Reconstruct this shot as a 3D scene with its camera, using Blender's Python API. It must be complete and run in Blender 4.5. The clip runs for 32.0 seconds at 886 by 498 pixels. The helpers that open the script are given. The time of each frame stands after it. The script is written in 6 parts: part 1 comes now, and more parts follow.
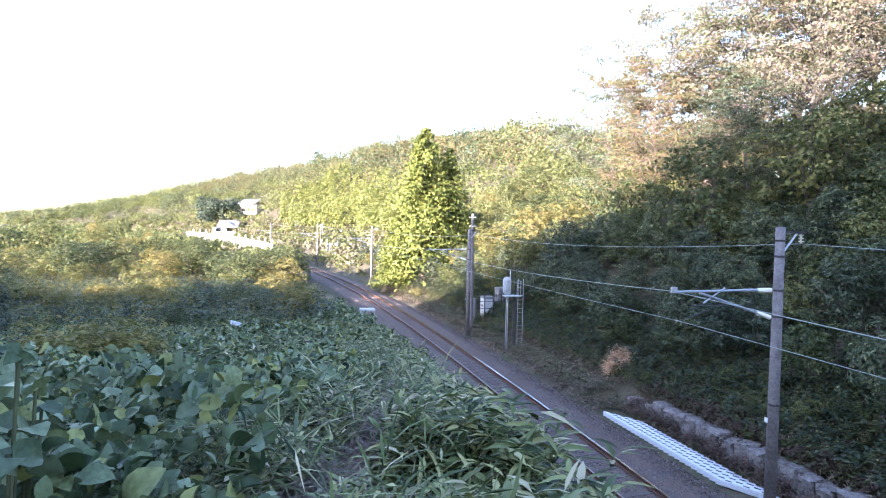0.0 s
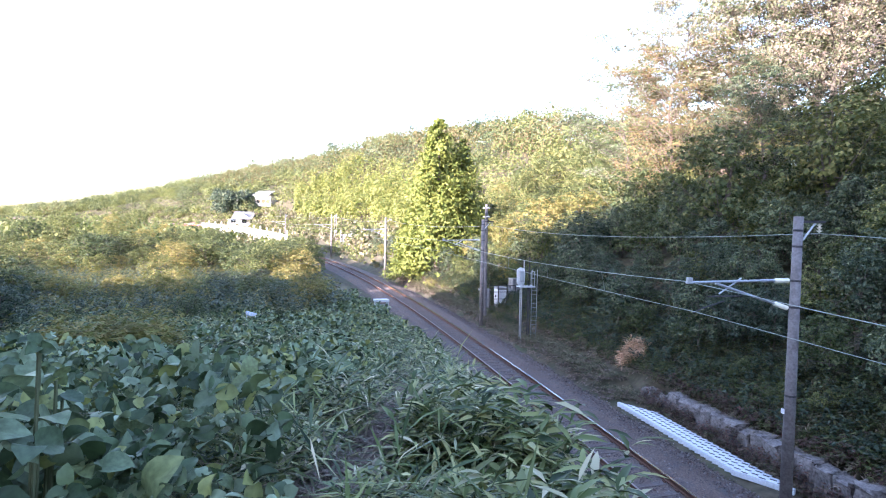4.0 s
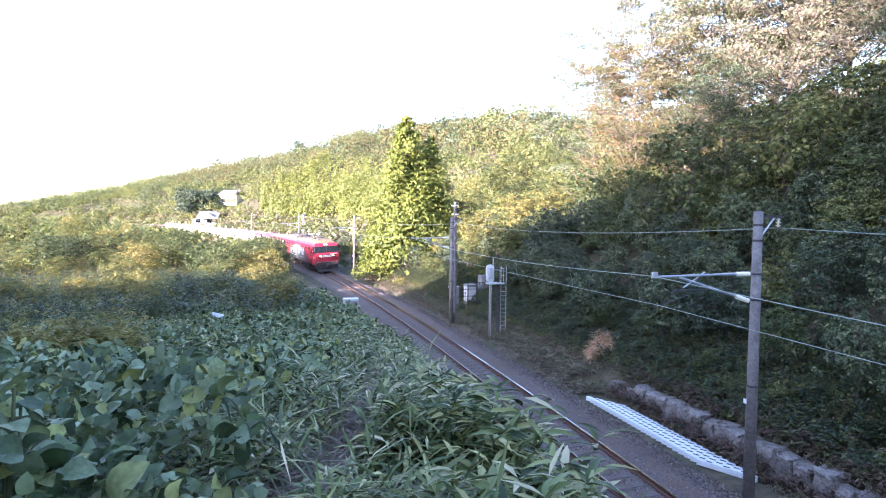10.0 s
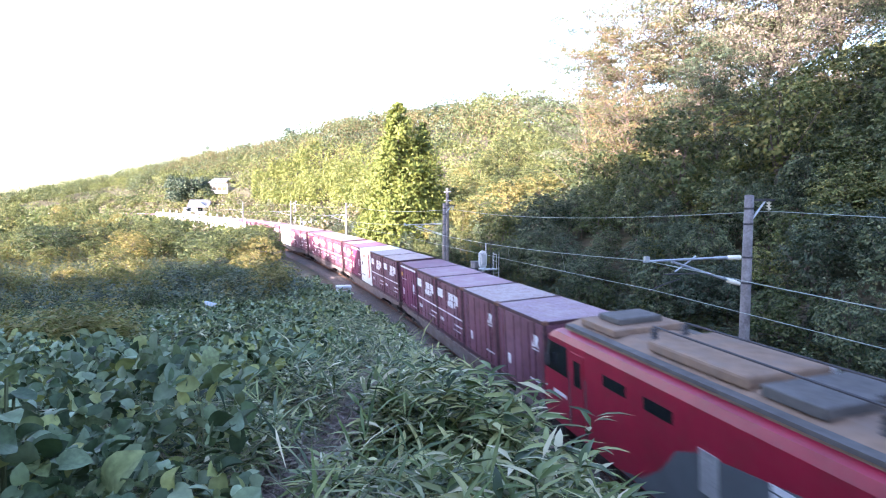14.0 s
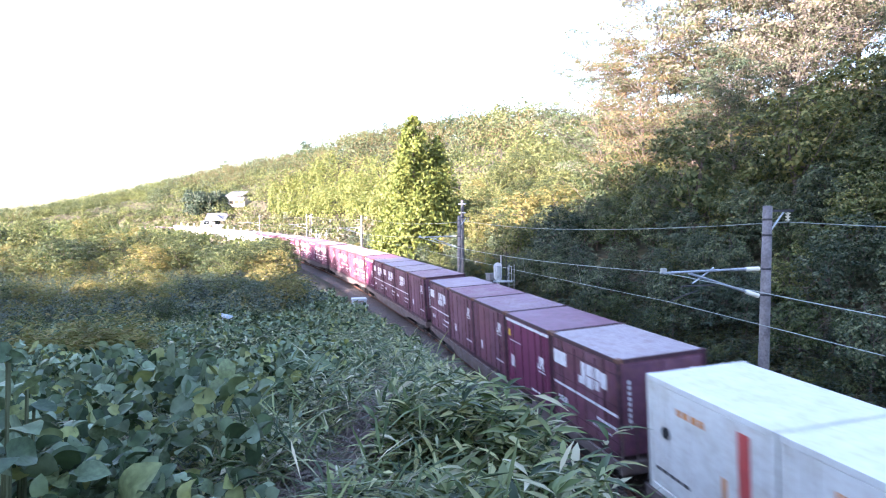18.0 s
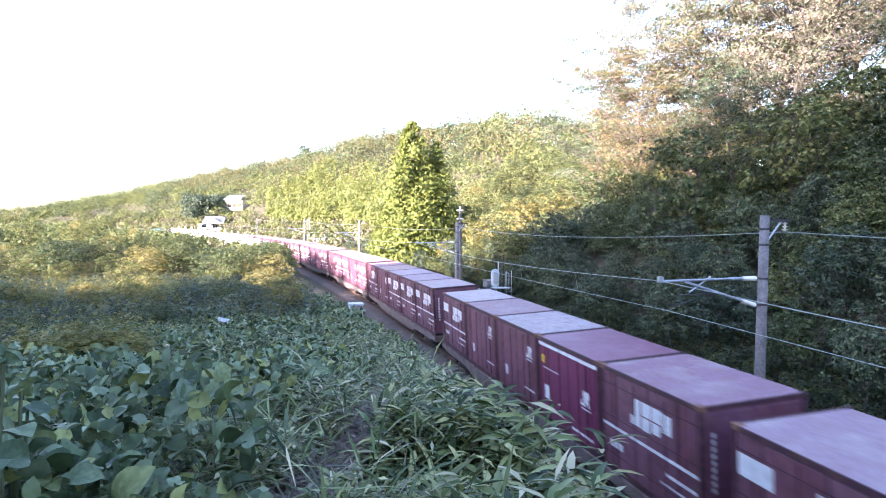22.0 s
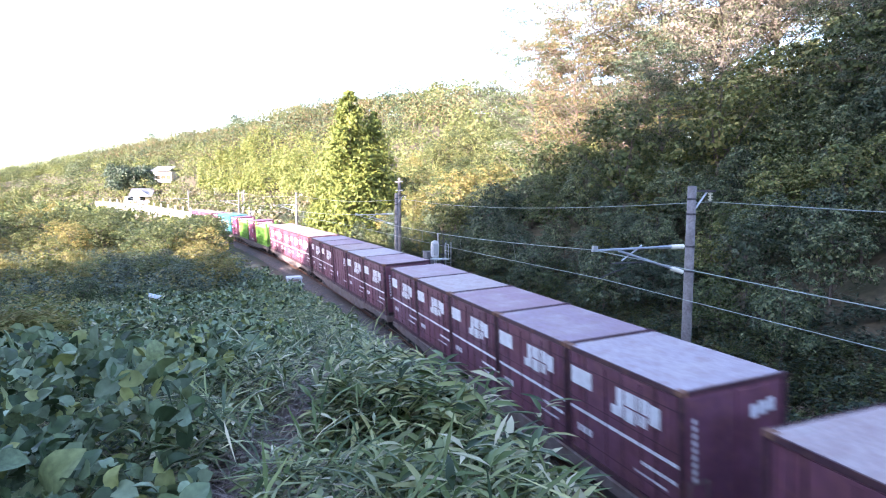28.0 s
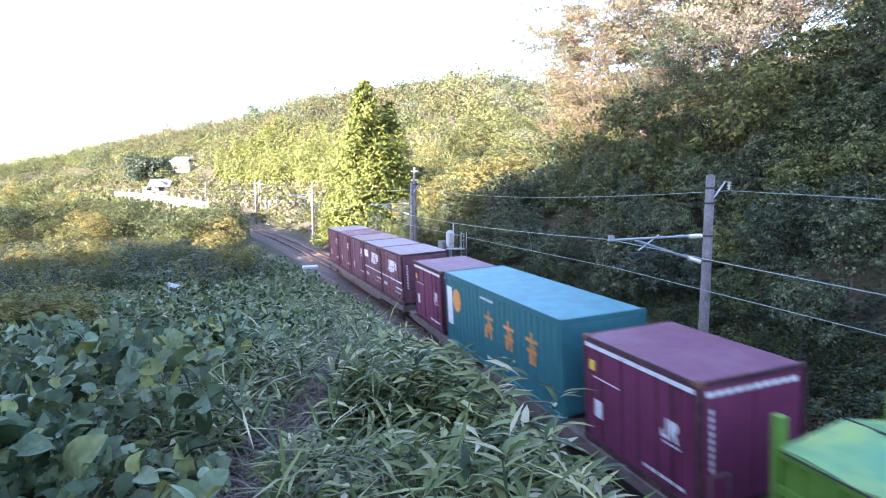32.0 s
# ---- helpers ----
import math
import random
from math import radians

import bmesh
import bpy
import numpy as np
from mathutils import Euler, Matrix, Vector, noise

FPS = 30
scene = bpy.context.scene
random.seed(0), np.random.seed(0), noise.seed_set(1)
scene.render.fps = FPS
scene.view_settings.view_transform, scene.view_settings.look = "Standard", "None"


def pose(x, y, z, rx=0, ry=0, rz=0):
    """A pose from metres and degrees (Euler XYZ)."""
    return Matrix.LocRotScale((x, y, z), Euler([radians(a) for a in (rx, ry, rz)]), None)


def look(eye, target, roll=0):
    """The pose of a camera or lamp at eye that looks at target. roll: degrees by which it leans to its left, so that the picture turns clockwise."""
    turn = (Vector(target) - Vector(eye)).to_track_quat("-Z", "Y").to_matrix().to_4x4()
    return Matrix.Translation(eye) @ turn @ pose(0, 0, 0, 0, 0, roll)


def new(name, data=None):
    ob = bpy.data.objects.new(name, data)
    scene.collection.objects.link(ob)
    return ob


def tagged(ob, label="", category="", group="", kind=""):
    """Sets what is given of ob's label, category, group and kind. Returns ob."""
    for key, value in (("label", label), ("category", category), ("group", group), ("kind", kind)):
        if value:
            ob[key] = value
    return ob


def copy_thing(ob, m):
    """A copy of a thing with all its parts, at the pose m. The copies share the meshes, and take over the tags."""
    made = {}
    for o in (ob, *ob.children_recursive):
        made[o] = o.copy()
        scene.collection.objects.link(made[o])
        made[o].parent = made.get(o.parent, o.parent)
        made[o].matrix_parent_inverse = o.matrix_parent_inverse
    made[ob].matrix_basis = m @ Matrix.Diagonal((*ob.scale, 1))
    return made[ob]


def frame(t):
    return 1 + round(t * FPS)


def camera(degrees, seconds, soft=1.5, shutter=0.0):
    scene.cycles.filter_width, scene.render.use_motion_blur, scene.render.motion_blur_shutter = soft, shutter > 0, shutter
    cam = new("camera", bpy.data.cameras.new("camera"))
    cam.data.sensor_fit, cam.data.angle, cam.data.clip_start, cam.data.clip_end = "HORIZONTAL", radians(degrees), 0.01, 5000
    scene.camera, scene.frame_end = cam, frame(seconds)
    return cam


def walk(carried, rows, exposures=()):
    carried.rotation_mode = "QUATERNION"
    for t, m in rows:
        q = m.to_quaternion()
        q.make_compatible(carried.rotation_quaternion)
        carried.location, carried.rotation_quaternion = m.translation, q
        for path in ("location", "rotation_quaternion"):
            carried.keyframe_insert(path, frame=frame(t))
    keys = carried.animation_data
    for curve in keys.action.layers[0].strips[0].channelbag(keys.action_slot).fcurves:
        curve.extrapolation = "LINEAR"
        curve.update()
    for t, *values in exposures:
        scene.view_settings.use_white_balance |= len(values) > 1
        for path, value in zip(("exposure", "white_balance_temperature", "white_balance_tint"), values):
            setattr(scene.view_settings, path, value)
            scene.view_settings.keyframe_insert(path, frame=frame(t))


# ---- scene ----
EXPOSURE, KELVIN, TINT = 2.92, 5750, 26
EYE = (0.0, 0.0, 6.858)
# seconds and the turn (degrees) of the hand-held camera, which stays on its spot
TURNS = [
    (0, 88.07, -1.28, 1.05), (0.5, 88.14, -0.90, 0.58), (1, 88.04, -0.80, 0.54), (1.5, 87.37, -0.59, 1.15), (2, 87.59, -0.49, 1.25),
    (2.5, 86.92, -0.52, 2.70), (3, 86.94, -0.91, 2.54), (3.5, 87.04, -1.08, 2.26), (5.5, 87.81, -1.09, 2.55), (6, 87.96, -0.98, 2.48),
    (6.5, 87.89, -0.66, 2.13), (7, 88.11, -0.70, 1.71), (7.5, 88.20, -0.94, 1.56), (8, 88.38, -1.15, 0.41), (8.5, 87.77, -0.73, 0.09),
    (9, 87.46, -0.45, -0.10), (9.5, 87.16, -0.53, -0.51), (10, 87.03, -0.58, -0.57), (10.5, 87.06, -0.50, -0.44), (11, 87.25, -0.20, -0.06),
    (11.5, 87.42, -0.14, 0.09), (12, 87.12, -0.34, 0.49), (12.5, 86.48, -0.42, 0.09), (13, 86.44, -0.67, -0.67), (13.5, 86.46, -0.73, -1.39),
    (14, 85.78, -0.07, -1.29), (14.5, 86.02, 0.16, -0.70), (15, 85.98, 0.24, -0.58), (15.5, 86.66, 0.37, -0.13), (17.5, 86.88, -0.03, -0.27),
    (18, 86.91, 0.19, 0.08), (18.5, 86.98, -0.51, 0.08), (19, 87.14, -0.20, 0.02), (19.5, 87.22, -0.08, -0.08), (20, 87.25, -0.27, 0.01),
    (20.5, 87.55, -0.31, -0.10), (21, 87.76, -0.66, -0.23), (21.5, 87.69, -0.70, 0.04), (22, 87.45, -0.49, -0.11), (22.5, 87.19, -0.43, -0.49),
    (23, 86.90, -0.41, -0.71), (23.5, 86.28, -0.50, -1.30), (24, 85.00, -0.00, -2.92), (24.5, 84.03, -0.02, -5.28), (25, 83.68, 0.10, -7.20),
    (25.5, 83.71, -0.13, -7.93), (27.5, 84.69, -0.24, -6.17), (28, 84.87, -0.26, -5.70), (28.5, 84.51, -0.41, -5.71), (29, 84.28, -0.12, -5.79),
    (29.5, 84.74, -0.43, -5.79), (30, 84.51, 0.00, -5.49), (30.5, 84.19, -0.12, -5.39), (31, 84.29, -0.36, -5.16), (31.5, 84.07, -0.40, -4.76),
    (32, 83.91, -0.10, -4.29),
]
cam = camera(71.0, 32.0, soft=1.1, shutter=0.25)
walk(cam, [(t, pose(*EYE, rx, ry, rz)) for t, rx, ry, rz in TURNS], exposures=[(0, EXPOSURE, KELVIN, TINT), (32, EXPOSURE, KELVIN, TINT)])

# ---------------------------------------------------------------- light
SUN_AZ, SUN_EL = 228.0, 13.0      # degrees: where the sun stands, clockwise from +y
sun_dir = Vector((math.sin(radians(SUN_AZ)) * math.cos(radians(SUN_EL)), math.cos(radians(SUN_AZ)) * math.cos(radians(SUN_EL)), math.sin(radians(SUN_EL))))
world = bpy.data.worlds.new("sky")
scene.world = world
world.use_nodes = True
_wn = world.node_tree
sky_tex = _wn.nodes.new("ShaderNodeTexSky")
sky_tex.sky_type = "NISHITA"
sky_tex.sun_disc = False
sky_tex.sun_elevation = radians(SUN_EL)
sky_tex.sun_rotation = radians(SUN_AZ)
sky_tex.dust_density = 1.2
_wn.links.new(sky_tex.outputs[0], _wn.nodes["Background"].inputs[0])
_wn.nodes["Background"].inputs[1].default_value = 0.15
sun_data = bpy.data.lights.new("sun", "SUN")
sun_data.energy, sun_data.angle, sun_data.color = 5.0, radians(0.6), (1.0, 0.88, 0.72)
sun = new("sun", sun_data)
sun.matrix_world = look(tuple(sun_dir * 300), (0, 0, 0))

# ---------------------------------------------------------------- materials
def material(name, base, rough=0.7, metal=0.0, grain=None, spread=0.25, bump=0.0, stains=None, per=None, through_light=0.0, emit=0.0, coords="Object", spec=0.5):
    """A procedural surface: base colour, fine grain and large stains in metres, relief, and colour that varies piece by piece."""
    m = bpy.data.materials.new(name)
    m.use_nodes = True
    n, l = m.node_tree.nodes, m.node_tree.links
    b = n["Principled BSDF"]
    b.inputs["Roughness"].default_value, b.inputs["Metallic"].default_value = rough, metal
    b.inputs["Specular IOR Level"].default_value = spec
    tc = n.new("ShaderNodeTexCoord")
    col = n.new("ShaderNodeRGB")
    col.outputs[0].default_value = (*base, 1)
    out = col.outputs[0]

    def mix(kind, fac, a, c):
        x = n.new("ShaderNodeMix")
        x.data_type, x.blend_type = "RGBA", kind
        for sock, v in ((x.inputs[0], fac), (x.inputs[6], a), (x.inputs[7], c)):
            if hasattr(v, "links"):
                l.new(v, sock)
            else:
                sock.default_value = v
        return x.outputs[2]

    if per:
        src = n.new("ShaderNodeObjectInfo").outputs["Random"] if per[0] == "object" else n.new("ShaderNodeNewGeometry").outputs["Random Per Island"]
        ramp = n.new("ShaderNodeValToRGB")
        cols = per[1]
        while len(ramp.color_ramp.elements) < len(cols):
            ramp.color_ramp.elements.new(0.5)
        for i, c in enumerate(cols):
            ramp.color_ramp.elements[i].position = i / max(1, len(cols) - 1)
            ramp.color_ramp.elements[i].color = (*c, 1)
        l.new(src, ramp.inputs[0])
        out = ramp.outputs[0]
        if len(per) > 2:      # a second, tree-wide change of tone
            oi = n.new("ShaderNodeObjectInfo")
            r2 = n.new("ShaderNodeValToRGB")
            r2.color_ramp.elements[0].color = (*per[2][0], 1)
            r2.color_ramp.elements[1].color = (*per[2][1], 1)
            l.new(oi.outputs["Random"], r2.inputs[0])
            out = mix("MULTIPLY", 1.0, out, r2.outputs[0])
    fine = None
    if grain:
        fine = n.new("ShaderNodeTexNoise")
        fine.inputs["Scale"].default_value = 1.0 / grain
        fine.inputs["Detail"].default_value = 6
        l.new(tc.outputs[coords], fine.inputs["Vector"])
        r = n.new("ShaderNodeMapRange")
        r.inputs[1].default_value, r.inputs[2].default_value = 0.3, 0.7
        r.inputs[3].default_value, r.inputs[4].default_value = 1 - spread, 1 + spread
        l.new(fine.outputs[0], r.inputs[0])
        out = mix("MULTIPLY", 1.0, out, r.outputs[0])
    for size, colour, amount in stains or ():
        big = n.new("ShaderNodeTexNoise")
        big.inputs["Scale"].default_value = 1.0 / size
        big.inputs["Detail"].default_value = 5
        l.new(tc.outputs[coords], big.inputs["Vector"])
        r = n.new("ShaderNodeMapRange")
        r.inputs[1].default_value, r.inputs[2].default_value = 0.48, 0.68
        r.inputs[3].default_value, r.inputs[4].default_value = 0, amount
        l.new(big.outputs[0], r.inputs[0])
        out = mix("MIX", r.outputs[0], out, (*colour, 1))
    l.new(out, b.inputs["Base Color"])
    if bump and fine:
        bm_ = n.new("ShaderNodeBump")
        bm_.inputs["Strength"].default_value = 0.6
        bm_.inputs["Distance"].default_value = bump
        l.new(fine.outputs[0], bm_.inputs["Height"])
        l.new(bm_.outputs[0], b.inputs["Normal"])
    if through_light:
        tr = n.new("ShaderNodeBsdfTranslucent")
        l.new(mix("MULTIPLY", 1.0, out, (1.0, 1.0, 0.72, 1)), tr.inputs[0])
        ms = n.new("ShaderNodeMixShader")
        ms.inputs[0].default_value = through_light
        l.new(b.outputs[0], ms.inputs[1])
        l.new(tr.outputs[0], ms.inputs[2])
        l.new(ms.outputs[0], n["Material Output"].inputs[0])
    if emit:
        b.inputs["Emission Color"].default_value = (*base, 1)
        b.inputs["Emission Strength"].default_value = emit
    return m


G = lambda *c: tuple(c)
M_ground = material("soil_and_litter", (0.062, 0.052, 0.03), 0.95, grain=0.25, spread=0.5, bump=0.05, stains=[(3.0, (0.05, 0.065, 0.025), 0.8), (0.8, (0.13, 0.1, 0.06), 0.5)])
M_ballast = material("ballast", (0.125, 0.09, 0.076), 0.9, grain=0.05, spread=0.6, bump=0.05, stains=[(2.5, (0.1, 0.062, 0.045), 0.6), (0.6, (0.07, 0.07, 0.075), 0.6)])
M_stone = material("ballast_stone", (0.14, 0.12, 0.12), 0.9, grain=0.02, spread=0.3, per=("island", [(0.05, 0.042, 0.042), (0.14, 0.115, 0.11), (0.11, 0.072, 0.058), (0.23, 0.21, 0.2)]))
M_rail_top = material("bright_rail_head", (0.62, 0.6, 0.6), 0.22, 1.0, grain=0.05, spread=0.1)
M_rail = material("rusty_rail", (0.12, 0.06, 0.04), 0.8, 0.2, grain=0.05, spread=0.4, bump=0.002)
M_sleeper = material("weathered_sleeper", (0.12, 0.1, 0.095), 0.9, grain=0.08, spread=0.4, bump=0.004, stains=[(0.5, (0.09, 0.05, 0.035), 0.7)])
M_concrete = material("weathered_concrete", (0.33, 0.31, 0.29), 0.9, grain=0.06, spread=0.25, bump=0.004, stains=[(0.7, (0.12, 0.11, 0.09), 0.75), (0.25, (0.45, 0.44, 0.42), 0.4)])
M_pole = material("spun_concrete_pole", (0.17, 0.152, 0.152), 0.8, grain=0.05, spread=0.3, bump=0.003, stains=[(0.5, (0.1, 0.085, 0.085), 0.8), (0.12, (0.27, 0.26, 0.26), 0.4)])
M_white = material("white_concrete", (0.62, 0.66, 0.7), 0.8, grain=0.06, spread=0.15, bump=0.003, stains=[(0.4, (0.4, 0.42, 0.42), 0.5)])
M_black = material("black_rubber", (0.02, 0.02, 0.022), 0.7, grain=0.05)
M_steel = material("galvanised_steel", (0.45, 0.47, 0.5), 0.45, 0.8, grain=0.05, spread=0.15)
M_darksteel = material("dark_steel", (0.06, 0.055, 0.06), 0.6, 0.4, grain=0.05, spread=0.3)
M_porcelain = material("glazed_porcelain", (0.75, 0.72, 0.6), 0.2, grain=0.04, spread=0.08)
M_wire = material("copper_wire", (0.33, 0.36, 0.33), 0.4, 0.7, grain=0.1, spread=0.2)
M_cabinet = material("grey_painted_steel", (0.4, 0.41, 0.42), 0.5, 0.1, grain=0.1, spread=0.1, stains=[(0.4, (0.26, 0.25, 0.24), 0.5)])
M_cabinet_white = material("pale_painted_steel", (0.52, 0.54, 0.56), 0.5, grain=0.1, spread=0.1, stains=[(0.3, (0.45, 0.45, 0.45), 0.4)])
M_bark = material("bark", (0.12, 0.095, 0.08), 0.95, grain=0.06, spread=0.5, bump=0.02)
M_pale_bark = material("pale_bark", (0.1, 0.085, 0.07), 0.95, grain=0.06, spread=0.4, bump=0.02)
M_twig = material("pale_bare_twigs", (0.15, 0.11, 0.085), 0.9, grain=0.1, spread=0.3, bump=0.01)
M_leaf = material("broad_leaves", (0.07, 0.1, 0.03), 0.5, grain=0.9, spread=0.4, per=("island", [(0.042, 0.057, 0.023), (0.092, 0.11, 0.044), (0.145, 0.155, 0.065), (0.22, 0.2, 0.09)], [(0.6, 0.72, 0.75), (1.4, 1.4, 1.2)]), through_light=0.3, spec=0.2)
M_leaf_dark = material("evergreen_leaves", (0.05, 0.08, 0.03), 0.4, grain=0.9, spread=0.4, per=("island", [(0.021, 0.035, 0.022), (0.05, 0.07, 0.044), (0.088, 0.108, 0.068), (0.17, 0.18, 0.112)], [(0.75, 0.85, 0.9), (1.45, 1.45, 1.2)]), through_light=0.22, spec=0.2)
M_leaf_yellow = material("turning_leaves", (0.16, 0.15, 0.04), 0.6, grain=0.9, spread=0.35, per=("island", [(0.11, 0.125, 0.04), (0.2, 0.195, 0.075), (0.27, 0.215, 0.1), (0.17, 0.185, 0.06)], [(0.6, 0.78, 0.75), (1.3, 1.2, 1.05)]), through_light=0.35, spec=0.2)
M_leaf_brown = material("autumn_leaves", (0.2, 0.12, 0.06), 0.7, grain=1.6, spread=0.35, per=("island", [(0.09, 0.1, 0.045), (0.18, 0.145, 0.075), (0.22, 0.14, 0.09), (0.15, 0.17, 0.075), (0.11, 0.14, 0.055)], [(0.8, 0.9, 0.85), (1.15, 1.05, 1.0)]), through_light=0.3, spec=0.2)
M_leaf_pale = material("pale_autumn_leaves", (0.3, 0.27, 0.18), 0.7, grain=2.2, spread=0.4, per=("island", [(0.1, 0.135, 0.065), (0.19, 0.205, 0.115), (0.25, 0.22, 0.16), (0.29, 0.235, 0.205), (0.15, 0.185, 0.095)], [(0.8, 0.95, 0.85), (1.1, 1.0, 1.05)]), through_light=0.35, spec=0.2)
M_bamboo = material("bamboo_leaves", (0.16, 0.19, 0.05), 0.5, grain=0.9, spread=0.3, per=("island", [(0.09, 0.125, 0.035), (0.17, 0.2, 0.065), (0.25, 0.26, 0.1), (0.13, 0.165, 0.05)], [(0.85, 0.9, 0.85), (1.15, 1.1, 1.0)]), through_light=0.35, spec=0.2)
M_cedar = material("cedar_foliage", (0.08, 0.12, 0.03), 0.6, grain=0.9, spread=0.3, per=("island", [(0.07, 0.1, 0.022), (0.14, 0.165, 0.035), (0.2, 0.21, 0.05), (0.1, 0.13, 0.03)]), through_light=0.25, spec=0.2)
# palette widened: darkest leaves stand for shaded gaps, greyish ones for sky sheen
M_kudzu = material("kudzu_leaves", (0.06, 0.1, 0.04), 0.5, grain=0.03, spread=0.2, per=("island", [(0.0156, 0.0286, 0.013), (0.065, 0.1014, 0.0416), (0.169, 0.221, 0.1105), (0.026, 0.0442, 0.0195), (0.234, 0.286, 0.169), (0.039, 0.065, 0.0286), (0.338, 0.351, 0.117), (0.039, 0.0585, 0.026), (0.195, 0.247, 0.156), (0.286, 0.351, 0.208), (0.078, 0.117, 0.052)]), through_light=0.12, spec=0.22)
M_kudzu_piece = material("kudzu_leaf", (0.06, 0.1, 0.04), 0.5, grain=0.22, spread=0.3, per=("object", [(0.027, 0.0459, 0.0216), (0.081, 0.1188, 0.0567), (0.0405, 0.0675, 0.0324), (0.162, 0.2093, 0.1148), (0.216, 0.27, 0.162), (0.06075, 0.0945, 0.04725), (0.1215, 0.162, 0.08775), (0.27, 0.297, 0.108)]), through_light=0.12, spec=0.22)
# the near-black entries stand for shade between the leaves
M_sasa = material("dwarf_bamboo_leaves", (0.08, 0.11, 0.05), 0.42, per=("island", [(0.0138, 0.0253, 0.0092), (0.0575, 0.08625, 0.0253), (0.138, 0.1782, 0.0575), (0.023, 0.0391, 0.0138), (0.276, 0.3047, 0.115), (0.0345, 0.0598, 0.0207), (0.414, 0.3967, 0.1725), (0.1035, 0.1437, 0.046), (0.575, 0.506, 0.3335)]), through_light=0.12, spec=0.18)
M_stem = material("green_stem", (0.1, 0.11, 0.05), 0.7, grain=0.05)
M_dry = material("dry_grass", (0.26, 0.18, 0.11), 0.9, per=("island", [(0.12, 0.08, 0.07), (0.2, 0.145, 0.125), (0.33, 0.26, 0.22), (0.08, 0.065, 0.05)]), through_light=0.2)
M_grass = material("grass_blades", (0.1, 0.12, 0.05), 0.7, per=("island", [(0.05, 0.062, 0.026), (0.11, 0.12, 0.055), (0.18, 0.15, 0.09), (0.27, 0.22, 0.15)]), through_light=0.25)
# the sunlight of two flecks on the verge, put into leaf colour
M_orange = material("sun_fleck_orange", (0.6, 0.35, 0.2), 0.8, per=("island", [(0.45, 0.22, 0.12), (0.7, 0.45, 0.3), (0.8, 0.6, 0.45), (0.6, 0.35, 0.2)]), through_light=0.3)
RUST = (0.16, 0.075, 0.05)
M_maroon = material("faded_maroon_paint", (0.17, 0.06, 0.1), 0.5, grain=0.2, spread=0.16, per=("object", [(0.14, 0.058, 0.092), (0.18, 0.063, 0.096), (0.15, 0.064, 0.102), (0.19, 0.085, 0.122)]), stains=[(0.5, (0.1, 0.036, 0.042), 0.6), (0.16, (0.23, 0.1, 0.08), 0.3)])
M_plum = material("fresh_plum_paint", (0.18, 0.04, 0.095), 0.4, grain=0.3, spread=0.1, stains=[(0.8, (0.13, 0.03, 0.06), 0.5)])
# paler and greyer than the maroon sides, with soft blotches
M_roof = material("pale_container_roof", (0.24, 0.14, 0.16), 0.6, grain=0.12, spread=0.12, per=("object", [(0.31, 0.225, 0.265), (0.37, 0.31, 0.345), (0.41, 0.355, 0.365), (0.4, 0.32, 0.305), (0.29, 0.17, 0.215), (0.35, 0.265, 0.3)]), stains=[(1.1, (0.46, 0.4, 0.38), 0.55), (0.35, (0.27, 0.175, 0.165), 0.45), (0.1, (0.2, 0.115, 0.1), 0.25)], spec=0.3)
M_plum_roof = material("plum_container_roof", (0.2, 0.075, 0.125), 0.5, grain=0.2, spread=0.15, stains=[(0.9, (0.27, 0.16, 0.2), 0.55), (0.3, (0.15, 0.06, 0.075), 0.5)])
M_edge = material("dark_maroon_frame", (0.06, 0.022, 0.035), 0.6, grain=0.1, spread=0.3, stains=[(0.2, RUST, 0.5)])
M_logo = material("white_paint", (0.72, 0.72, 0.74), 0.5, grain=0.1, spread=0.1, stains=[(0.25, (0.45, 0.4, 0.42), 0.35)])
M_reefer = material("white_reefer_paint", (0.82, 0.82, 0.77), 0.4, grain=0.3, spread=0.06, stains=[(0.45, (0.6, 0.56, 0.47), 0.4), (0.12, (0.36, 0.22, 0.14), 0.2)])
M_redstripe = material("red_stripe_paint", (0.6, 0.1, 0.09), 0.5, grain=0.2, spread=0.1)
M_green = material("bright_green_paint", (0.125, 0.26, 0.04), 0.4, grain=0.3, spread=0.12, stains=[(0.5, (0.075, 0.17, 0.03), 0.6), (0.15, (0.2, 0.25, 0.07), 0.3)])
M_green_tarp = material("green_tarpaulin", (0.18, 0.36, 0.14), 0.55, grain=0.3, spread=0.12, stains=[(0.9, (0.1, 0.29, 0.16), 0.7), (0.6, (0.36, 0.44, 0.1), 0.6)])
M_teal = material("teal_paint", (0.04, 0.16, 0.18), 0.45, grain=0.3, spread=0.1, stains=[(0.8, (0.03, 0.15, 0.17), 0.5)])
# the roof's teal is lighter than that of the sides
M_teal_roof = material("lighter_teal_roof", (0.085, 0.25, 0.28), 0.5, grain=0.3, spread=0.12, stains=[(0.7, (0.1, 0.36, 0.42), 0.5)])
M_orange_paint = material("orange_paint", (0.7, 0.3, 0.1), 0.5, grain=0.1, spread=0.2)
M_yellow_paint = material("yellow_paint", (0.75, 0.5, 0.06), 0.5, grain=0.1, spread=0.1)
M_deck = material("wagon_underframe", (0.16, 0.125, 0.115), 0.8, 0.1, grain=0.1, spread=0.35, stains=[(0.4, (0.1, 0.06, 0.045), 0.7)])
M_bogie = material("bogie_steel", (0.05, 0.042, 0.04), 0.8, 0.2, grain=0.08, spread=0.4)
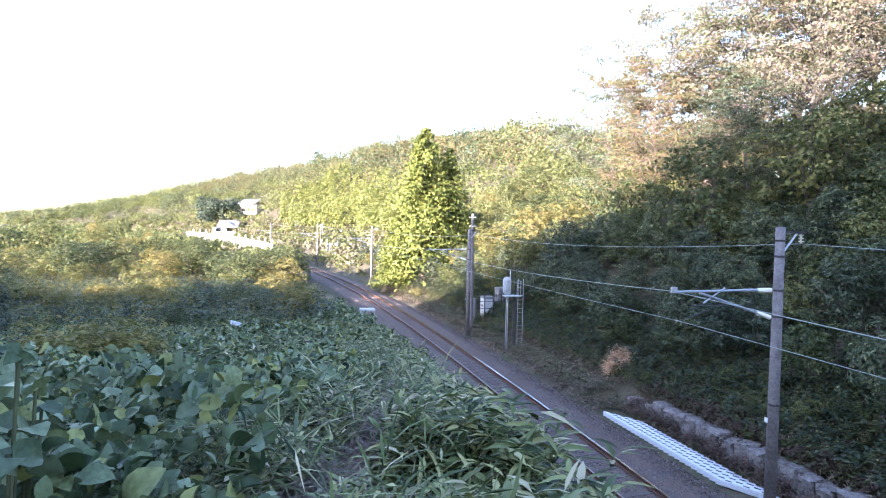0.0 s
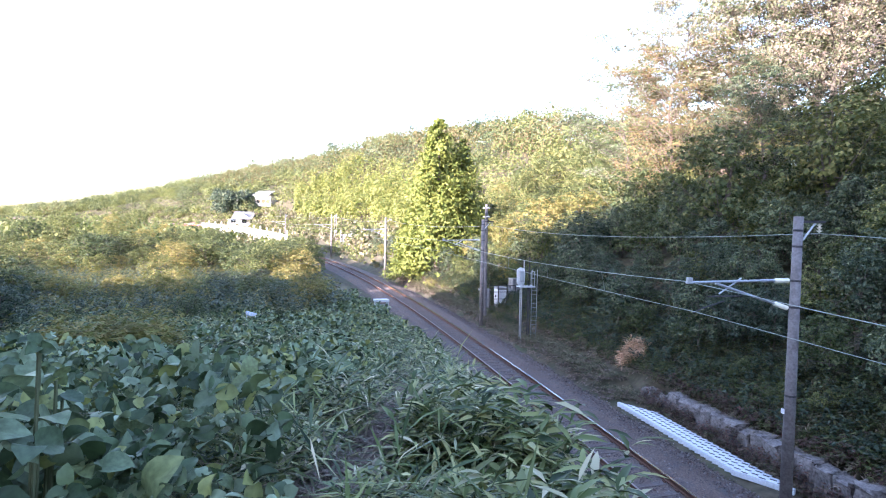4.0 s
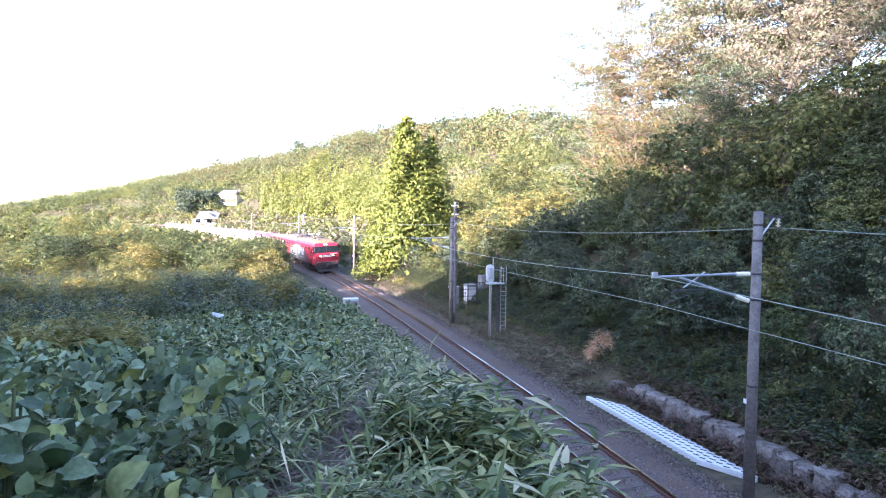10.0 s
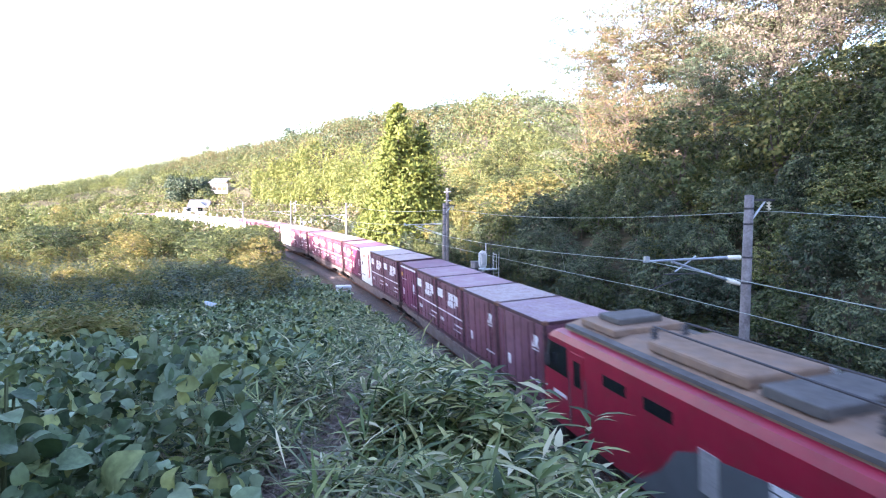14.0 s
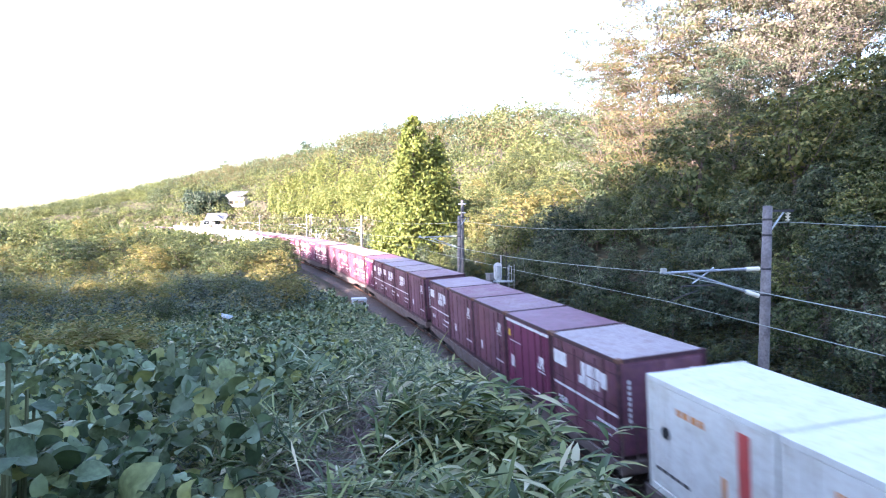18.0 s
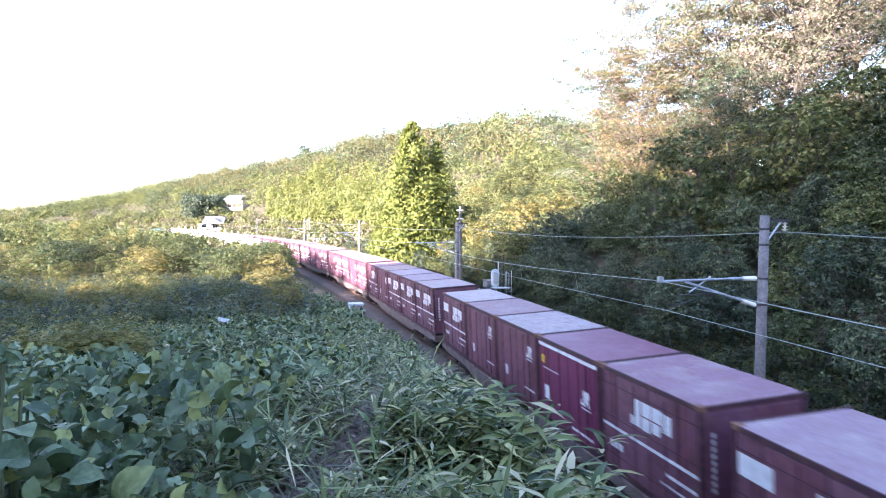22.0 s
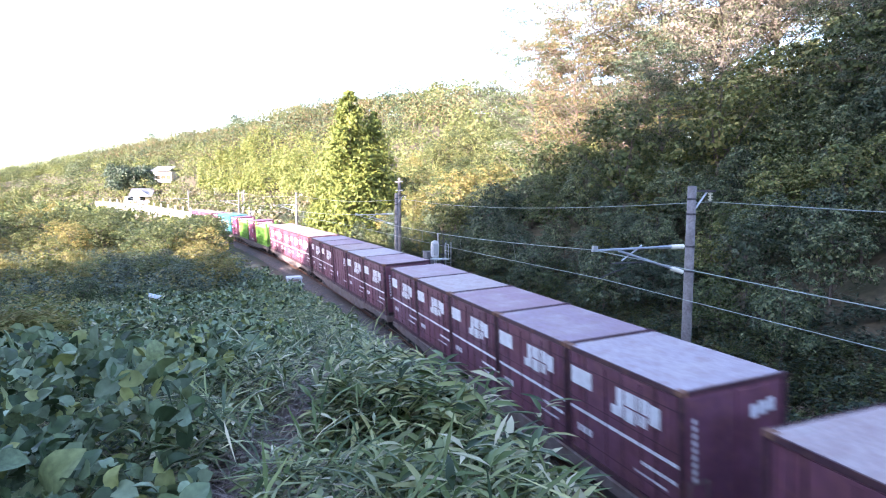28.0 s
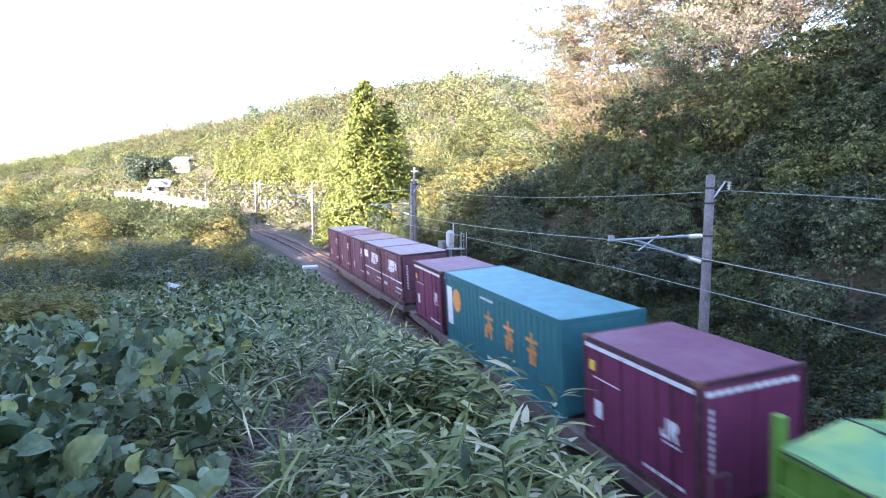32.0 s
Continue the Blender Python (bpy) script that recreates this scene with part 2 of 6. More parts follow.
M_loco_red = material("loco_red_paint", (0.29, 0.014, 0.038), 0.35, grain=0.4, spread=0.1, stains=[(0.9, (0.18, 0.02, 0.03), 0.5), (0.2, (0.16, 0.05, 0.05), 0.25)])
M_loco_dull = material("darkened_red_paint", (0.1, 0.012, 0.02), 0.5, grain=0.2, spread=0.2)
M_loco_grey = material("loco_grey_paint", (0.1, 0.115, 0.125), 0.4, grain=0.4, spread=0.1, stains=[(0.9, (0.075, 0.08, 0.085), 0.4)])
M_loco_roof = material("dusty_loco_roof", (0.24, 0.155, 0.105), 0.85, grain=0.25, spread=0.2, stains=[(0.5, (0.17, 0.13, 0.11), 0.6)])
M_loco_roofgrey = material("grey_loco_roof_equipment", (0.11, 0.1, 0.095), 0.7, 0.2, grain=0.15, spread=0.25)
M_silver = material("silver_louvre", (0.55, 0.56, 0.58), 0.4, 0.6, grain=0.1, spread=0.1)
M_glass = material("dark_cab_glass", (0.01, 0.013, 0.015), 0.12, grain=0.3, spread=0.1, spec=0.25)
M_lamp = material("lit_headlight", (1.0, 0.84, 0.5), 0.3, emit=1.2)
M_wall_white = material("white_plaster", (0.75, 0.73, 0.7), 0.8, grain=0.5, spread=0.08)
M_tile = material("roof_tiles", (0.16, 0.16, 0.18), 0.6, grain=0.3, spread=0.2)
M_field = material("dry_stubble_field", (0.42, 0.35, 0.24), 0.95, grain=0.6, spread=0.3, stains=[(6.0, (0.3, 0.27, 0.14), 0.6)])
M_signblue = material("blue_white_sign", (0.5, 0.62, 0.75), 0.5, grain=0.1, spread=0.1)
M_car = material("silver_car_paint", (0.5, 0.52, 0.54), 0.3, 0.5, grain=0.5, spread=0.05)

M_wallstone = material("dark_mossy_stone", (0.17, 0.15, 0.14), 0.95, grain=0.07, spread=0.5, bump=0.02, stains=[(0.5, (0.035, 0.03, 0.03), 0.9), (0.2, (0.3, 0.28, 0.27), 0.5)])
M_vine = material("reddish_dead_vine", (0.1, 0.05, 0.04), 0.8, per=("island", [(0.05, 0.03, 0.025), (0.12, 0.055, 0.045), (0.08, 0.07, 0.04), (0.18, 0.12, 0.1)]), through_light=0.15)
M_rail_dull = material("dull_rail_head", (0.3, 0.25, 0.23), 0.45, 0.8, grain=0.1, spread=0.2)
M_cabinet_dark = material("weathered_grey_steel", (0.2, 0.2, 0.21), 0.55, 0.1, grain=0.1, spread=0.15, stains=[(0.4, (0.12, 0.115, 0.11), 0.6)])
M_housewall = material("house_plaster", (0.4, 0.38, 0.36), 0.85, grain=0.5, spread=0.15, stains=[(1.0, (0.3, 0.27, 0.24), 0.5)])

M_pale_concrete = material("sunlit_pale_concrete", (0.5, 0.49, 0.46), 0.85, grain=0.3, spread=0.08, stains=[(1.5, (0.3, 0.29, 0.26), 0.6)])
M_rust = material("rusty_corner_steel", (0.2, 0.1, 0.065), 0.85, grain=0.05, spread=0.4, stains=[(0.1, (0.1, 0.045, 0.04), 0.6)])
# ---------------------------------------------------------------- small builders
rng = np.random.default_rng(7)


def mesh_of(name, verts, faces, mat, smooth=False):
    me = bpy.data.meshes.new(name)
    me.from_pydata([tuple(v) for v in verts], [], [tuple(f) for f in faces])
    for mm in mat if isinstance(mat, (list, tuple)) else [mat]:
        me.materials.append(mm)
    if smooth:
        me.polygons.foreach_set("use_smooth", [True] * len(me.polygons))
    me.update()
    return me


def quads_of(name, verts, faces, mat, smooth=False):
    """A large mesh from numpy arrays of corners and of equal-sided faces."""
    verts, faces = np.asarray(verts, np.float32), np.asarray(faces, np.int32)
    me = bpy.data.meshes.new(name)
    k = faces.shape[1]
    me.vertices.add(len(verts))
    me.vertices.foreach_set("co", verts.ravel())
    me.loops.add(faces.size)
    me.loops.foreach_set("vertex_index", faces.ravel())
    me.polygons.add(len(faces))
    me.polygons.foreach_set("loop_start", np.arange(0, faces.size, k, dtype=np.int32))
    me.polygons.foreach_set("loop_total", np.full(len(faces), k, np.int32))
    me.materials.append(mat)
    if smooth:
        me.polygons.foreach_set("use_smooth", np.ones(len(faces), bool))
    me.update(calc_edges=True)
    return me


def part(name, bm, mat, parent, label="", smooth=False):
    """Links a bmesh (or a mesh) as one object under a thing or a part."""
    if isinstance(bm, bmesh.types.BMesh):
        me = bpy.data.meshes.new(name)
        bm.to_mesh(me)
        bm.free()
        me.materials.append(mat)
    else:
        me = bm
    if smooth:
        me.polygons.foreach_set("use_smooth", [True] * len(me.polygons))
    ob = new(name, me)
    ob.parent = parent
    if label:
        tagged(ob, label)
    return ob


def box(bm, x0, x1, y0, y1, z0, z1, bevel=0.0):
    r = bmesh.ops.create_cube(bm, size=1.0, matrix=Matrix.Translation(((x0 + x1) / 2, (y0 + y1) / 2, (z0 + z1) / 2)) @ Matrix.Diagonal((abs(x1 - x0), abs(y1 - y0), abs(z1 - z0), 1)))
    if bevel:
        edges = list({e for v in r["verts"] for e in v.link_edges})
        bmesh.ops.bevel(bm, geom=edges, offset=bevel, segments=2, affect="EDGES", profile=0.5)
    return bm


def boxes(*rows, bevel=0.0):
    bm = bmesh.new()
    for r in rows:
        box(bm, *r, bevel=bevel)
    return bm


def rod(bm, a, b, r0, r1=None, n=10):
    """A round bar from a to b."""
    a, b = Vector(a), Vector(b)
    d = b - a
    m = Matrix.Translation((a + b) / 2) @ d.to_track_quat("Z", "Y").to_matrix().to_4x4()
    bmesh.ops.create_cone(bm, cap_ends=True, segments=n, radius1=r0, radius2=r0 if r1 is None else r1, depth=d.length, matrix=m)
    return bm


def rods(*rows, n=10):
    bm = bmesh.new()
    for r in rows:
        rod(bm, *r, n=n)
    return bm


def prism(bm, pts, y0, y1):
    """A flat outline in x and z, made thick from y0 to y1."""
    a = [bm.verts.new((x, y0, z)) for x, z in pts]
    b = [bm.verts.new((x, y1, z)) for x, z in pts]
    bm.faces.new(a)
    bm.faces.new(b[::-1])
    for i in range(len(pts)):
        j = (i + 1) % len(pts)
        bm.faces.new((a[j], a[i], b[i], b[j]))
    bmesh.ops.recalc_face_normals(bm, faces=bm.faces[:])
    return bm


def thing(name, label, category, group="", m=None):
    e = new(name)
    e.empty_display_size = 0.2
    if m is not None:
        e.matrix_basis = m
    return tagged(e, label, category, group)


# ---------------------------------------------------------------- the line of the track, in plan
# s: metres along the line, away from the camera's place; l: metres to the right of it; z = 0 at the rails
T_S = np.arange(-520.0, 780.0, 1.0)
_k = np.where(T_S < -40, 0.00142, np.where(T_S > 200, 0.0033, 0.00173026 + 7.70624e-06 * T_S))
T_PSI = np.concatenate([[0], np.cumsum((_k[1:] + _k[:-1]) / 2)])
T_PSI += 0.2416917 - np.interp(0.0, T_S, T_PSI)
_dx, _dy = -np.sin(T_PSI), np.cos(T_PSI)
T_X = np.concatenate([[0], np.cumsum((_dx[1:] + _dx[:-1]) / 2)])
T_Y = np.concatenate([[0], np.cumsum((_dy[1:] + _dy[:-1]) / 2)])
T_X += 5.36947 - np.interp(0.0, T_S, T_X)
T_Y += 15.0 - np.interp(0.0, T_S, T_Y)
CANT = radians(3.46)


def on_track(s, l=0.0, h=0.0, cant=True):
    """The place at s along the line, l to its right and h over the rails, which lean inwards."""
    c = CANT if cant else 0.0
    x, y, p = np.interp(s, T_S, T_X), np.interp(s, T_S, T_Y), np.interp(s, T_S, T_PSI)
    ll = l * math.cos(c) - h * math.sin(c)
    return Vector((x + ll * math.cos(p), y + ll * math.sin(p), h * math.cos(c) + l * math.sin(c)))


def track_pose(s, cant=True):
    """Local x: the way the train runs (towards smaller s), y: to the right of the line seen going out, z: up."""
    p = float(np.interp(s, T_S, T_PSI))
    c = CANT if cant else 0.0
    fwd = Vector((math.sin(p), -math.cos(p), 0))
    n = Vector((math.cos(p), math.sin(p), 0))
    up = -math.sin(c) * n + math.cos(c) * Vector((0, 0, 1))
    side = up.cross(fwd)
    m = Matrix((fwd, side, up)).transposed().to_4x4()
    m.translation = on_track(s)
    return m


def track_coords(x, y):
    """s and l of many places."""
    x, y = np.asarray(x, float).ravel(), np.asarray(y, float).ravel()
    s, l = np.empty(len(x)), np.empty(len(x))
    for i in range(0, len(x), 4000):
        d = (x[i:i + 4000, None] - T_X[None]) ** 2 + (y[i:i + 4000, None] - T_Y[None]) ** 2
        j = d.argmin(1)
        p = T_PSI[j]
        rx, ry = x[i:i + 4000] - T_X[j], y[i:i + 4000] - T_Y[j]
        s[i:i + 4000] = T_S[j] + rx * -np.sin(p) + ry * np.cos(p)
        l[i:i + 4000] = rx * np.cos(p) + ry * np.sin(p)
        far = np.sqrt(d.min(1))
        l[i:i + 4000] = np.where(far > np.abs(l[i:i + 4000]) + 3, np.sign(l[i:i + 4000]) * far, l[i:i + 4000])
    return s, l


def smooth01(t):
    t = np.clip(t, 0, 1)
    return t * t * (3 - 2 * t)


def wavy(x, y, size, seed=0.0):
    """Cheap rolling noise, about -1 to 1."""
    a, b = x / size + seed, y / size - seed
    return (np.sin(a * 2.1 + 1.3 * np.sin(b * 1.7)) + np.sin(b * 2.3 + 1.1 * np.sin(a * 1.9 + 2)) + np.sin((a + b) * 1.5 + 0.7)) / 3


# crest of the wooded hill behind the line: x, y, height of the ground, half width
RIDGE = np.array([(62, -120, 14, 48), (48, -30, 13, 40), (44, 25, 11, 36), (42, 70, 10, 36), (36, 115, 15, 42), (27, 165, 25, 58), (12, 200, 28, 70), (-4, 222, 30, 80),
                  (-20, 232, 28, 85), (-38, 250, 23, 90), (-58, 275, 22, 100), (-100, 325, 18, 110), (-160, 395, 9, 110), (-222, 455, 0, 100), (-310, 480, 0, 120), (-480, 500, 0, 100)])


def along(points, x, y):
    """The nearest distance from a polyline and what its further columns say there."""
    best = np.full(len(x), 1e9)
    vals = np.zeros((len(x), points.shape[1] - 2))
    for a, b in zip(points[:-1], points[1:]):
        d = b[:2] - a[:2]
        t = np.clip(((x - a[0]) * d[0] + (y - a[1]) * d[1]) / (d @ d), 0, 1)
        r = np.hypot(x - a[0] - t * d[0], y - a[1] - t * d[1])
        m = r < best
        best[m] = r[m]
        vals[m] = a[2:] + t[m, None] * (b[2:] - a[2:])
    return best, vals


def ground_z(x, y):
    shape = np.shape(x)
    x, y = np.asarray(x, float).ravel(), np.asarray(y, float).ravel()
    s, l = track_coords(x, y)
    # the bank on the camera's side falls away with s
    crest = np.interp(s, [-60, -12, -9, -4, 4, 10, 20, 30, 45, 60, 90], [5.4, 5.3, 5.15, 4.4, 3.1, 2.2, 1.3, 0.6, 0.2, 0.0, -0.2])
    left = np.minimum((-l - 3.0) * 1.25 - 0.45, crest)
    drop = np.clip((-l - 11) / 45, 0, 1)
    left = np.where(-l > 8, left - smooth01(drop) * (crest + 1.2), left)
    # the hill on the far side
    dist, hv = along(RIDGE, x, y)
    hill = hv[:, 0] * smooth01(1.12 - dist / hv[:, 1])
    right = np.minimum((l - 4.6) * 0.62 + 0.25, 3 + hill * 1.0)
    right = np.where(l < 4.6, -0.45, right)
    right = np.maximum(right, np.minimum(hill, (l - 4.6) * 0.7))
    z = np.where(l < 0, np.maximum(left, np.where(-l > 12, hill, -9)), right)
    # unseen shoulder of ground, added behind the camera to keep the evening sun off
    a = x * -sun_dir.x + y * -sun_dir.y
    a, p = a / math.hypot(sun_dir.x, sun_dir.y), (x * -sun_dir.y + y * sun_dir.x) / math.hypot(sun_dir.x, sun_dir.y)
    top = np.interp(p, SHADE_P, SHADE_H)
    back = top * smooth01((-a - 6) / 24) * smooth01((150 + a) / 60)
    cut = np.maximum((np.abs(l) - 3.2) * 1.1, -0.45)
    z = np.maximum(z, np.minimum(back, cut))
    z = np.where((s > -2) & (s < 11) & (l > 2.6) & (l < 4.75), -0.36, z)
    bed = np.abs(l) < 2.7
    z = np.where(bed, -0.45, z)
    z = z + np.where(np.abs(l) > 6, 0.25 * wavy(x, y, 6.0) * smooth01((np.abs(l) - 6) / 6), 0)
    z = z - 0.32 * smooth01((-1.1 - x) / 0.8) * smooth01((15 - y) / 5) * smooth01((np.hypot(x, y) - 1.4) / 0.6) * (l < -5)
    far = np.hypot(x, y)
    z = z * smooth01((1500 - far) / 700)
    return z.reshape(shape)


# profile of that shoulder across the sun's way, fitted to the shade wanted: place and height
SHADE_P = [-200, -120, -88, -79, -75, -66, -60, -54, -49, -44, -36, -26, -18, -8, 0, 60, 140, 220]
SHADE_H = [2, 3, 3, 4, 5.5, 8.5, 9, 9.5, 11, 14.5, 19.5, 24, 28, 34, 38, 41, 36, 10]


def gz(x, y):
    return float(ground_z(np.array([x]), np.array([y]))[0])


# ---------------------------------------------------------------- the ground: one sheet to the horizon
def axis(lo, fine_lo, fine_hi, hi, step, grow):
    v = list(np.arange(fine_lo, fine_hi, step))
    d = step
    while v[-1] < hi:
        d *= grow
        v.append(v[-1] + d)
    d = step
    w = [fine_lo]
    while w[-1] > lo:
        d *= grow
        w.append(w[-1] - d)
    return np.array(w[:0:-1] + v)


gx, gy = axis(-2500, -26, 26, 2500, 0.7, 1.06), axis(-2500, -8, 64, 3000, 0.7, 1.06)
GX, GY = np.meshgrid(gx, gy)
GZ = ground_z(GX, GY)
_n, _m = len(gx), len(gy)
_i = (np.arange(_m - 1)[:, None] * _n + np.arange(_n - 1)[None]).ravel()
ground = new("ground", quads_of("ground", np.c_[GX.ravel(), GY.ravel(), GZ.ravel()], np.c_[_i, _i + 1, _i + _n + 1, _i + _n], M_ground))
ground.data.polygons.foreach_set("use_smooth", [True] * len(ground.data.polygons))
tagged(ground, "earth and leaf litter of a railway cutting and wooded hill", "ground", kind="structure")


def sweep(name, profile, s0, s1, step, mat, cant=True, closed=True):
    """A profile of (l, h) drawn along the track."""
    ss = np.arange(s0, s1 + 1e-6, step)
    verts, faces, k = [], [], len(profile)
    for s in ss:
        verts += [on_track(s, l, h, cant) for l, h in profile]
    for i in range(len(ss) - 1):
        for j in range(k if closed else k - 1):
            a, b = i * k + j, i * k + (j + 1) % k
            faces.append((a, b, b + k, a + k))
    return mesh_of(name, verts, faces, mat)


# ---------------------------------------------------------------- permanent way
ballast = new("ballast_bed", sweep("ballast_bed", [(-3.0, -0.62), (-2.55, -0.5), (-1.45, -0.175), (-0.5, -0.18), (0.0, -0.19), (0.5, -0.18), (1.45, -0.175), (2.5, -0.52), (3.0, -0.64)], -450, 740, 2.0, M_ballast, closed=False))
tagged(ballast, "bed of grey-brown crushed stone ballast under the track", "ballast", kind="structure")
track = thing("railway_track", "single electrified track with one bright and one duller rail head", "railway track")
tagged(track, kind="structure")
for side in (-0.566, 0.566):
    r = part("rail", sweep("rail", [(side - 0.06, -0.15), (side + 0.06, -0.15), (side + 0.06, -0.135), (side + 0.01, -0.12), (side + 0.01, -0.045), (side + 0.032, -0.035), (side + 0.032, -0.004), (side - 0.032, -0.004), (side - 0.032, -0.035), (side - 0.01, -0.045), (side - 0.01, -0.12), (side - 0.06, -0.135)], -450, 740, 2.0, M_rail), None, track)
    # the left head is darker and rougher than the right one
    part("rail_head", sweep("rail_head", [(side - 0.026, -0.003), (side + 0.026, -0.003), (side + 0.024, 0.002), (side - 0.024, 0.002)], -450, 740, 2.0, M_rail_top if side > 0 else M_rail_dull), None, r, "worn running surface")
bm = boxes((-0.11, 0.11, -1.0, 1.0, -0.3, -0.166), bevel=0.012)
sleeper_mesh = bpy.data.meshes.new("sleeper")
bm.to_mesh(sleeper_mesh)
bm.free()
sleeper_mesh.materials.append(M_sleeper)
plate_mesh = bpy.data.meshes.new("rail_clip")
bm = boxes((-0.06, 0.06, -0.7, -0.645, -0.15, -0.115), (-0.06, 0.06, -0.49, -0.435, -0.15, -0.115), (-0.06, 0.06, 0.435, 0.49, -0.15, -0.115), (-0.06, 0.06, 0.645, 0.7, -0.15, -0.115))
bm.to_mesh(plate_mesh)
bm.free()
plate_mesh.materials.append(M_rail)
for i in range(130):
    ob = new("sleeper", sleeper_mesh)
    ob.matrix_basis = track_pose(-5.0 + i * 0.6)
    ob.parent = track
    c = new("rail_clip", plate_mesh)
    c.parent = ob

# ---------------------------------------------------------------- along the line
def plant(s, l, z=None):
    p = on_track(s, l, 0, False)
    p.z = gz(p.x, p.y) - 0.05 if z is None else z
    return p


def facing(s, p):
    """A pose at p whose local y points across the line, away from the camera's bank."""
    a = float(np.interp(s, T_S, T_PSI))
    return Matrix.Translation(p) @ pose(0, 0, 0, 0, 0, math.degrees(a) - 90)


def insulator(bm, a, b, r=0.055, n=7):
    a, b = Vector(a), Vector(b)
    rod(bm, a, b, 0.025, n=8)
    for i in range(n):
        c = a.lerp(b, (i + 0.5) / n)
        d = (b - a).normalized() * 0.018
        rod(bm, c - d, c + d, r, r * 0.7, n=12)


def catenary_pole(s, l, height, full=True):
    p = plant(s, l)
    e = thing("catenary_pole", "tapered grey concrete pole carrying the overhead line", "utility pole", "catenary poles", facing(s, p))
    H = height - p.z
    bm = bmesh.new()
    rod(bm, (0, 0, 0), (0, 0, H), 0.15, 0.112, n=28)
    pole = part("shaft", bm, M_pole, e, smooth=True)
    for z in (5.47 - p.z, 4.8 - p.z, 2.55 - p.z, H - 0.35, H - 0.75):
        bm = bmesh.new()
        r = 0.15 - 0.038 * z / H + 0.006
        rod(bm, (0, 0, z - 0.025), (0, 0, z + 0.025), r, r, n=20)
        part("clamp_band", bm, M_darksteel, e)
    # local x points along the line, local +y away from the track
    z1, z2 = 5.47 - p.z, 4.8 - p.z
    part("top_arm", boxes((-0.05, 0.05, 0.1, 0.75, H - 0.16, H - 0.1)), M_darksteel, e)
    part("arm_brace", rods(((0, 0.12, H - 0.62), (0, 0.5, H - 0.15), 0.025), n=8), M_steel, e)
    bm = bmesh.new()
    insulator(bm, (0, 0.62, H - 0.17), (0, 0.62, H - 0.4), 0.07, 3)
    part("feeder_insulator", bm, M_porcelain, e)
    if full:
        bm = bmesh.new()
        insulator(bm, (0, -0.22, z1), (0, -0.62, z1), 0.065, 8)
        part("insulator", bm, M_porcelain, e, "white ribbed insulator")
        bm = bmesh.new()
        insulator(bm, (0, -0.22, z2 - 0.02), (0, -0.6, z2 + 0.1), 0.065, 8)
        part("insulator", bm, M_porcelain, e, "white ribbed insulator")
        part("cantilever_tube", rods(((0, -0.62, z1), (0, -1.0, z1), 0.042), ((0, -1.0, z1), (0, -l - 0.05, z1 - 0.04), 0.03), n=10), M_steel, e, "horizontal steel tube")
        part("stay_tube", rods(((0, -0.6, z2 + 0.1), (0, -l + 0.75, z1 - 0.06), 0.03), n=10), M_steel, e, "slanting steel tube")
        part("cross_tube", rods(((0, -l + 1.45, z1 + 0.06), (0, -l + 0.85, z1 - 0.32), 0.022), n=8), M_steel, e)
        part("registration_arm", rods(((0, -l + 1.5, z1 - 0.38), (0, -l + 0.55, z1 - 0.38), 0.018), ((0, -l + 1.0, z1 - 0.5), (0, -l + 0.45, z1 - 0.66), 0.014), ((0, -l + 0.45, z1 - 0.66), (0, -l + 0.15, z1 - 0.78), 0.014), n=8), M_darksteel, e)
        part("wire_clamp", boxes((-0.05, 0.05, -l - 0.02, -l + 0.1, z1 - 0.06, z1 + 0.08)), M_steel, e)
    part("tag", boxes((-0.05, 0.05, -0.215, -0.19, 2.1 - p.z, 2.22 - p.z)), M_logo, e, "small blank white tag")
    return e


near_pole = catenary_pole(0.15, 3.0, 7.08)
mid_pole = catenary_pole(26.6, 2.75, 6.85)
for s, l, h in ((59.5, 2.6, 6.9), (96.0, 3.0, 7.2), (134.0, 3.0, 7.2), (176.0, 3.2, 7.2)):
    catenary_pole(s, l, h)


def lone_pole(s, l, height, r, label, arm=False):
    p = plant(s, l)
    e = thing("lighting_pole" if not arm else "power_pole", label, "utility pole", "", facing(s, p))
    part("shaft", rods(((0, 0, 0), (0, 0, height - p.z), r, r * 0.7), n=16), M_pole, e)
    if arm:
        for z in (0.3, 0.9):
            part("cross_arm", boxes((-0.7, 0.7, -0.04, 0.04, height - p.z - z, height - p.z - z + 0.08)), M_steel, e)
    return e


lone_pole(27.9, 3.4, 7.9, 0.15, "pale concrete pole standing behind the overhead line pole", True)
lone_pole(110.0, 7.5, 7.4, 0.14, "slim distant concrete pole beside the line", True)
lone_pole(112.5, 7.9, 7.0, 0.14, "slim distant concrete pole beside the line", False)
lone_pole(150.0, 14.0, 8.0, 0.14, "slim distant concrete pole beside the line", True)


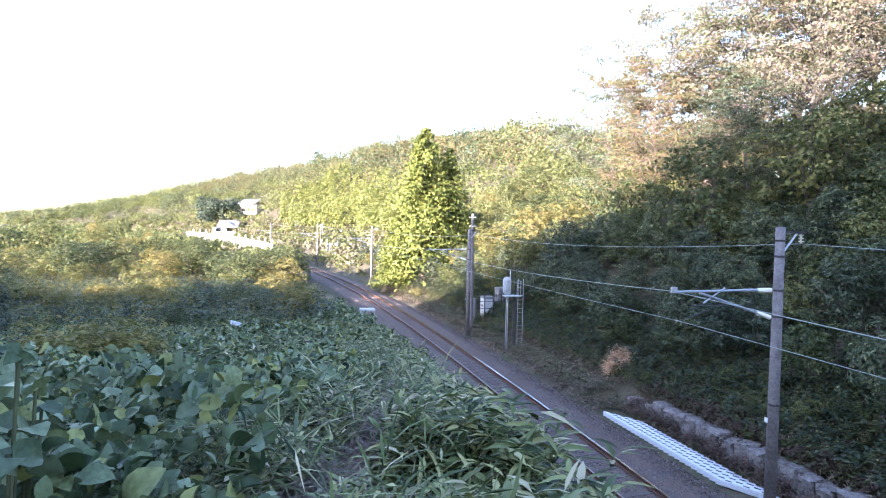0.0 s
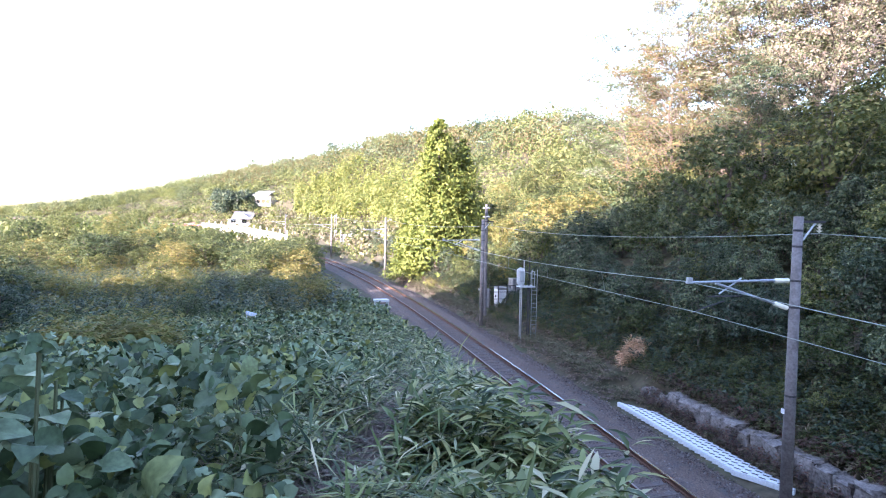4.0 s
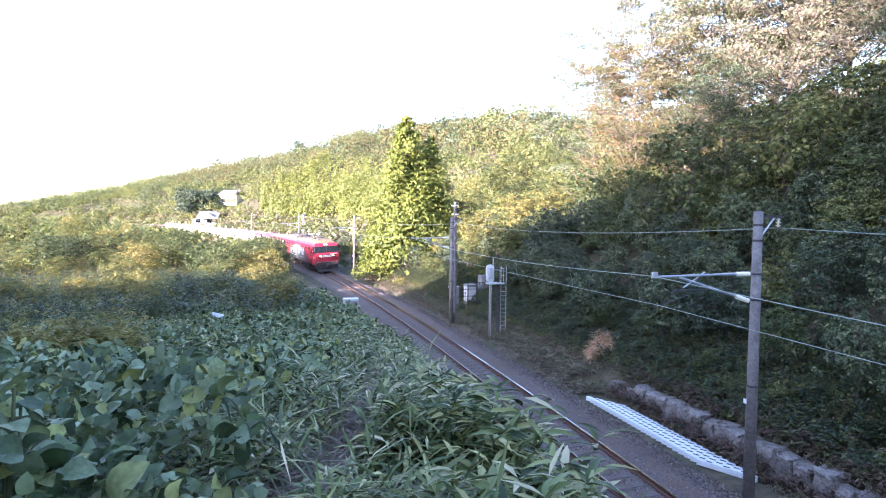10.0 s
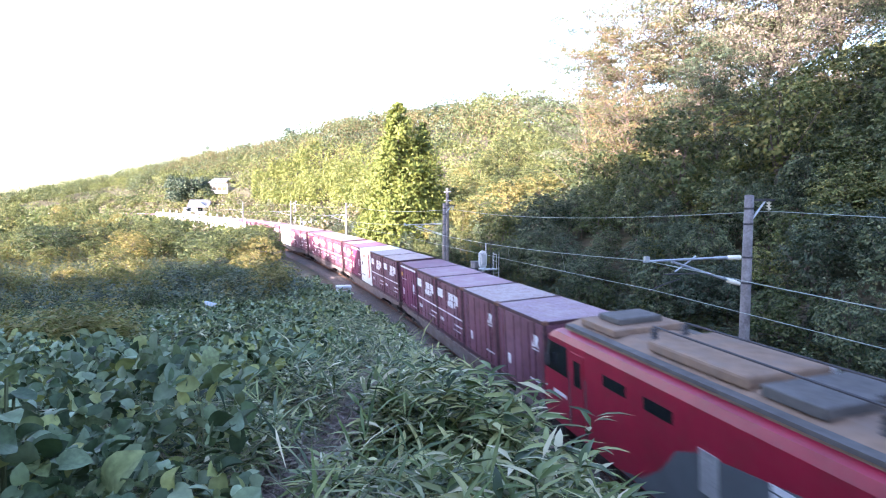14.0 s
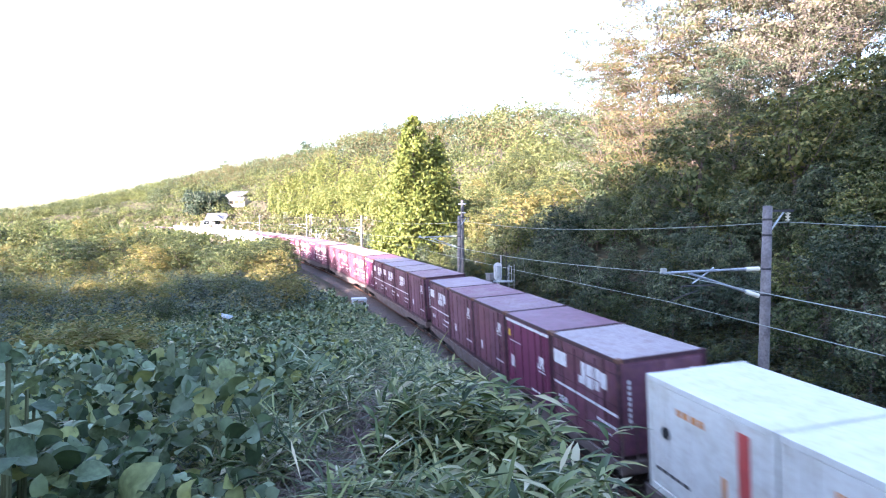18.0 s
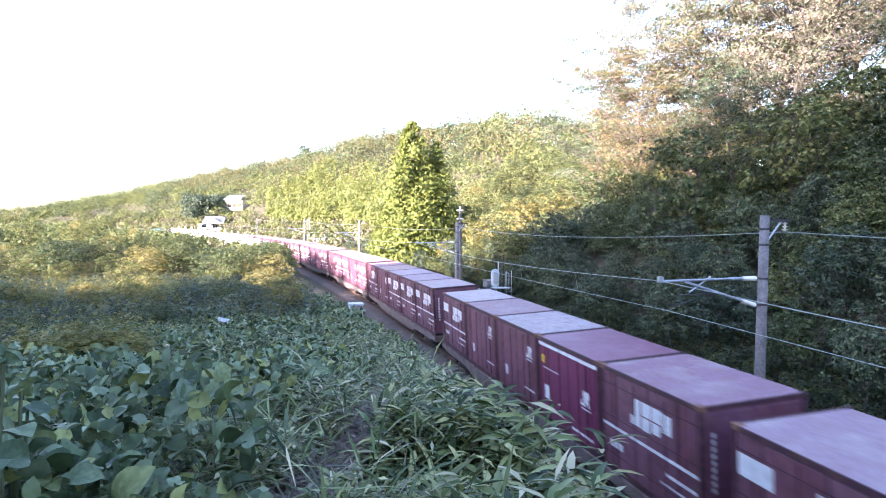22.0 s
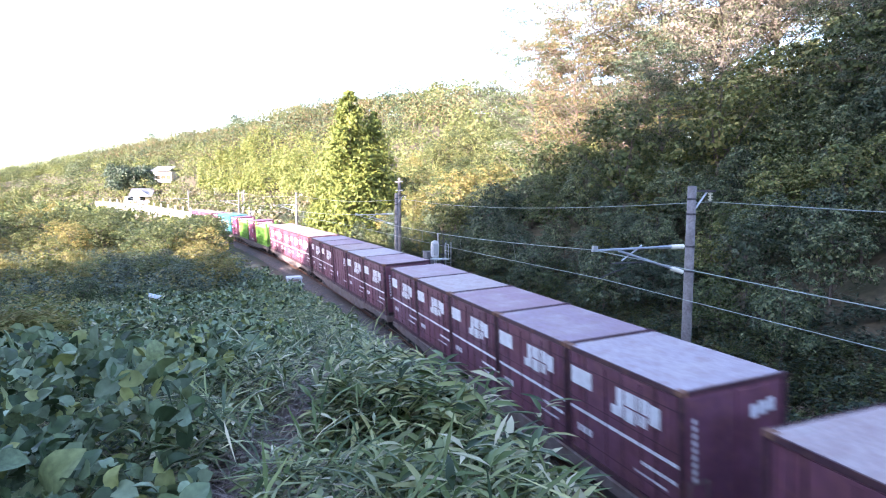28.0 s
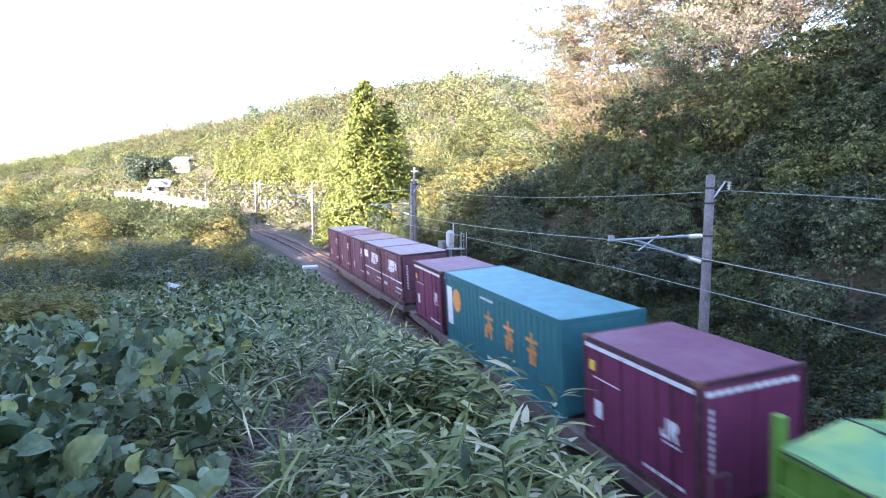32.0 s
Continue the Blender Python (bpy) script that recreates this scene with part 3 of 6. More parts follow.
def wire(name, label, pts, r, sag=0.0):
    """A hanging wire over the given places."""
    line = []
    for a, b in zip(pts[:-1], pts[1:]):
        a, b = Vector(a), Vector(b)
        line += [a.lerp(b, i / 10) - Vector((0, 0, sag * 4 * (i / 10) * (1 - i / 10))) for i in range(10)]
    line.append(Vector(pts[-1]))
    bm = bmesh.new()
    rings = []
    for i, c in enumerate(line):
        d = (line[min(i + 1, len(line) - 1)] - line[max(i - 1, 0)]).normalized()
        side = d.cross(Vector((0, 0, 1))).normalized()
        up = side.cross(d)
        rings.append([bm.verts.new(c + r * (math.cos(k * math.pi / 3) * side + math.sin(k * math.pi / 3) * up)) for k in range(6)])
    for a, b in zip(rings[:-1], rings[1:]):
        for k in range(6):
            bm.faces.new((a[k], a[(k + 1) % 6], b[(k + 1) % 6], b[k]))
    e = thing(name, label, "overhead wire")
    part("strand", bm, M_wire, e)
    return e


SPANS = [-46.0, 0.15, 26.6, 59.5, 96.0, 134.0, 176.0]
mess = [on_track(s, 0.0, 5.45, False) for s in SPANS]
cont = [on_track(s, 0.2 if i % 2 else -0.2, 4.72, False) for i, s in enumerate(SPANS)]
wire("messenger_wire", "grey stranded messenger wire sagging between poles", mess, 0.009, 0.28)
wire("contact_wire", "thin grooved contact wire over the track", cont, 0.007, 0.03)
feeder = [on_track(s, l + 0.62, z, False) for s, l, z in ((-46.0, 3.0, 6.66), (0.15, 3.0, 6.66), (26.6, 2.75, 6.45), (59.5, 2.6, 6.5), (96, 3.0, 6.8), (134, 3.0, 6.8), (176, 3.2, 6.8))]
wire("feeder_wire", "heavier feeder cable on the pole tops", feeder, 0.01, 0.35)
drops = thing("wire_droppers", "thin droppers tying contact wire to messenger wire", "overhead wire")
for i, (s0, s1) in enumerate(zip(SPANS[:-1], SPANS[1:])):
    for k in range(1, 6):
        f = k / 6
        a = Vector(mess[i]).lerp(Vector(mess[i + 1]), f) - Vector((0, 0, 0.28 * 4 * f * (1 - f)))
        b = Vector(cont[i]).lerp(Vector(cont[i + 1]), f) - Vector((0, 0, 0.03 * 4 * f * (1 - f)))
        part("dropper", rods((a, b, 0.005), n=5), M_wire, drops)


# signal post: two lattice legs, platform, lamp head seen from behind
def signal_post(s, l):
    p = plant(s, l)
    e = thing("railway_signal", "steel lattice signal post with a pale rounded lamp head", "railway signal", "", facing(s, p))
    z0 = -p.z
    top = 3.0 + z0
    for x, y in ((-0.12, -0.16), (0.12, -0.16), (-0.12, 0.32), (0.12, 0.32)):
        part("leg", rods(((x, y, 0), (x, y, top), 0.032), n=8), M_darksteel if y > 0 else M_steel, e)
    for i in range(7):
        z = 0.3 + i * (top - 0.4) / 7
        bm = rods(((-0.12, -0.16, z), (-0.12, 0.32, z + 0.35), 0.014), ((0.12, -0.16, z), (0.12, 0.32, z + 0.35), 0.014), ((-0.12, 0.32, z), (0.12, 0.32, z), 0.01), n=6)
        part("lattice", bm, M_darksteel, e)
    for y in (0.5, 0.82):
        part("ladder_rail", rods(((0, y, 0.1), (0, y, top + 1.0), 0.02), n=8), M_steel, e)
    for i in range(12):
        z = 0.35 + i * (top - 0.3) / 11
        part("ladder_rung", rods(((0, 0.5, z), (0, 0.82, z), 0.013), n=6), M_steel, e)
    for z in (0.3, 0.9):
        part("lamp_bracket", rods(((0, -0.2, top + z), (0, 0.45, top + z), 0.02), n=6), M_darksteel, e)
    part("side_mast", rods(((0, 0.32, top - 0.2), (0, 0.32, top + 1.75), 0.03), n=8), M_darksteel, e)
    part("platform", boxes((-0.3, 0.3, -0.35, 0.6, top, top + 0.06)), M_steel, e)
    part("guard_rail", rods(((-0.28, 0.55, top), (-0.28, 0.55, top + 0.9), 0.018), ((0.28, 0.55, top), (0.28, 0.55, top + 0.9), 0.018), ((-0.28, 0.55, top + 0.9), (0.28, 0.55, top + 0.9), 0.018), ((-0.28, 0.55, top + 0.5), (0.28, 0.55, top + 0.5), 0.014), n=6), M_steel, e)
    part("mast", rods(((0, 0.0, top), (0, 0.0, top + 1.55), 0.04), n=8), M_steel, e)
    bm = bmesh.new()
    for i in range(20):
        a = i * math.pi / 10
        bm.verts.new((0.12, -0.22 + 0.24 * math.cos(a), top + 0.62 + (0.28 if math.sin(a) >= 0 else -0.28) + 0.24 * math.sin(a)))
    f = bm.faces.new(bm.verts[:])
    r = bmesh.ops.extrude_face_region(bm, geom=[f])
    bmesh.ops.translate(bm, verts=[v for v in r["geom"] if isinstance(v, bmesh.types.BMVert)], vec=(-0.1, 0, 0))
    bmesh.ops.recalc_face_normals(bm, faces=bm.faces[:])
    head = part("backplate", bm, M_cabinet_white, e, "pale rounded backplate")
    part("dark_inset", boxes((0.118, 0.128, -0.3, -0.14, top + 0.3, top + 0.95), bevel=0.003), M_darksteel, head, "dark inset down the backplate")
    part("lamp_box", boxes((0.12, 0.3, -0.36, -0.08, top + 0.32, top + 0.95), bevel=0.03), M_cabinet, head)
    for i in range(2):
        part("lamp_hood", rods(((0.02, -0.22, top + 0.45 + i * 0.36), (-0.22, -0.22, top + 0.45 + i * 0.36), 0.1, 0.11), n=14), M_black, head)
    return e


signal_post(20.6, 3.35)


def cabinet(s, l, w, d, h, mat, label, door_mat=None):
    p = plant(s, l)
    e = thing("equipment_cabinet", label, "cabinet", "", facing(s, p))
    part("body", boxes((-w / 2, w / 2, -d / 2, d / 2, 0.1, h), bevel=0.02), mat, e)
    part("lid", boxes((-w / 2 - 0.04, w / 2 + 0.04, -d / 2 - 0.04, d / 2 + 0.04, h, h + 0.05), bevel=0.01), mat, e)
    part("plinth", boxes((-w / 2 - 0.03, w / 2 + 0.03, -d / 2 - 0.03, d / 2 + 0.03, -0.15, 0.1)), M_concrete, e)
    for i in (-1, 1):
        dd = part("door", boxes((i * 0.02, i * (w / 2 - 0.05), -d / 2 - 0.02, -d / 2, 0.18, h - 0.08), bevel=0.006), door_mat or mat, e)
        part("handle", boxes((i * 0.06, i * 0.1, -d / 2 - 0.05, -d / 2 - 0.02, h * 0.5, h * 0.5 + 0.14)), M_darksteel, dd)
    bm = boxes((w / 2, w / 2 + 0.015, -d / 2 + 0.06, d / 2 - 0.06, 0.2, h - 0.12))
    part("side_panel", bm, door_mat or mat, e)
    return e


cabinet(30.4, 4.3, 0.5, 0.6, 1.75, M_cabinet_dark, "tall grey steel relay cabinet beside the line")
cabinet(29.6, 5.2, 0.9, 0.7, 1.35, M_cabinet_dark, "grey steel relay cabinet with a pale door", M_cabinet_white)
cabinet(29.6, 6.3, 0.9, 0.7, 1.3, M_cabinet_dark, "grey steel relay cabinet under bushes", M_cabinet_dark)

# open pipe fence before the cabinets
fp = plant(28.9, 5.4)
e = thing("pipe_fence", "dark steel pipe fence before the relay cabinets", "fence", "", facing(28.9, fp))
for x in (-1.3, -0.65, 0.0, 0.65, 1.3):
    part("post", rods(((0, x, -0.2), (0, x, 1.5), 0.025), n=8), M_darksteel, e)
for z in (0.5, 1.0, 1.45):
    part("rail", rods(((0, -1.3, z), (0, 1.3, z), 0.02), n=8), M_darksteel, e)

# white track-side box on legs and a marker plate in the weeds of the near bank
p = plant(29.2, -3.6, 0.1)
e = thing("track_side_box", "white painted track-side box on two legs among weeds", "equipment box", "", facing(29.2, p))
part("box_top", boxes((-0.36, 0.36, -0.5, 0.5, 1.0, 1.16), bevel=0.02), M_cabinet_white, e)
for y in (-0.45, 0.38):
    part("leg", boxes((-0.3, 0.3, y, y + 0.07, -0.3, 1.0)), M_cabinet_white, e)
part("face_plate", boxes((-0.31, -0.28, -0.3, 0.3, 0.35, 0.8)), M_cabinet, e)

# blue and white plank lying in the weeds
bx, by = -10.3, 29.5
e = thing("marker_board", "pale blue and white board lying in the weeds", "sign board", "", Matrix.Translation((bx, by, gz(bx, by) + 0.72)) @ pose(0, 0, 0, 0, 9, -18) @ Matrix.Scale(0.85, 4))
part("board", boxes((-0.5, 0.5, -0.03, 0.03, -0.08, 0.14), bevel=0.008), M_signblue, e)
for i in range(5):
    part("stripe", boxes((-0.44 + i * 0.19, -0.36 + i * 0.19, -0.036, -0.03, -0.06, 0.12)), M_logo, e)
for x in (-0.45, 0.45):
    part("peg", boxes((x - 0.02, x + 0.02, 0.03, 0.07, -1.0, 0.1)), M_steel, e)

# a row of white spare sleepers laid out side by side on the verge
for i in range(24):
    s = 1.5 + i * 0.285
    p = on_track(s, 3.42 - 0.004 * i, 0, False)
    a = math.degrees(float(np.interp(s, T_S, T_PSI)))
    e = thing("spare_sleeper", "white concrete sleeper laid out with others on the verge", "sleeper", "spare sleepers on the verge", Matrix.Translation((p.x, p.y, -0.36)) @ pose(0, 0, 0, 0, 0, a - 62))
    part("beam", boxes((-0.85, 0.85, -0.058, 0.058, 0.0, 0.17), bevel=0.015), M_white, e)
    for x in (-0.5, 0.0, 0.5):
        part("rail_pad", boxes((x - 0.09, x + 0.09, -0.022, 0.022, 0.168, 0.182)), M_black, e)

# low rough retaining wall at the foot of the slope
def retaining_wall():
    e = thing("retaining_wall", "low stained rough concrete and stone wall at the slope's foot", "wall")
    tagged(e, kind="structure")
    r = random.Random(4)
    for i in range(28):
        s = -8.0 + i * 0.62
        h = 0.62 + 0.3 * r.random() - (0.25 if s > 7 else 0)
        for row in range(2):
            bm = bmesh.new()
            z0, z1 = -0.6 + row * (h + 0.25) / 2, -0.6 + (row + 1) * (h + 0.25) / 2 - 0.015
            box(bm, -0.3, 0.3, -0.18 - 0.08 * (1 - row), 0.35, z0, z1, bevel=0.05)
            for v in bm.verts:
                v.co += Vector((r.uniform(-1, 1), r.uniform(-1, 1), r.uniform(-1, 1))) * 0.085
            p = on_track(s + 0.31 * row, 4.45, 0, False)
            ob = part("stone", bm, M_wallstone, e)
            ob.matrix_basis = facing(s, p)


retaining_wall()


# distant houses, road wall and field beside the line
def house(x, y, w, d, h, turn, label):
    z = gz(x, y) - 0.3
    e = thing("house", label, "house", "houses in the valley", Matrix.Translation((x, y, z)) @ pose(0, 0, 0, 0, 0, turn))
    wall = part("wall", boxes((-w / 2, w / 2, -d / 2, d / 2, 0, h)), M_housewall, e)
    bm = bmesh.new()
    prism(bm, [(-w / 2 - 0.6, h), (0, h + w * 0.24), (w / 2 + 0.6, h), (w / 2 + 0.6, h + 0.15), (0, h + w * 0.24 + 0.2), (-w / 2 - 0.6, h + 0.15)], -d / 2 - 0.6, d / 2 + 0.6)
    bmesh.ops.rotate(bm, verts=bm.verts[:], cent=(0, 0, 0), matrix=Matrix.Rotation(radians(90), 3, "Z"))
    part("roof", bm, M_tile, e, "grey tiled roof")
    bm = bmesh.new()
    prism(bm, [(-d / 2, h), (d / 2, h), (0, h + w * 0.2)], -w / 2 + 0.1, w / 2 - 0.1)
    part("gable", bm, M_housewall, e)
    for i in range(3):
        x0 = -w / 2 + 0.8 + i * (w - 2.6) / 2
        win = part("window", boxes((x0, x0 + 1.4, -d / 2 - 0.05, -d / 2, 1.0, 2.2)), M_glass, e)
        part("window_frame", boxes((x0 - 0.08, x0 + 1.48, -d / 2 - 0.07, -d / 2 - 0.05, 2.2, 2.3), (x0 - 0.08, x0 + 1.48, -d / 2 - 0.07, -d / 2 - 0.05, 0.9, 1.0)), M_logo, win)
    return e


house(-65, 199, 6, 5, 3.4, -15, "white house with grey tiled roof on a wooded slope")
house(-69, 190, 9, 5, 2.2, 10, "low white house with grey tiled roof among trees")


def road_wall(label, rows, thick, mat):
    """A run of pale concrete panels with posts: rows of x, y, foot, top."""
    e = thing("road_wall", label, "wall")
    tagged(e, kind="structure")
    for (x0, y0, a0, b0), (x1, y1, a1, b1) in zip(rows[:-1], rows[1:]):
        d = Vector((x1 - x0, y1 - y0, 0))
        n = Vector((-d.y, d.x, 0)).normalized() * thick
        bm = bmesh.new()
        low = [bm.verts.new((x0, y0, a0)), bm.verts.new((x1, y1, a1)), bm.verts.new((x1 + n.x, y1 + n.y, a1)), bm.verts.new((x0 + n.x, y0 + n.y, a0))]
        top = [bm.verts.new((x0, y0, b0)), bm.verts.new((x1, y1, b1)), bm.verts.new((x1 + n.x, y1 + n.y, b1)), bm.verts.new((x0 + n.x, y0 + n.y, b0))]
        bm.faces.new(low[::-1])
        bm.faces.new(top)
        for i in range(4):
            bm.faces.new((low[i], low[(i + 1) % 4], top[(i + 1) % 4], top[i]))
        bmesh.ops.recalc_face_normals(bm, faces=bm.faces[:])
        part("panel", bm, mat, e)
        part("post", boxes((x0 - 0.09, x0 + 0.09, y0 - 0.24, y0 - 0.06, a0, b0 + 0.7)), M_steel, e)


rows = []
for i in range(14):
    s = 93 + 5.5 * i
    p = on_track(s, float(np.interp(s, [93, 120, 165], [-5.0, -6.5, -9.5])), 0, False)
    rows.append((p.x, p.y, -0.8, float(np.interp(s, [93, 120, 165], [3.7, 4.1, 4.6]))))
road_wall("pale sunlit concrete wall along the valley road", rows, 0.3, M_pale_concrete)
rows = []
for i in range(8):
    a = radians(-11.6 + i * 0.95)
    rows.append((116 * math.sin(a), 116 * math.cos(a), 2.2, 3.6))
road_wall("low pale concrete wall of a side road", rows, 0.25, M_pale_concrete)

# ---------------------------------------------------------------- the train
# local x: the way it runs, y: away from the camera's bank, z: up from the rails
def bar_rows(x0, z0, w, h, n, gap, y, t=0.006):
    """Short paint bars that stand for lettering too small to read."""
    bm = bmesh.new()
    x = x0
    for i in range(n):
        ww = w * (0.7 + 0.5 * ((i * 37) % 10) / 10)
        box(bm, x, x + ww, y - t, y, z0, z0 + h)
        x += ww + gap
    return bm


def emblem(size, y, x, z):
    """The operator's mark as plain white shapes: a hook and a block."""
    bm = bmesh.new()
    t = 0.007
    s = size
    prism(bm, [(x, z), (x + 0.42 * s, z), (x + 0.42 * s, z + 0.8 * s), (x + 0.3 * s, z + 0.8 * s), (x + 0.3 * s, z + 0.14 * s), (x + 0.1 * s, z + 0.14 * s), (x + 0.08 * s, z + 0.3 * s), (x, z + 0.3 * s)], y - t, y)
    prism(bm, [(x + 0.5 * s, z), (x + 0.62 * s, z), (x + 0.64 * s, z + 0.32 * s), (x + 0.86 * s, z), (x + 1.02 * s, z), (x + 0.82 * s, z + 0.36 * s), (x + 0.98 * s, z + 0.5 * s), (x + 0.98 * s, z + 0.7 * s), (x + 0.84 * s, z + 0.8 * s), (x + 0.5 * s, z + 0.8 * s)], y - t, y)
    return bm


def wide_emblem(y, x, z, w, h):
    """The large faded white mark: a panel of blocks with a hook below its start."""
    bm = bmesh.new()
    t = 0.007
    prism(bm, [(x, z + 0.02), (x + 0.26 * w, z + 0.02), (x + 0.26 * w, z + h), (x + 0.12 * w, z + h), (x + 0.12 * w, z + 0.35 * h), (x, z + 0.35 * h)], y - t, y)
    for a, b, c, d in ((0.3, 0.5, 0.0, 0.46), (0.3, 0.52, 0.52, 1.0), (0.55, 0.74, 0.08, 0.46), (0.55, 0.78, 0.52, 1.0), (0.8, 1.0, 0.3, 0.95)):
        box(bm, x + a * w, x + b * w, y - t, y, z + c * h, z + d * h)
    return bm


def container_shell(e, L, W, H, body_mat, roof_mat, edge_mat, label_roof="", door=True, ribs=0):
    """Body, roof, posts, rails, and two side doors towards the camera's bank."""
    hx, hy = L / 2, W / 2
    body = part("body", boxes((-hx + 0.03, hx - 0.03, -hy + 0.035, hy - 0.035, 0.12, H - 0.06)), body_mat, e)
    bm = bmesh.new()
    if ribs:             # one pressed sheet with cross ribs
        n = 15 if ribs == 1 else 24
        pts = [(-hx + 0.05, H - 0.06), (-hx + 0.05, H - 0.014)]
        for i in range(n):
            x = -hx + 0.25 + i * (L - 0.5) / (n - 1)
            pts += [(x - 0.05, H - 0.014), (x - 0.03, H + 0.006), (x + 0.03, H + 0.006), (x + 0.05, H - 0.014)]
        pts += [(hx - 0.05, H - 0.014), (hx - 0.05, H - 0.06)]
        prism(bm, pts, -hy + 0.04, hy - 0.04)
    else:
        box(bm, -hx + 0.05, hx - 0.05, -hy + 0.04, hy - 0.04, H - 0.06, H - 0.012, bevel=0.012)
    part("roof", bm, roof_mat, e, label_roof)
    for sx in (-1, 1):
        part("end_rail", boxes((sx * (hx - 0.055), sx * (hx - 0.005), -hy + 0.1, hy - 0.1, H - 0.1, H - 0.004)), edge_mat, e)
    for sx in (-1, 1):
        for sy in (-1, 1):
            part("corner_post", boxes((sx * (hx - 0.09), sx * hx, sy * (hy - 0.1), sy * hy, 0.0, H)), edge_mat, e)
    for sx in (-1, 1):
        part("corner_casting", boxes((sx * (hx - 0.17), sx * (hx + 0.004), -hy - 0.004, -hy + 0.15, H - 0.1, H + 0.004), bevel=0.008), M_rust if edge_mat == M_edge else edge_mat, e, "rust-stained corner casting" if edge_mat == M_edge else "")
    part("bottom_rail", boxes((-hx + 0.1, hx - 0.1, -hy, -hy + 0.06, 0.0, 0.14), (-hx + 0.1, hx - 0.1, hy - 0.06, hy, 0.0, 0.14)), edge_mat, e)
    part("top_rail", boxes((-hx + 0.1, hx - 0.1, -hy + 0.002, -hy + 0.038, H - 0.11, H - 0.006)), edge_mat, e)
    if door:
        for a, b in ((-0.30 * L, 0.035 * L), (0.045 * L, 0.30 * L)):
            bm = boxes((a, b, -hy + 0.012, -hy + 0.045, 0.16, H - 0.14), bevel=0.006)
            d = part("door", bm, body_mat, e)
            part("lock_bar", rods((((a + b) / 2 + 0.1, -hy + 0.004, 0.2), ((a + b) / 2 + 0.1, -hy + 0.004, H - 0.2), 0.014), n=6), edge_mat, d)
        # shading of the door joints, drawn as dark strips
        part("door_joint", boxes(*[(x * L - 0.022, x * L + 0.022, -hy + 0.008, -hy + 0.04, 0.16, H - 0.12) for x in (-0.312, 0.04, 0.312)]), edge_mat, e, "dark strip for the shaded joint beside the doors")
        for x in (-0.46, -0.38, 0.36, 0.43):
            part("side_rib", boxes((x * L - 0.03, x * L + 0.03, -hy + 0.01, -hy + 0.04, 0.16, H - 0.14)), body_mat, e)
    # the leading end: two shallow panels with ribs
    for y0, y1 in ((-hy + 0.14, -0.04), (0.04, hy - 0.14)):
        part("end_panel", boxes((hx - 0.035, hx - 0.008, y0, y1, 0.2, H - 0.16), bevel=0.006), body_mat, e)
    return body


CL, CW, CH = 3.75, 2.45, 2.5
FACE = -CW / 2 + 0.012


def container_plain():
    e = thing("freight_container", "faded maroon steel container with small white mark", "container", "containers on the train")
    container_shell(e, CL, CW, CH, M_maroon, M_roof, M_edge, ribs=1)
    part("mark", emblem(0.46, FACE, 0.98, 1.62), M_logo, e, "white painted mark")
    part("lettering", bar_rows(1.0, 1.53, 0.1, 0.04, 4, 0.03, FACE), M_logo, e, "row of small white lettering")
    part("lettering", bar_rows(0.75, 0.55, 0.14, 0.06, 5, 0.04, FACE), M_logo, e, "row of small white lettering")
    part("label_plate", boxes((-1.0, -0.78, FACE - 0.008, FACE, 0.62, 0.95)), M_logo, e, "pale notice plate")
    end_marks(e)
    return e


def end_marks(e, band=False):
    """A column of small white marks down the leading end."""
    bm = bmesh.new()
    for i in range(9):
        box(bm, CL / 2 - 0.008, CL / 2 - 0.002, -0.97, -0.89, 0.8 + i * 0.135, 0.89 + i * 0.135)
    part("end_lettering", bm, M_logo, e, "column of small white lettering")
    if band:
        bm = bmesh.new()
        for i in range(10):
            box(bm, CL / 2 - 0.004, CL / 2 + 0.003, -1.05 + i * 0.21, -0.88 + i * 0.21, CH - 0.3, CH - 0.2)
        part("end_band", bm, M_logo, e, "broken white band")
    else:
        bm = bmesh.new()
        for i in range(3):
            box(bm, CL / 2 - 0.008, CL / 2 - 0.002, 0.35 + 0.2 * i, 0.52 + 0.2 * i, 1.75 + 0.04 * i, 2.0 + 0.04 * i)
        part("end_mark", bm, M_logo, e, "white painted mark")


def container_banner(kind=0):
    e = thing("freight_container", "faded maroon steel container with large white mark and stripe", "container", "containers on the train")
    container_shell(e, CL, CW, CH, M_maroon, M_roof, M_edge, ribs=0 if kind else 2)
    x = 0.0 if kind else -0.35
    part("mark", wide_emblem(FACE, x - 0.2, 1.42, 1.5, 0.62), M_logo, e, "large faded white mark")
    if kind:
        part("white_panel", boxes((-1.72, -0.92, FACE - 0.007, FACE, 1.66, 2.05)), M_logo, e, "white lettered panel")
    part("stripe", boxes((-CL / 2 + 0.1, CL / 2 - 0.1, FACE - 0.006, FACE, 1.06, 1.13)), M_logo, e, "white stripe along the side")
    part("lettering", bar_rows(-1.5, 0.6, 0.16, 0.16, 3, 0.06, FACE), M_logo, e, "small white lettering")
    part("lettering", bar_rows(0.75, 0.72, 0.18, 0.07, 5, 0.04, FACE), M_logo, e, "row of small white lettering")
    part("lettering", bar_rows(0.55, 0.5, 0.12, 0.05, 6, 0.05, FACE), M_logo, e, "row of small white lettering")
    bm = bmesh.new()
    for z in (0.42, 1.32, 2.1):
        box(bm, -CL / 2 + 0.12, CL / 2 - 0.12, FACE - 0.004, FACE + 0.004, z, z + 0.018)
    part("seam", bm, M_edge, e)
    end_marks(e)
    return e


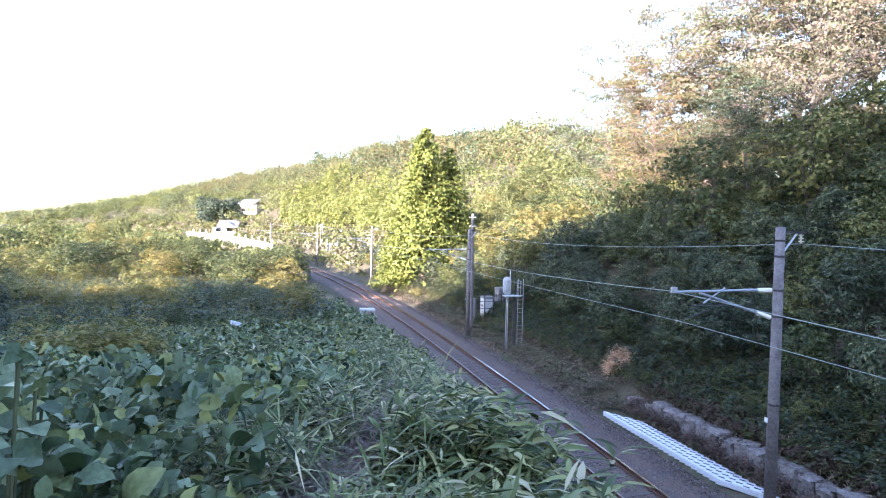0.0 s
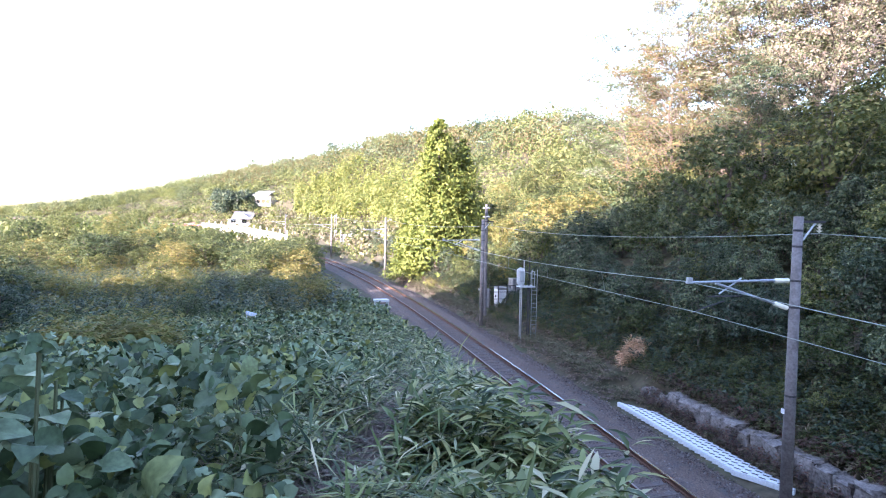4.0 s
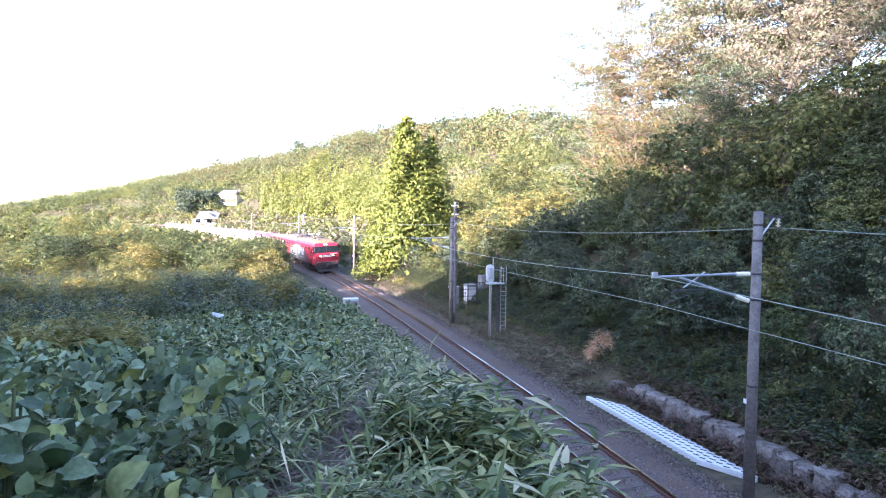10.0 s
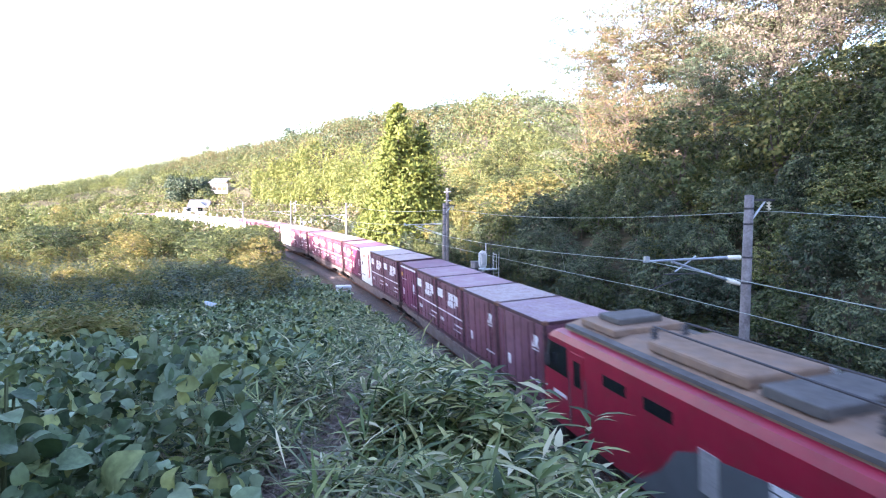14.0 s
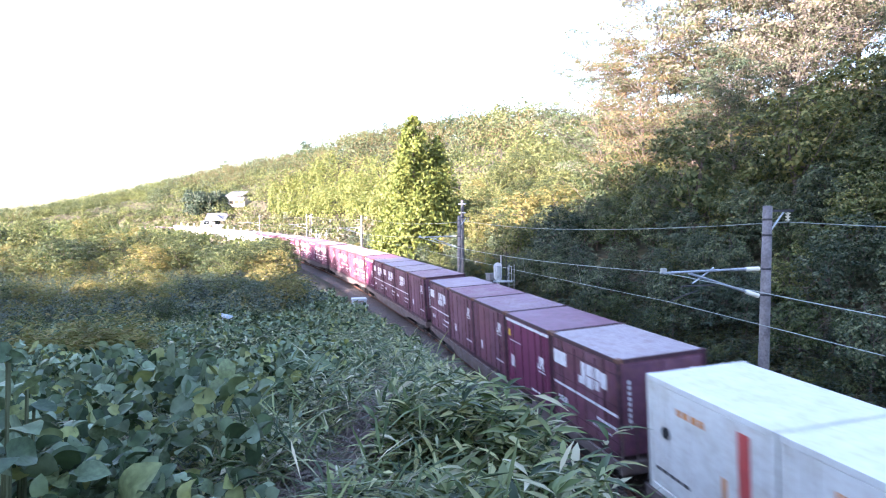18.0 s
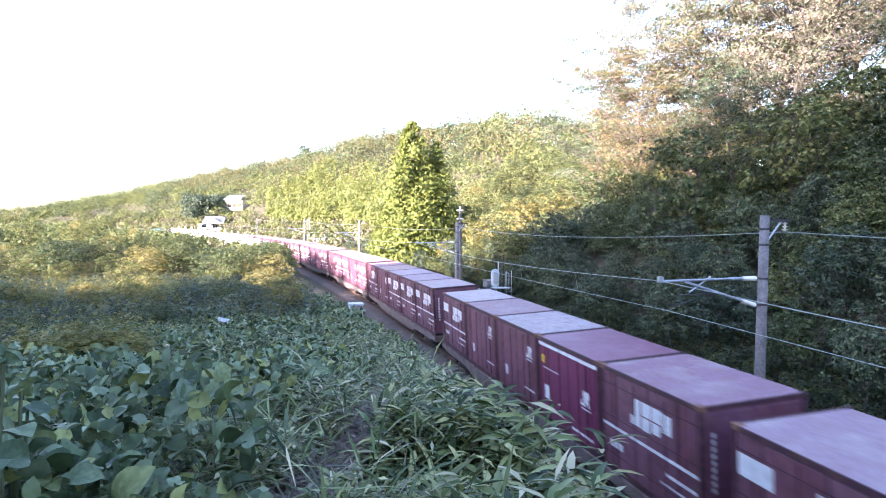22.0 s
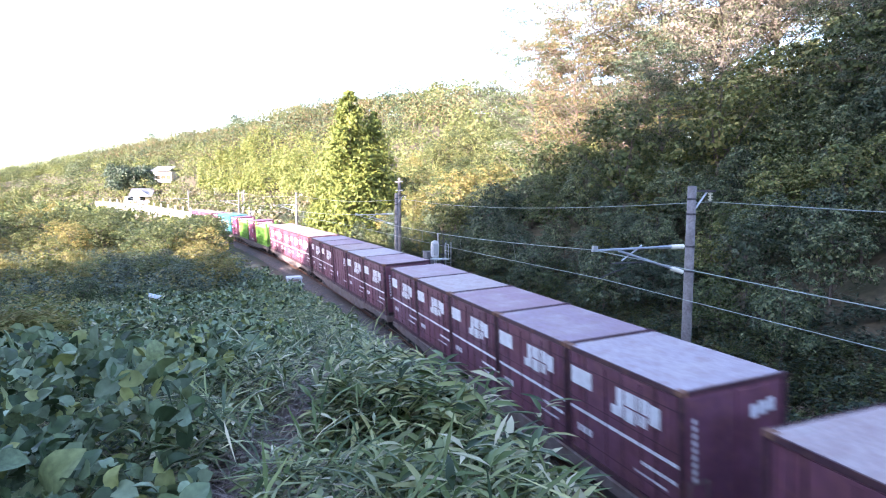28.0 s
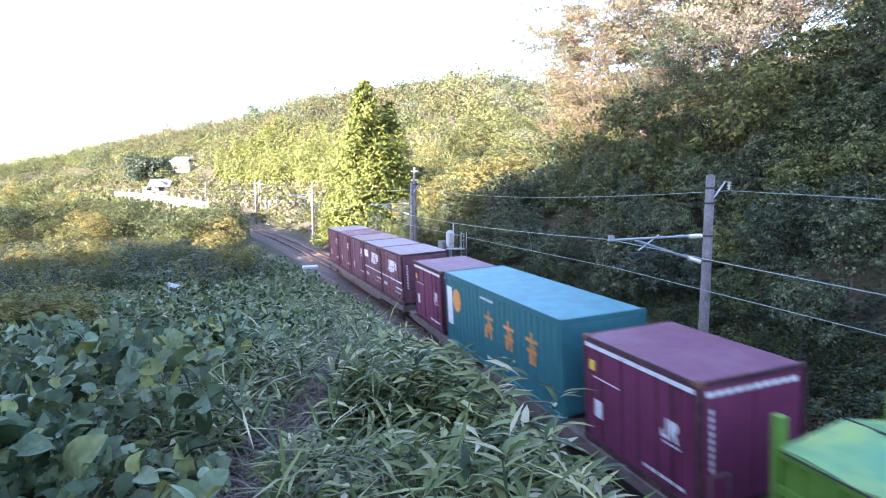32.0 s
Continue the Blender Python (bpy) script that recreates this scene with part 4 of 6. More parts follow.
def container_plum():
    e = thing("freight_container", "plum-red steel container with white band along its top", "container", "containers on the train")
    container_shell(e, CL, CW, CH, M_plum, M_plum_roof, M_edge)
    part("top_band", boxes((-CL / 2 + 0.1, CL / 2 - 0.1, FACE - 0.01, FACE, CH - 0.24, CH - 0.15)), M_logo, e, "white band along the top")
    part("mark", emblem(0.5, FACE, 0.85, 1.15), M_logo, e, "white painted mark")
    part("lettering", bar_rows(0.9, 1.05, 0.12, 0.04, 4, 0.03, FACE), M_logo, e)
    part("lettering", bar_rows(0.3, 0.3, 0.22, 0.07, 5, 0.05, FACE), M_logo, e)
    part("notice", boxes((-1.62, -1.4, FACE - 0.008, FACE, 1.75, 1.98)), M_yellow_paint, e, "yellow notice sticker")
    part("label_plate", boxes((-1.45, -1.15, FACE - 0.008, FACE, 0.7, 1.1)), M_logo, e, "pale notice plate")
    part("line", boxes((-1.5, -0.5, FACE - 0.006, FACE, 1.6, 1.63)), M_logo, e, "thin white line")
    end_marks(e, band=True)
    return e


def container_reefer():
    e = thing("refrigerated_container", "white insulated container with red vertical stripe", "container", "containers on the train")
    container_shell(e, CL, CW, CH, M_reefer, M_reefer, M_reefer)
    part("stripe", boxes((1.0, 1.3, FACE - 0.008, FACE, 0.5, 2.2)), M_redstripe, e, "red vertical stripe")
    part("stripe", boxes((0.55, 0.68, FACE - 0.008, FACE, 0.4, 1.2)), M_orange_paint, e, "orange mark")
    part("vent", rods(((-1.2, FACE - 0.03, 1.4), (-1.2, FACE, 1.4), 0.13)), M_black, e, "round black vent")
    part("lettering", bar_rows(-0.8, 1.9, 0.2, 0.14, 4, 0.06, FACE), M_orange_paint, e, "faded lettering")
    part("lettering", bar_rows(-1.6, 0.5, 0.2, 0.07, 5, 0.06, FACE), M_darksteel, e)
    return e


def container_green(L=6.06):
    e = thing("open_top_container", "bright green open-top container under a pale green tarpaulin", "container", "containers on the train")
    hx, hy, H = L / 2, 1.22, 2.05
    part("body", boxes((-hx + 0.05, hx - 0.05, -hy + 0.07, hy - 0.07, 0.1, H)), M_green, e)
    for sx in (-1, 1):
        for sy in (-1, 1):
            part("corner_post", boxes((sx * (hx - 0.16), sx * hx, sy * (hy - 0.16), sy * hy, 0, H + 0.48), bevel=0.01), M_green, e, "post standing above the load")
    for z in (0.0, 0.72, 1.36, H - 0.12):
        part("side_rail", boxes((-hx + 0.16, hx - 0.16, -hy, -hy + 0.08, z, z + 0.12)), M_green, e)
    for i in range(9):
        x = -hx + 0.5 + i * (L - 1.0) / 8
        part("side_rib", boxes((x - 0.05, x + 0.05, -hy + 0.02, -hy + 0.08, 0.12, H - 0.12)), M_green, e)
    for i in range(2):
        part("end_rail", boxes((hx - 0.07, hx - 0.01, -hy + 0.16, hy - 0.16, 0.1 + i * 1.8, 0.24 + i * 1.8)), M_green, e)
    bm = bmesh.new()
    pts = [(-hy + 0.02, H - 0.05), (-hy + 0.02, H + 0.02), (0.0, H + 0.26), (hy - 0.02, H + 0.02), (hy - 0.02, H - 0.05)]
    n = 14
    rings = []
    for i in range(n + 1):
        x = -hx + 0.17 + i * (L - 0.34) / n
        rings.append([bm.verts.new((x, y, z + (0.03 * math.sin(i * 2.2 + y) if 0 < i < n else 0))) for y, z in pts])
    for a, b in zip(rings[:-1], rings[1:]):
        for j in range(4):
            bm.faces.new((a[j], a[j + 1], b[j + 1], b[j]))
    bm.faces.new(rings[0])
    bm.faces.new(rings[-1][::-1])
    bmesh.ops.recalc_face_normals(bm, faces=bm.faces[:])
    part("tarpaulin", bm, M_green_tarp, e, "pale green ridged tarpaulin")
    part("tarpaulin_rope", rods(((-hx + 0.2, 0.0, H + 0.275), (hx - 0.2, 0.0, H + 0.275), 0.02), ((-hx + 0.2, -hy, H - 0.02), (hx - 0.2, -hy, H - 0.02), 0.02), n=6), M_darksteel, e)
    return e


def container_teal(L=8.8):
    e = thing("long_container", "long teal steel container with orange lettering", "container", "containers on the train")
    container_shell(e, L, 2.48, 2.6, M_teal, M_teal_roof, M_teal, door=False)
    y = -1.24 + 0.03
    for i in range(24):
        x = -L / 2 + 0.25 + i * (L - 0.5) / 23
        part("corrugation", boxes((x - 0.06, x + 0.06, y - 0.012, y + 0.01, 0.16, 2.42)), M_teal, e)
    for i, x in enumerate((0.0, 1.5, 3.0)):
        bm = bmesh.new()
        for a, b, c, d in ((0.0, 0.7, 0.62, 0.72), (0.28, 0.4, 0.2, 0.9), (0.05, 0.65, 0.32, 0.42), (0.1 * i, 0.2 + 0.1 * i, 0.0, 0.3), (0.45, 0.56, 0.0, 0.55)):
            box(bm, x - 0.6 + a, x - 0.6 + b, y - 0.022, y - 0.013, 1.0 + c, 1.0 + d)
        part("lettering", bm, M_orange_paint, e, "large orange character, worn to bars")
    part("picture_panel", boxes((-4.25, -3.7, y - 0.022, y - 0.013, 0.7, 2.1)), M_logo, e, "white panel")
    part("picture_patch", rods(((-3.2, y - 0.025, 1.7), (-3.2, y - 0.012, 1.7), 0.42), n=20), M_orange_paint, e, "round orange patch")
    part("lettering", bar_rows(-0.9, 2.2, 0.25, 0.08, 4, 0.06, y - 0.013), M_logo, e)
    part("lettering", bar_rows(-0.5, 0.3, 0.3, 0.1, 5, 0.06, y - 0.013), M_logo, e)
    return e


def bogie(e, x0, wheelbase=1.9, radius=0.405, frame_mat=M_bogie):
    b = part("bogie", boxes((x0 - 0.25, x0 + 0.25, -0.85, 0.85, 0.42, 0.68)), frame_mat, e, "cast steel bogie")
    for sy in (-1, 1):
        bm = bmesh.new()
        prism(bm, [(x0 - 1.35, 0.5), (x0 - 1.2, 0.38), (x0 - 0.6, 0.36), (x0 - 0.3, 0.22), (x0 + 0.3, 0.22), (x0 + 0.6, 0.36), (x0 + 1.2, 0.38), (x0 + 1.35, 0.5), (x0 + 1.2, 0.62), (x0 + 0.45, 0.62), (x0 + 0.3, 0.74), (x0 - 0.3, 0.74), (x0 - 0.45, 0.62), (x0 - 1.2, 0.62)], sy * 0.86, sy * 0.98)
        part("side_frame", bm, frame_mat, b)
        for sx in (-1, 1):
            bm = bmesh.new()
            rod(bm, (x0 + sx * wheelbase / 2, sy * 0.5, radius), (x0 + sx * wheelbase / 2, sy * 0.63, radius), radius, n=22)
            rod(bm, (x0 + sx * wheelbase / 2, sy * 0.98, radius), (x0 + sx * wheelbase / 2, sy * 1.05, radius), 0.13, n=10)
            part("wheel", bm, M_bogie, b)
    return b


def flat_wagon():
    e = thing("flat_wagon", "brown steel container flat wagon on two bogies", "railway wagon", "wagons of the train")
    for sy in (-1, 1):
        bm = bmesh.new()
        prism(bm, [(-9.6, 0.98), (9.6, 0.98), (9.6, 0.8), (8.4, 0.72), (5.6, 0.72), (4.6, 0.5), (-4.6, 0.5), (-5.6, 0.72), (-8.4, 0.72), (-9.6, 0.8)], sy * 1.2, sy * 1.28)
        part("side_sill", bm, M_deck, e)
    part("deck", boxes((-9.6, 9.6, -1.2, 1.2, 0.9, 0.975)), M_deck, e)
    part("centre_sill", boxes((-9.7, 9.7, -0.2, 0.2, 0.6, 0.9)), M_deck, e)
    for sx in (-1, 1):
        part("end_beam", boxes((sx * 9.6, sx * 9.68, -1.28, 1.28, 0.72, 1.0)), M_deck, e)
        part("coupler", boxes((sx * 9.68, sx * 10.15, -0.12, 0.12, 0.75, 0.98), bevel=0.03), M_bogie, e)
        part("hand_rail", rods(((sx * 9.62, -1.2, 1.0), (sx * 9.62, -1.2, 1.9), 0.018), ((sx * 9.62, -1.2, 1.9), (sx * 9.62, -0.8, 1.9), 0.018), ((sx * 9.62, -0.8, 1.9), (sx * 9.62, -0.8, 1.0), 0.018), n=6), M_deck, e)
        part("step", boxes((sx * 9.2, sx * 9.6, -1.3, -1.15, 0.36, 0.4), (sx * 9.2, sx * 9.22, -1.3, -1.27, 0.4, 0.8), (sx * 9.58, sx * 9.6, -1.3, -1.27, 0.4, 0.8)), M_bogie, e)
    part("brake_gear", boxes((-2.8, -1.6, -0.95, -0.45, 0.35, 0.75), (1.2, 2.6, -0.9, -0.5, 0.4, 0.72), bevel=0.04), M_bogie, e)
    for i in range(9):
        part("deck_lock", boxes((-9.0 + i * 2.25, -8.82 + i * 2.25, -1.27, -1.15, 0.975, 1.0)), M_bogie, e)
    bogie(e, -7.1)
    bogie(e, 7.1)
    return e


def loco_section(e, m, lead):
    """One half of the twin engine. Local x runs from the joint (0) to the cab (12.1); m places it on the engine."""
    def add(name, bm, mat, parent=None, label=""):
        bmesh.ops.transform(bm, matrix=m, verts=bm.verts[:])
        return part(name, bm, mat, parent or e, label)

    W = 1.4
    bm = bmesh.new()
    prism(bm, [(0.12, 0.95), (11.95, 0.95), (12.1, 1.15), (12.1, 2.15), (11.72, 3.28), (11.5, 3.5), (11.3, 3.55), (0.12, 3.55)], -W, W)
    bmesh.ops.bevel(bm, geom=[g for g in bm.edges if all(abs(abs(v.co.y) - W) < 1e-4 and v.co.z > 3.45 for v in g.verts) and g.verts[0].co.y * g.verts[1].co.y > 0], offset=0.24, segments=2, affect="EDGES", profile=0.5)
    body = add("body_shell", bm, M_loco_red, None, "red painted steel body")
    bm = bmesh.new()
    for sy in (-1, 1):
        prism(bm, [(0.12, 0.97), (8.0, 0.97), (7.2, 1.15), (6.5, 1.6), (5.9, 2.25), (5.2, 2.5), (0.12, 3.08)], sy * W, sy * (W + 0.005))
    add("grey_side_panel", bm, M_loco_grey, body, "grey panel with slanting edge")
    bm = bmesh.new()
    for sy in (-1, 1):
        box(bm, 1.2, 4.6, sy * W, sy * (W + 0.009), 1.42, 1.46)
    add("waist_line", bm, M_logo, body, "thin white line")
    for sy in (-1, 1):
        for x0, x1, z0, z1 in ((3.0, 3.85, 1.75, 2.72), (3.92, 4.77, 1.75, 2.72)) if sy < 0 else ((0.45, 1.2, 1.95, 2.95), (4.7, 5.2, 1.8, 2.6)):
            bm = bmesh.new()
            for i in range(10):
                z = z0 + i * (z1 - z0) / 10
                box(bm, x0, x1, sy * W, sy * (W + 0.025), z, z + 0.075)
            add("louvre", bm, M_silver, body, "silver ventilation louvre")
        for x0 in (6.0, 7.7):
            add("side_window", boxes((x0, x0 + 1.0, sy * W, sy * (W + 0.008), 2.72, 2.98)), M_glass, body, "narrow dark window")
        add("cab_door", boxes((9.65, 10.3, sy * W, sy * (W + 0.03), 1.05, 3.15), bevel=0.01), M_loco_red, body)
        add("door_window", boxes((9.78, 10.17, sy * (W + 0.03), sy * (W + 0.036), 2.3, 2.95)), M_glass, body)
        for x in (9.52, 10.42):
            add("door_rail", rods(((x, sy * (W + 0.04), 1.1), (x, sy * (W + 0.04), 2.6), 0.016), n=6), M_loco_grey, body)
        bm = bmesh.new()
        prism(bm, [(10.6, 2.36), (12.0, 2.36), (11.72, 3.16), (10.6, 3.16)], sy * W, sy * (W + 0.008))
        add("cab_side_window", bm, M_glass, body, "dark cab side window")
        add("lettering", boxes((10.7, 11.5, sy * W, sy * (W + 0.006), 1.75, 1.85)), M_logo, body, "row of white lettering")
        bm = bmesh.new()
        if sy < 0:
            for a, b, c, d in ((0.7, 1.0, 1.75, 2.1), (0.75, 1.2, 1.62, 1.7), (1.0, 1.1, 1.8, 2.2)):
                box(bm, a, b, sy * W, sy * (W + 0.012), c, d)
        else:
            for a, b, c, d in ((2.0, 2.25, 1.75, 2.6), (2.0, 2.5, 1.75, 1.9), (2.4, 2.7, 1.95, 2.6), (2.8, 3.1, 1.75, 2.6), (3.2, 3.5, 2.1, 2.6), (2.3, 3.5, 2.64, 2.75)):
                box(bm, a, b, sy * W, sy * (W + 0.012), c - 0.05, d - 0.05)
        add("mark", bm, M_logo, body, "white painted mark")
    # front: windscreen of two panes, lamps, plate
    fx = lambda z: 12.1 - (z - 2.15) * 0.38 / 1.13
    for y0, y1 in ((-1.38, -0.012), (0.012, 1.38)):
        bm = bmesh.new()
        q = [(fx(2.42), y0, 2.42), (fx(2.42), y1, 2.42), (fx(3.16), y1, 3.16), (fx(3.16), y0, 3.16)]
        lo = [bm.verts.new((x + 0.004, y, z)) for x, y, z in q]
        hi = [bm.verts.new((x + 0.018, y, z + 0.004)) for x, y, z in q]
        bm.faces.new(hi)
        for i in range(4):
            bm.faces.new((lo[i], lo[(i + 1) % 4], hi[(i + 1) % 4], hi[i]))
        bmesh.ops.recalc_face_normals(bm, faces=bm.faces[:])
        pane = add("windscreen", bm, M_glass, body, "dark windscreen pane")
        add("wiper", rods(((fx(2.42) + 0.03, y0 + 0.2, 2.42), (fx(2.9) + 0.04, y0 + 0.6, 2.9), 0.012), n=5), M_black, pane)
    for sy in (-1, 1):
        bm = bmesh.new()
        prism(bm, [(fx(2.38) - 0.14, 2.38), (fx(2.38) + 0.014, 2.38), (fx(3.18) + 0.014, 3.18), (fx(3.18) - 0.14, 3.18)], sy * (W - 0.07), sy * (W + 0.01))
        add("corner_pillar", bm, M_black, body, "black corner pillar")
    add("windscreen_post", boxes((11.76, 11.9, -0.03, 0.03, 2.44, 3.1)), M_black, body)
    add("lamp_panel", boxes((12.1, 12.13, -1.05, 1.05, 1.82, 2.18), bevel=0.01), M_loco_dull, body, "dark lamp panel")
    add("front_plate", boxes((12.13, 12.145, -0.54, 0.54, 1.86, 2.14)), M_silver, body, "blank white plate")
    for sy in (-1, 1):
        add("headlight", rods(((12.13, sy * 0.76, 2.0), (12.16, sy * 0.76, 2.0), 0.085), n=16), M_lamp if lead else M_porcelain, body, "lit headlight" if lead else "unlit headlight")
        add("roof_headlight", rods(((11.62, sy * 0.12, 3.4), (11.7, sy * 0.12, 3.38), 0.085), n=14), M_lamp if lead else M_porcelain, body)
        add("mirror", boxes((11.6, 11.66, sy * 1.45, sy * 1.6, 2.5, 2.8), bevel=0.01), M_darksteel, body)
    add("front_band", boxes((12.1, 12.12, -1.3, 1.3, 1.3, 1.34)), M_cabinet_dark, body, "dull grey band under the front")
    add("front_bar", boxes((12.104, 12.115, 0.4, 1.2, 2.2, 2.28)), M_silver, body, "silver bar")
    # below the floor
    add("front_apron", boxes((12.06, 12.115, -1.34, 1.34, 0.9, 1.26), bevel=0.01), M_bogie, body, "blackened front apron")
    skirt = add("skirt", boxes((11.2, 12.05, -1.3, 1.3, 0.42, 0.95), bevel=0.04), M_bogie, None, "blackened front skirt")
    add("coupler", boxes((12.0, 12.5, -0.15, 0.15, 0.75, 1.0), bevel=0.03), M_bogie, skirt)
    bm = bmesh.new()
    prism(bm, [(11.9, 0.12), (12.25, 0.14), (12.12, 0.42), (11.9, 0.42)], -1.2, 1.2)
    add("snow_plough", bm, M_bogie, skirt, "black snow plough")
    for y in (-0.5, 0.5):
        add("jumper_hose", rods(((12.08, y, 0.9), (12.2, y, 0.5), 0.03), n=6), M_black, skirt)
    add("underframe", boxes((0.2, 11.2, -1.1, 1.1, 0.62, 0.95)), M_bogie, None)
    for y in (-1.25, 0.5):
        add("equipment_box", boxes((4.6, 7.2, y, y + 0.75, 0.3, 0.85), bevel=0.03), M_bogie, None)
    for x0 in (2.4, 9.2):
        b = add("bogie", boxes((x0 - 0.3, x0 + 0.3, -0.85, 0.85, 0.45, 0.7)), M_bogie, None)
        for sy in (-1, 1):
            add("side_frame", boxes((x0 - 1.9, x0 + 1.9, sy * 0.88, sy * 1.02, 0.48, 0.78), (x0 - 0.4, x0 + 0.4, sy * 1.0, sy * 1.12, 0.3, 0.8), bevel=0.03), M_bogie, b)
            for sx in (-1, 1):
                add("wheel", rods(((x0 + sx * 1.25, sy * 0.5, 0.56), (x0 + sx * 1.25, sy * 0.64, 0.56), 0.56), ((x0 + sx * 1.25, sy * 1.0, 0.56), (x0 + sx * 1.25, sy * 1.12, 0.56), 0.17), n=22), M_bogie, b)
    # roof
    bm = bmesh.new()
    prism(bm, [(-1.17, 3.5), (1.17, 3.5), (1.12, 3.66), (0.6, 3.78), (-0.6, 3.78), (-1.12, 3.66)], 0.2, 11.2)
    bmesh.ops.transform(bm, matrix=Matrix(((0, 1, 0, 0), (1, 0, 0, 0), (0, 0, 1, 0), (0, 0, 0, 1))), verts=bm.verts[:])
    bmesh.ops.recalc_face_normals(bm, faces=bm.faces[:])
    roof = add("roof", bm, M_loco_roof, None, "dusty brown roof")
    add("roof_hatch", boxes((8.9, 10.6, -0.95, 0.95, 3.74, 3.92), bevel=0.03), M_loco_roof, roof)
    add("roof_hatch", boxes((4.6, 7.6, -0.9, 0.9, 3.74, 3.98), bevel=0.06), M_loco_roof, roof, "long brown roof hatch")
    add("roof_cooler", boxes((9.3, 10.3, -0.6, 0.6, 3.92, 4.08), bevel=0.03), M_loco_roofgrey, roof)
    add("roof_cooler", boxes((3.0, 4.3, -0.9, 0.9, 3.76, 3.96), bevel=0.03), M_loco_roofgrey, roof)
    for x0 in (4.8, 6.4):
        bm = bmesh.new()
        for i in range(6):
            box(bm, x0 + i * 0.2, x0 + 0.13 + i * 0.2, -1.2, -0.92, 3.62, 3.82)
        add("roof_vent", bm, M_silver, roof, "silver slatted roof vent")
    add("roof_walkway", boxes((0.3, 11.0, -1.2, -0.98, 3.62, 3.7), (0.3, 11.0, 0.98, 1.2, 3.62, 3.7)), M_loco_roofgrey, roof)
    for i, (x, y) in enumerate(((1.0, -0.5), (1.0, 0.5), (1.7, 0.0), (2.3, -0.6), (2.3, 0.6), (8.1, -0.4), (8.1, 0.4))):
        bm = bmesh.new()
        for k in range(4):
            rod(bm, (x, y, 3.78 + k * 0.08), (x, y, 3.84 + k * 0.08), 0.09, 0.06, n=10)
        add("roof_insulator", bm, M_darksteel, roof)
    add("roof_busbar", rods(((1.0, -0.5, 4.12), (2.3, -0.6, 4.12), 0.025), ((1.0, 0.5, 4.12), (8.1, 0.4, 4.12), 0.025), ((1.0, -0.5, 4.12), (8.1, -0.4, 4.12), 0.025), n=6), M_darksteel, roof)
    x0 = 7.9 if lead else 1.4
    bm = boxes((x0 - 0.6, x0 + 0.9, -0.7, -0.6, 4.0, 4.08), (x0 - 0.6, x0 + 0.9, 0.6, 0.7, 4.0, 4.08), (x0 - 0.6, x0 - 0.5, -0.7, 0.7, 4.0, 4.08), (x0 + 0.8, x0 + 0.9, -0.7, 0.7, 4.0, 4.08))
    for a, b in (((x0 + 0.85, 0, 4.08), (x0 - 0.7, 0, 4.26)), ((x0 - 0.7, 0, 4.26), (x0 + 0.8, -0.55, 4.36)), ((x0 - 0.7, 0, 4.26), (x0 + 0.8, 0.55, 4.36)), ((x0 + 0.8, -0.85, 4.38), (x0 + 0.8, 0.85, 4.38)), ((x0 + 0.6, -0.85, 4.38), (x0 + 0.6, 0.85, 4.38))):
        rod(bm, a, b, 0.03, n=6)
    add("pantograph", bm, M_darksteel, roof, "folded dark pantograph")


def locomotive():
    e = thing("electric_locomotive", "red and grey twin electric freight locomotive, dusty roof", "locomotive")
    loco_section(e, pose(0, 0, 0), True)
    loco_section(e, pose(0, 0, 0, 0, 0, 180), False)
    part("gangway_bellows", boxes((-0.14, 0.14, -1.2, 1.2, 1.0, 3.4)), M_black, e, "black rubber bellows between the halves")
    return e


engine = locomotive()
WAGON = flat_wagon()
KINDS = {"A": container_plain(), "B": container_banner(1), "b": container_banner(0), "C": container_plum(), "D": container_reefer()}
GREEN, TEAL = container_green(), container_teal()
# what each wagon carries, from its leading end
LOADS = ["AABBC", "BBDCB", "BbBBC", "BABDD", "BCAAB", "AbBBC", "BABAA", "BBCBB", "bCAAB", "BBBAb", "BABBA", "BAABB", "BbABB", "BBBbA", "BBBBB", "BBABB", "BBbBb", "gCg", "CtC", "bBAAA"]
moving = [(engine, 13.63, None)]       # thing, metres behind the front coupler, pose on its wagon
used = set()
# how far each wagon hangs back in the train's slack, metres
SLACK = [0.4, 0.05, 0.0, -0.05, 0.0, 0.05, -0.7, -0.27, -0.6, 0.07, -0.1, 0.4, 0.2, -0.2, 0.35, 0.45, 0.3, 0.3, 0.0, 0.0]


def place(proto, behind, m):
    ob = proto if proto.name not in used else copy_thing(proto, Matrix())
    used.add(proto.name)
    moving.append((ob, behind, m))


for k, load in enumerate(LOADS):
    mid = 25.0 + 20.4 * k + 10.2 + SLACK[k]
    place(WAGON, mid - 0.4 * SLACK[k], None)
    if load == "gCg":
        for proto, x in ((GREEN, 5.8), (KINDS["C"], -0.4), (GREEN, -6.1)):
            place(proto, mid, pose(x, 0, 1.0))
    elif load == "CtC":
        for proto, x in ((KINDS["C"], 7.48), (TEAL, 0.2), (KINDS["C"], -6.7)):
            place(proto, mid, pose(x, 0, 1.0))
    else:
        for i, c in enumerate(load):
            place(KINDS[c], mid, pose(7.7 - 3.85 * i, 0, 1.0))


def front_at(t):
    """Where the front coupler is along the line at t seconds."""
    u = t - 20.0
    return ((0.00126 * u + 0.015046) * u - 21.05343) * u - 149.4966


def motions():
    for ob, behind, m in moving:
        rows = []
        for i in range(17):
            t = i * 2.0
            p = track_pose(front_at(t) + behind)
            rows.append((t, p @ m if m is not None else p))
        walk(ob, rows)


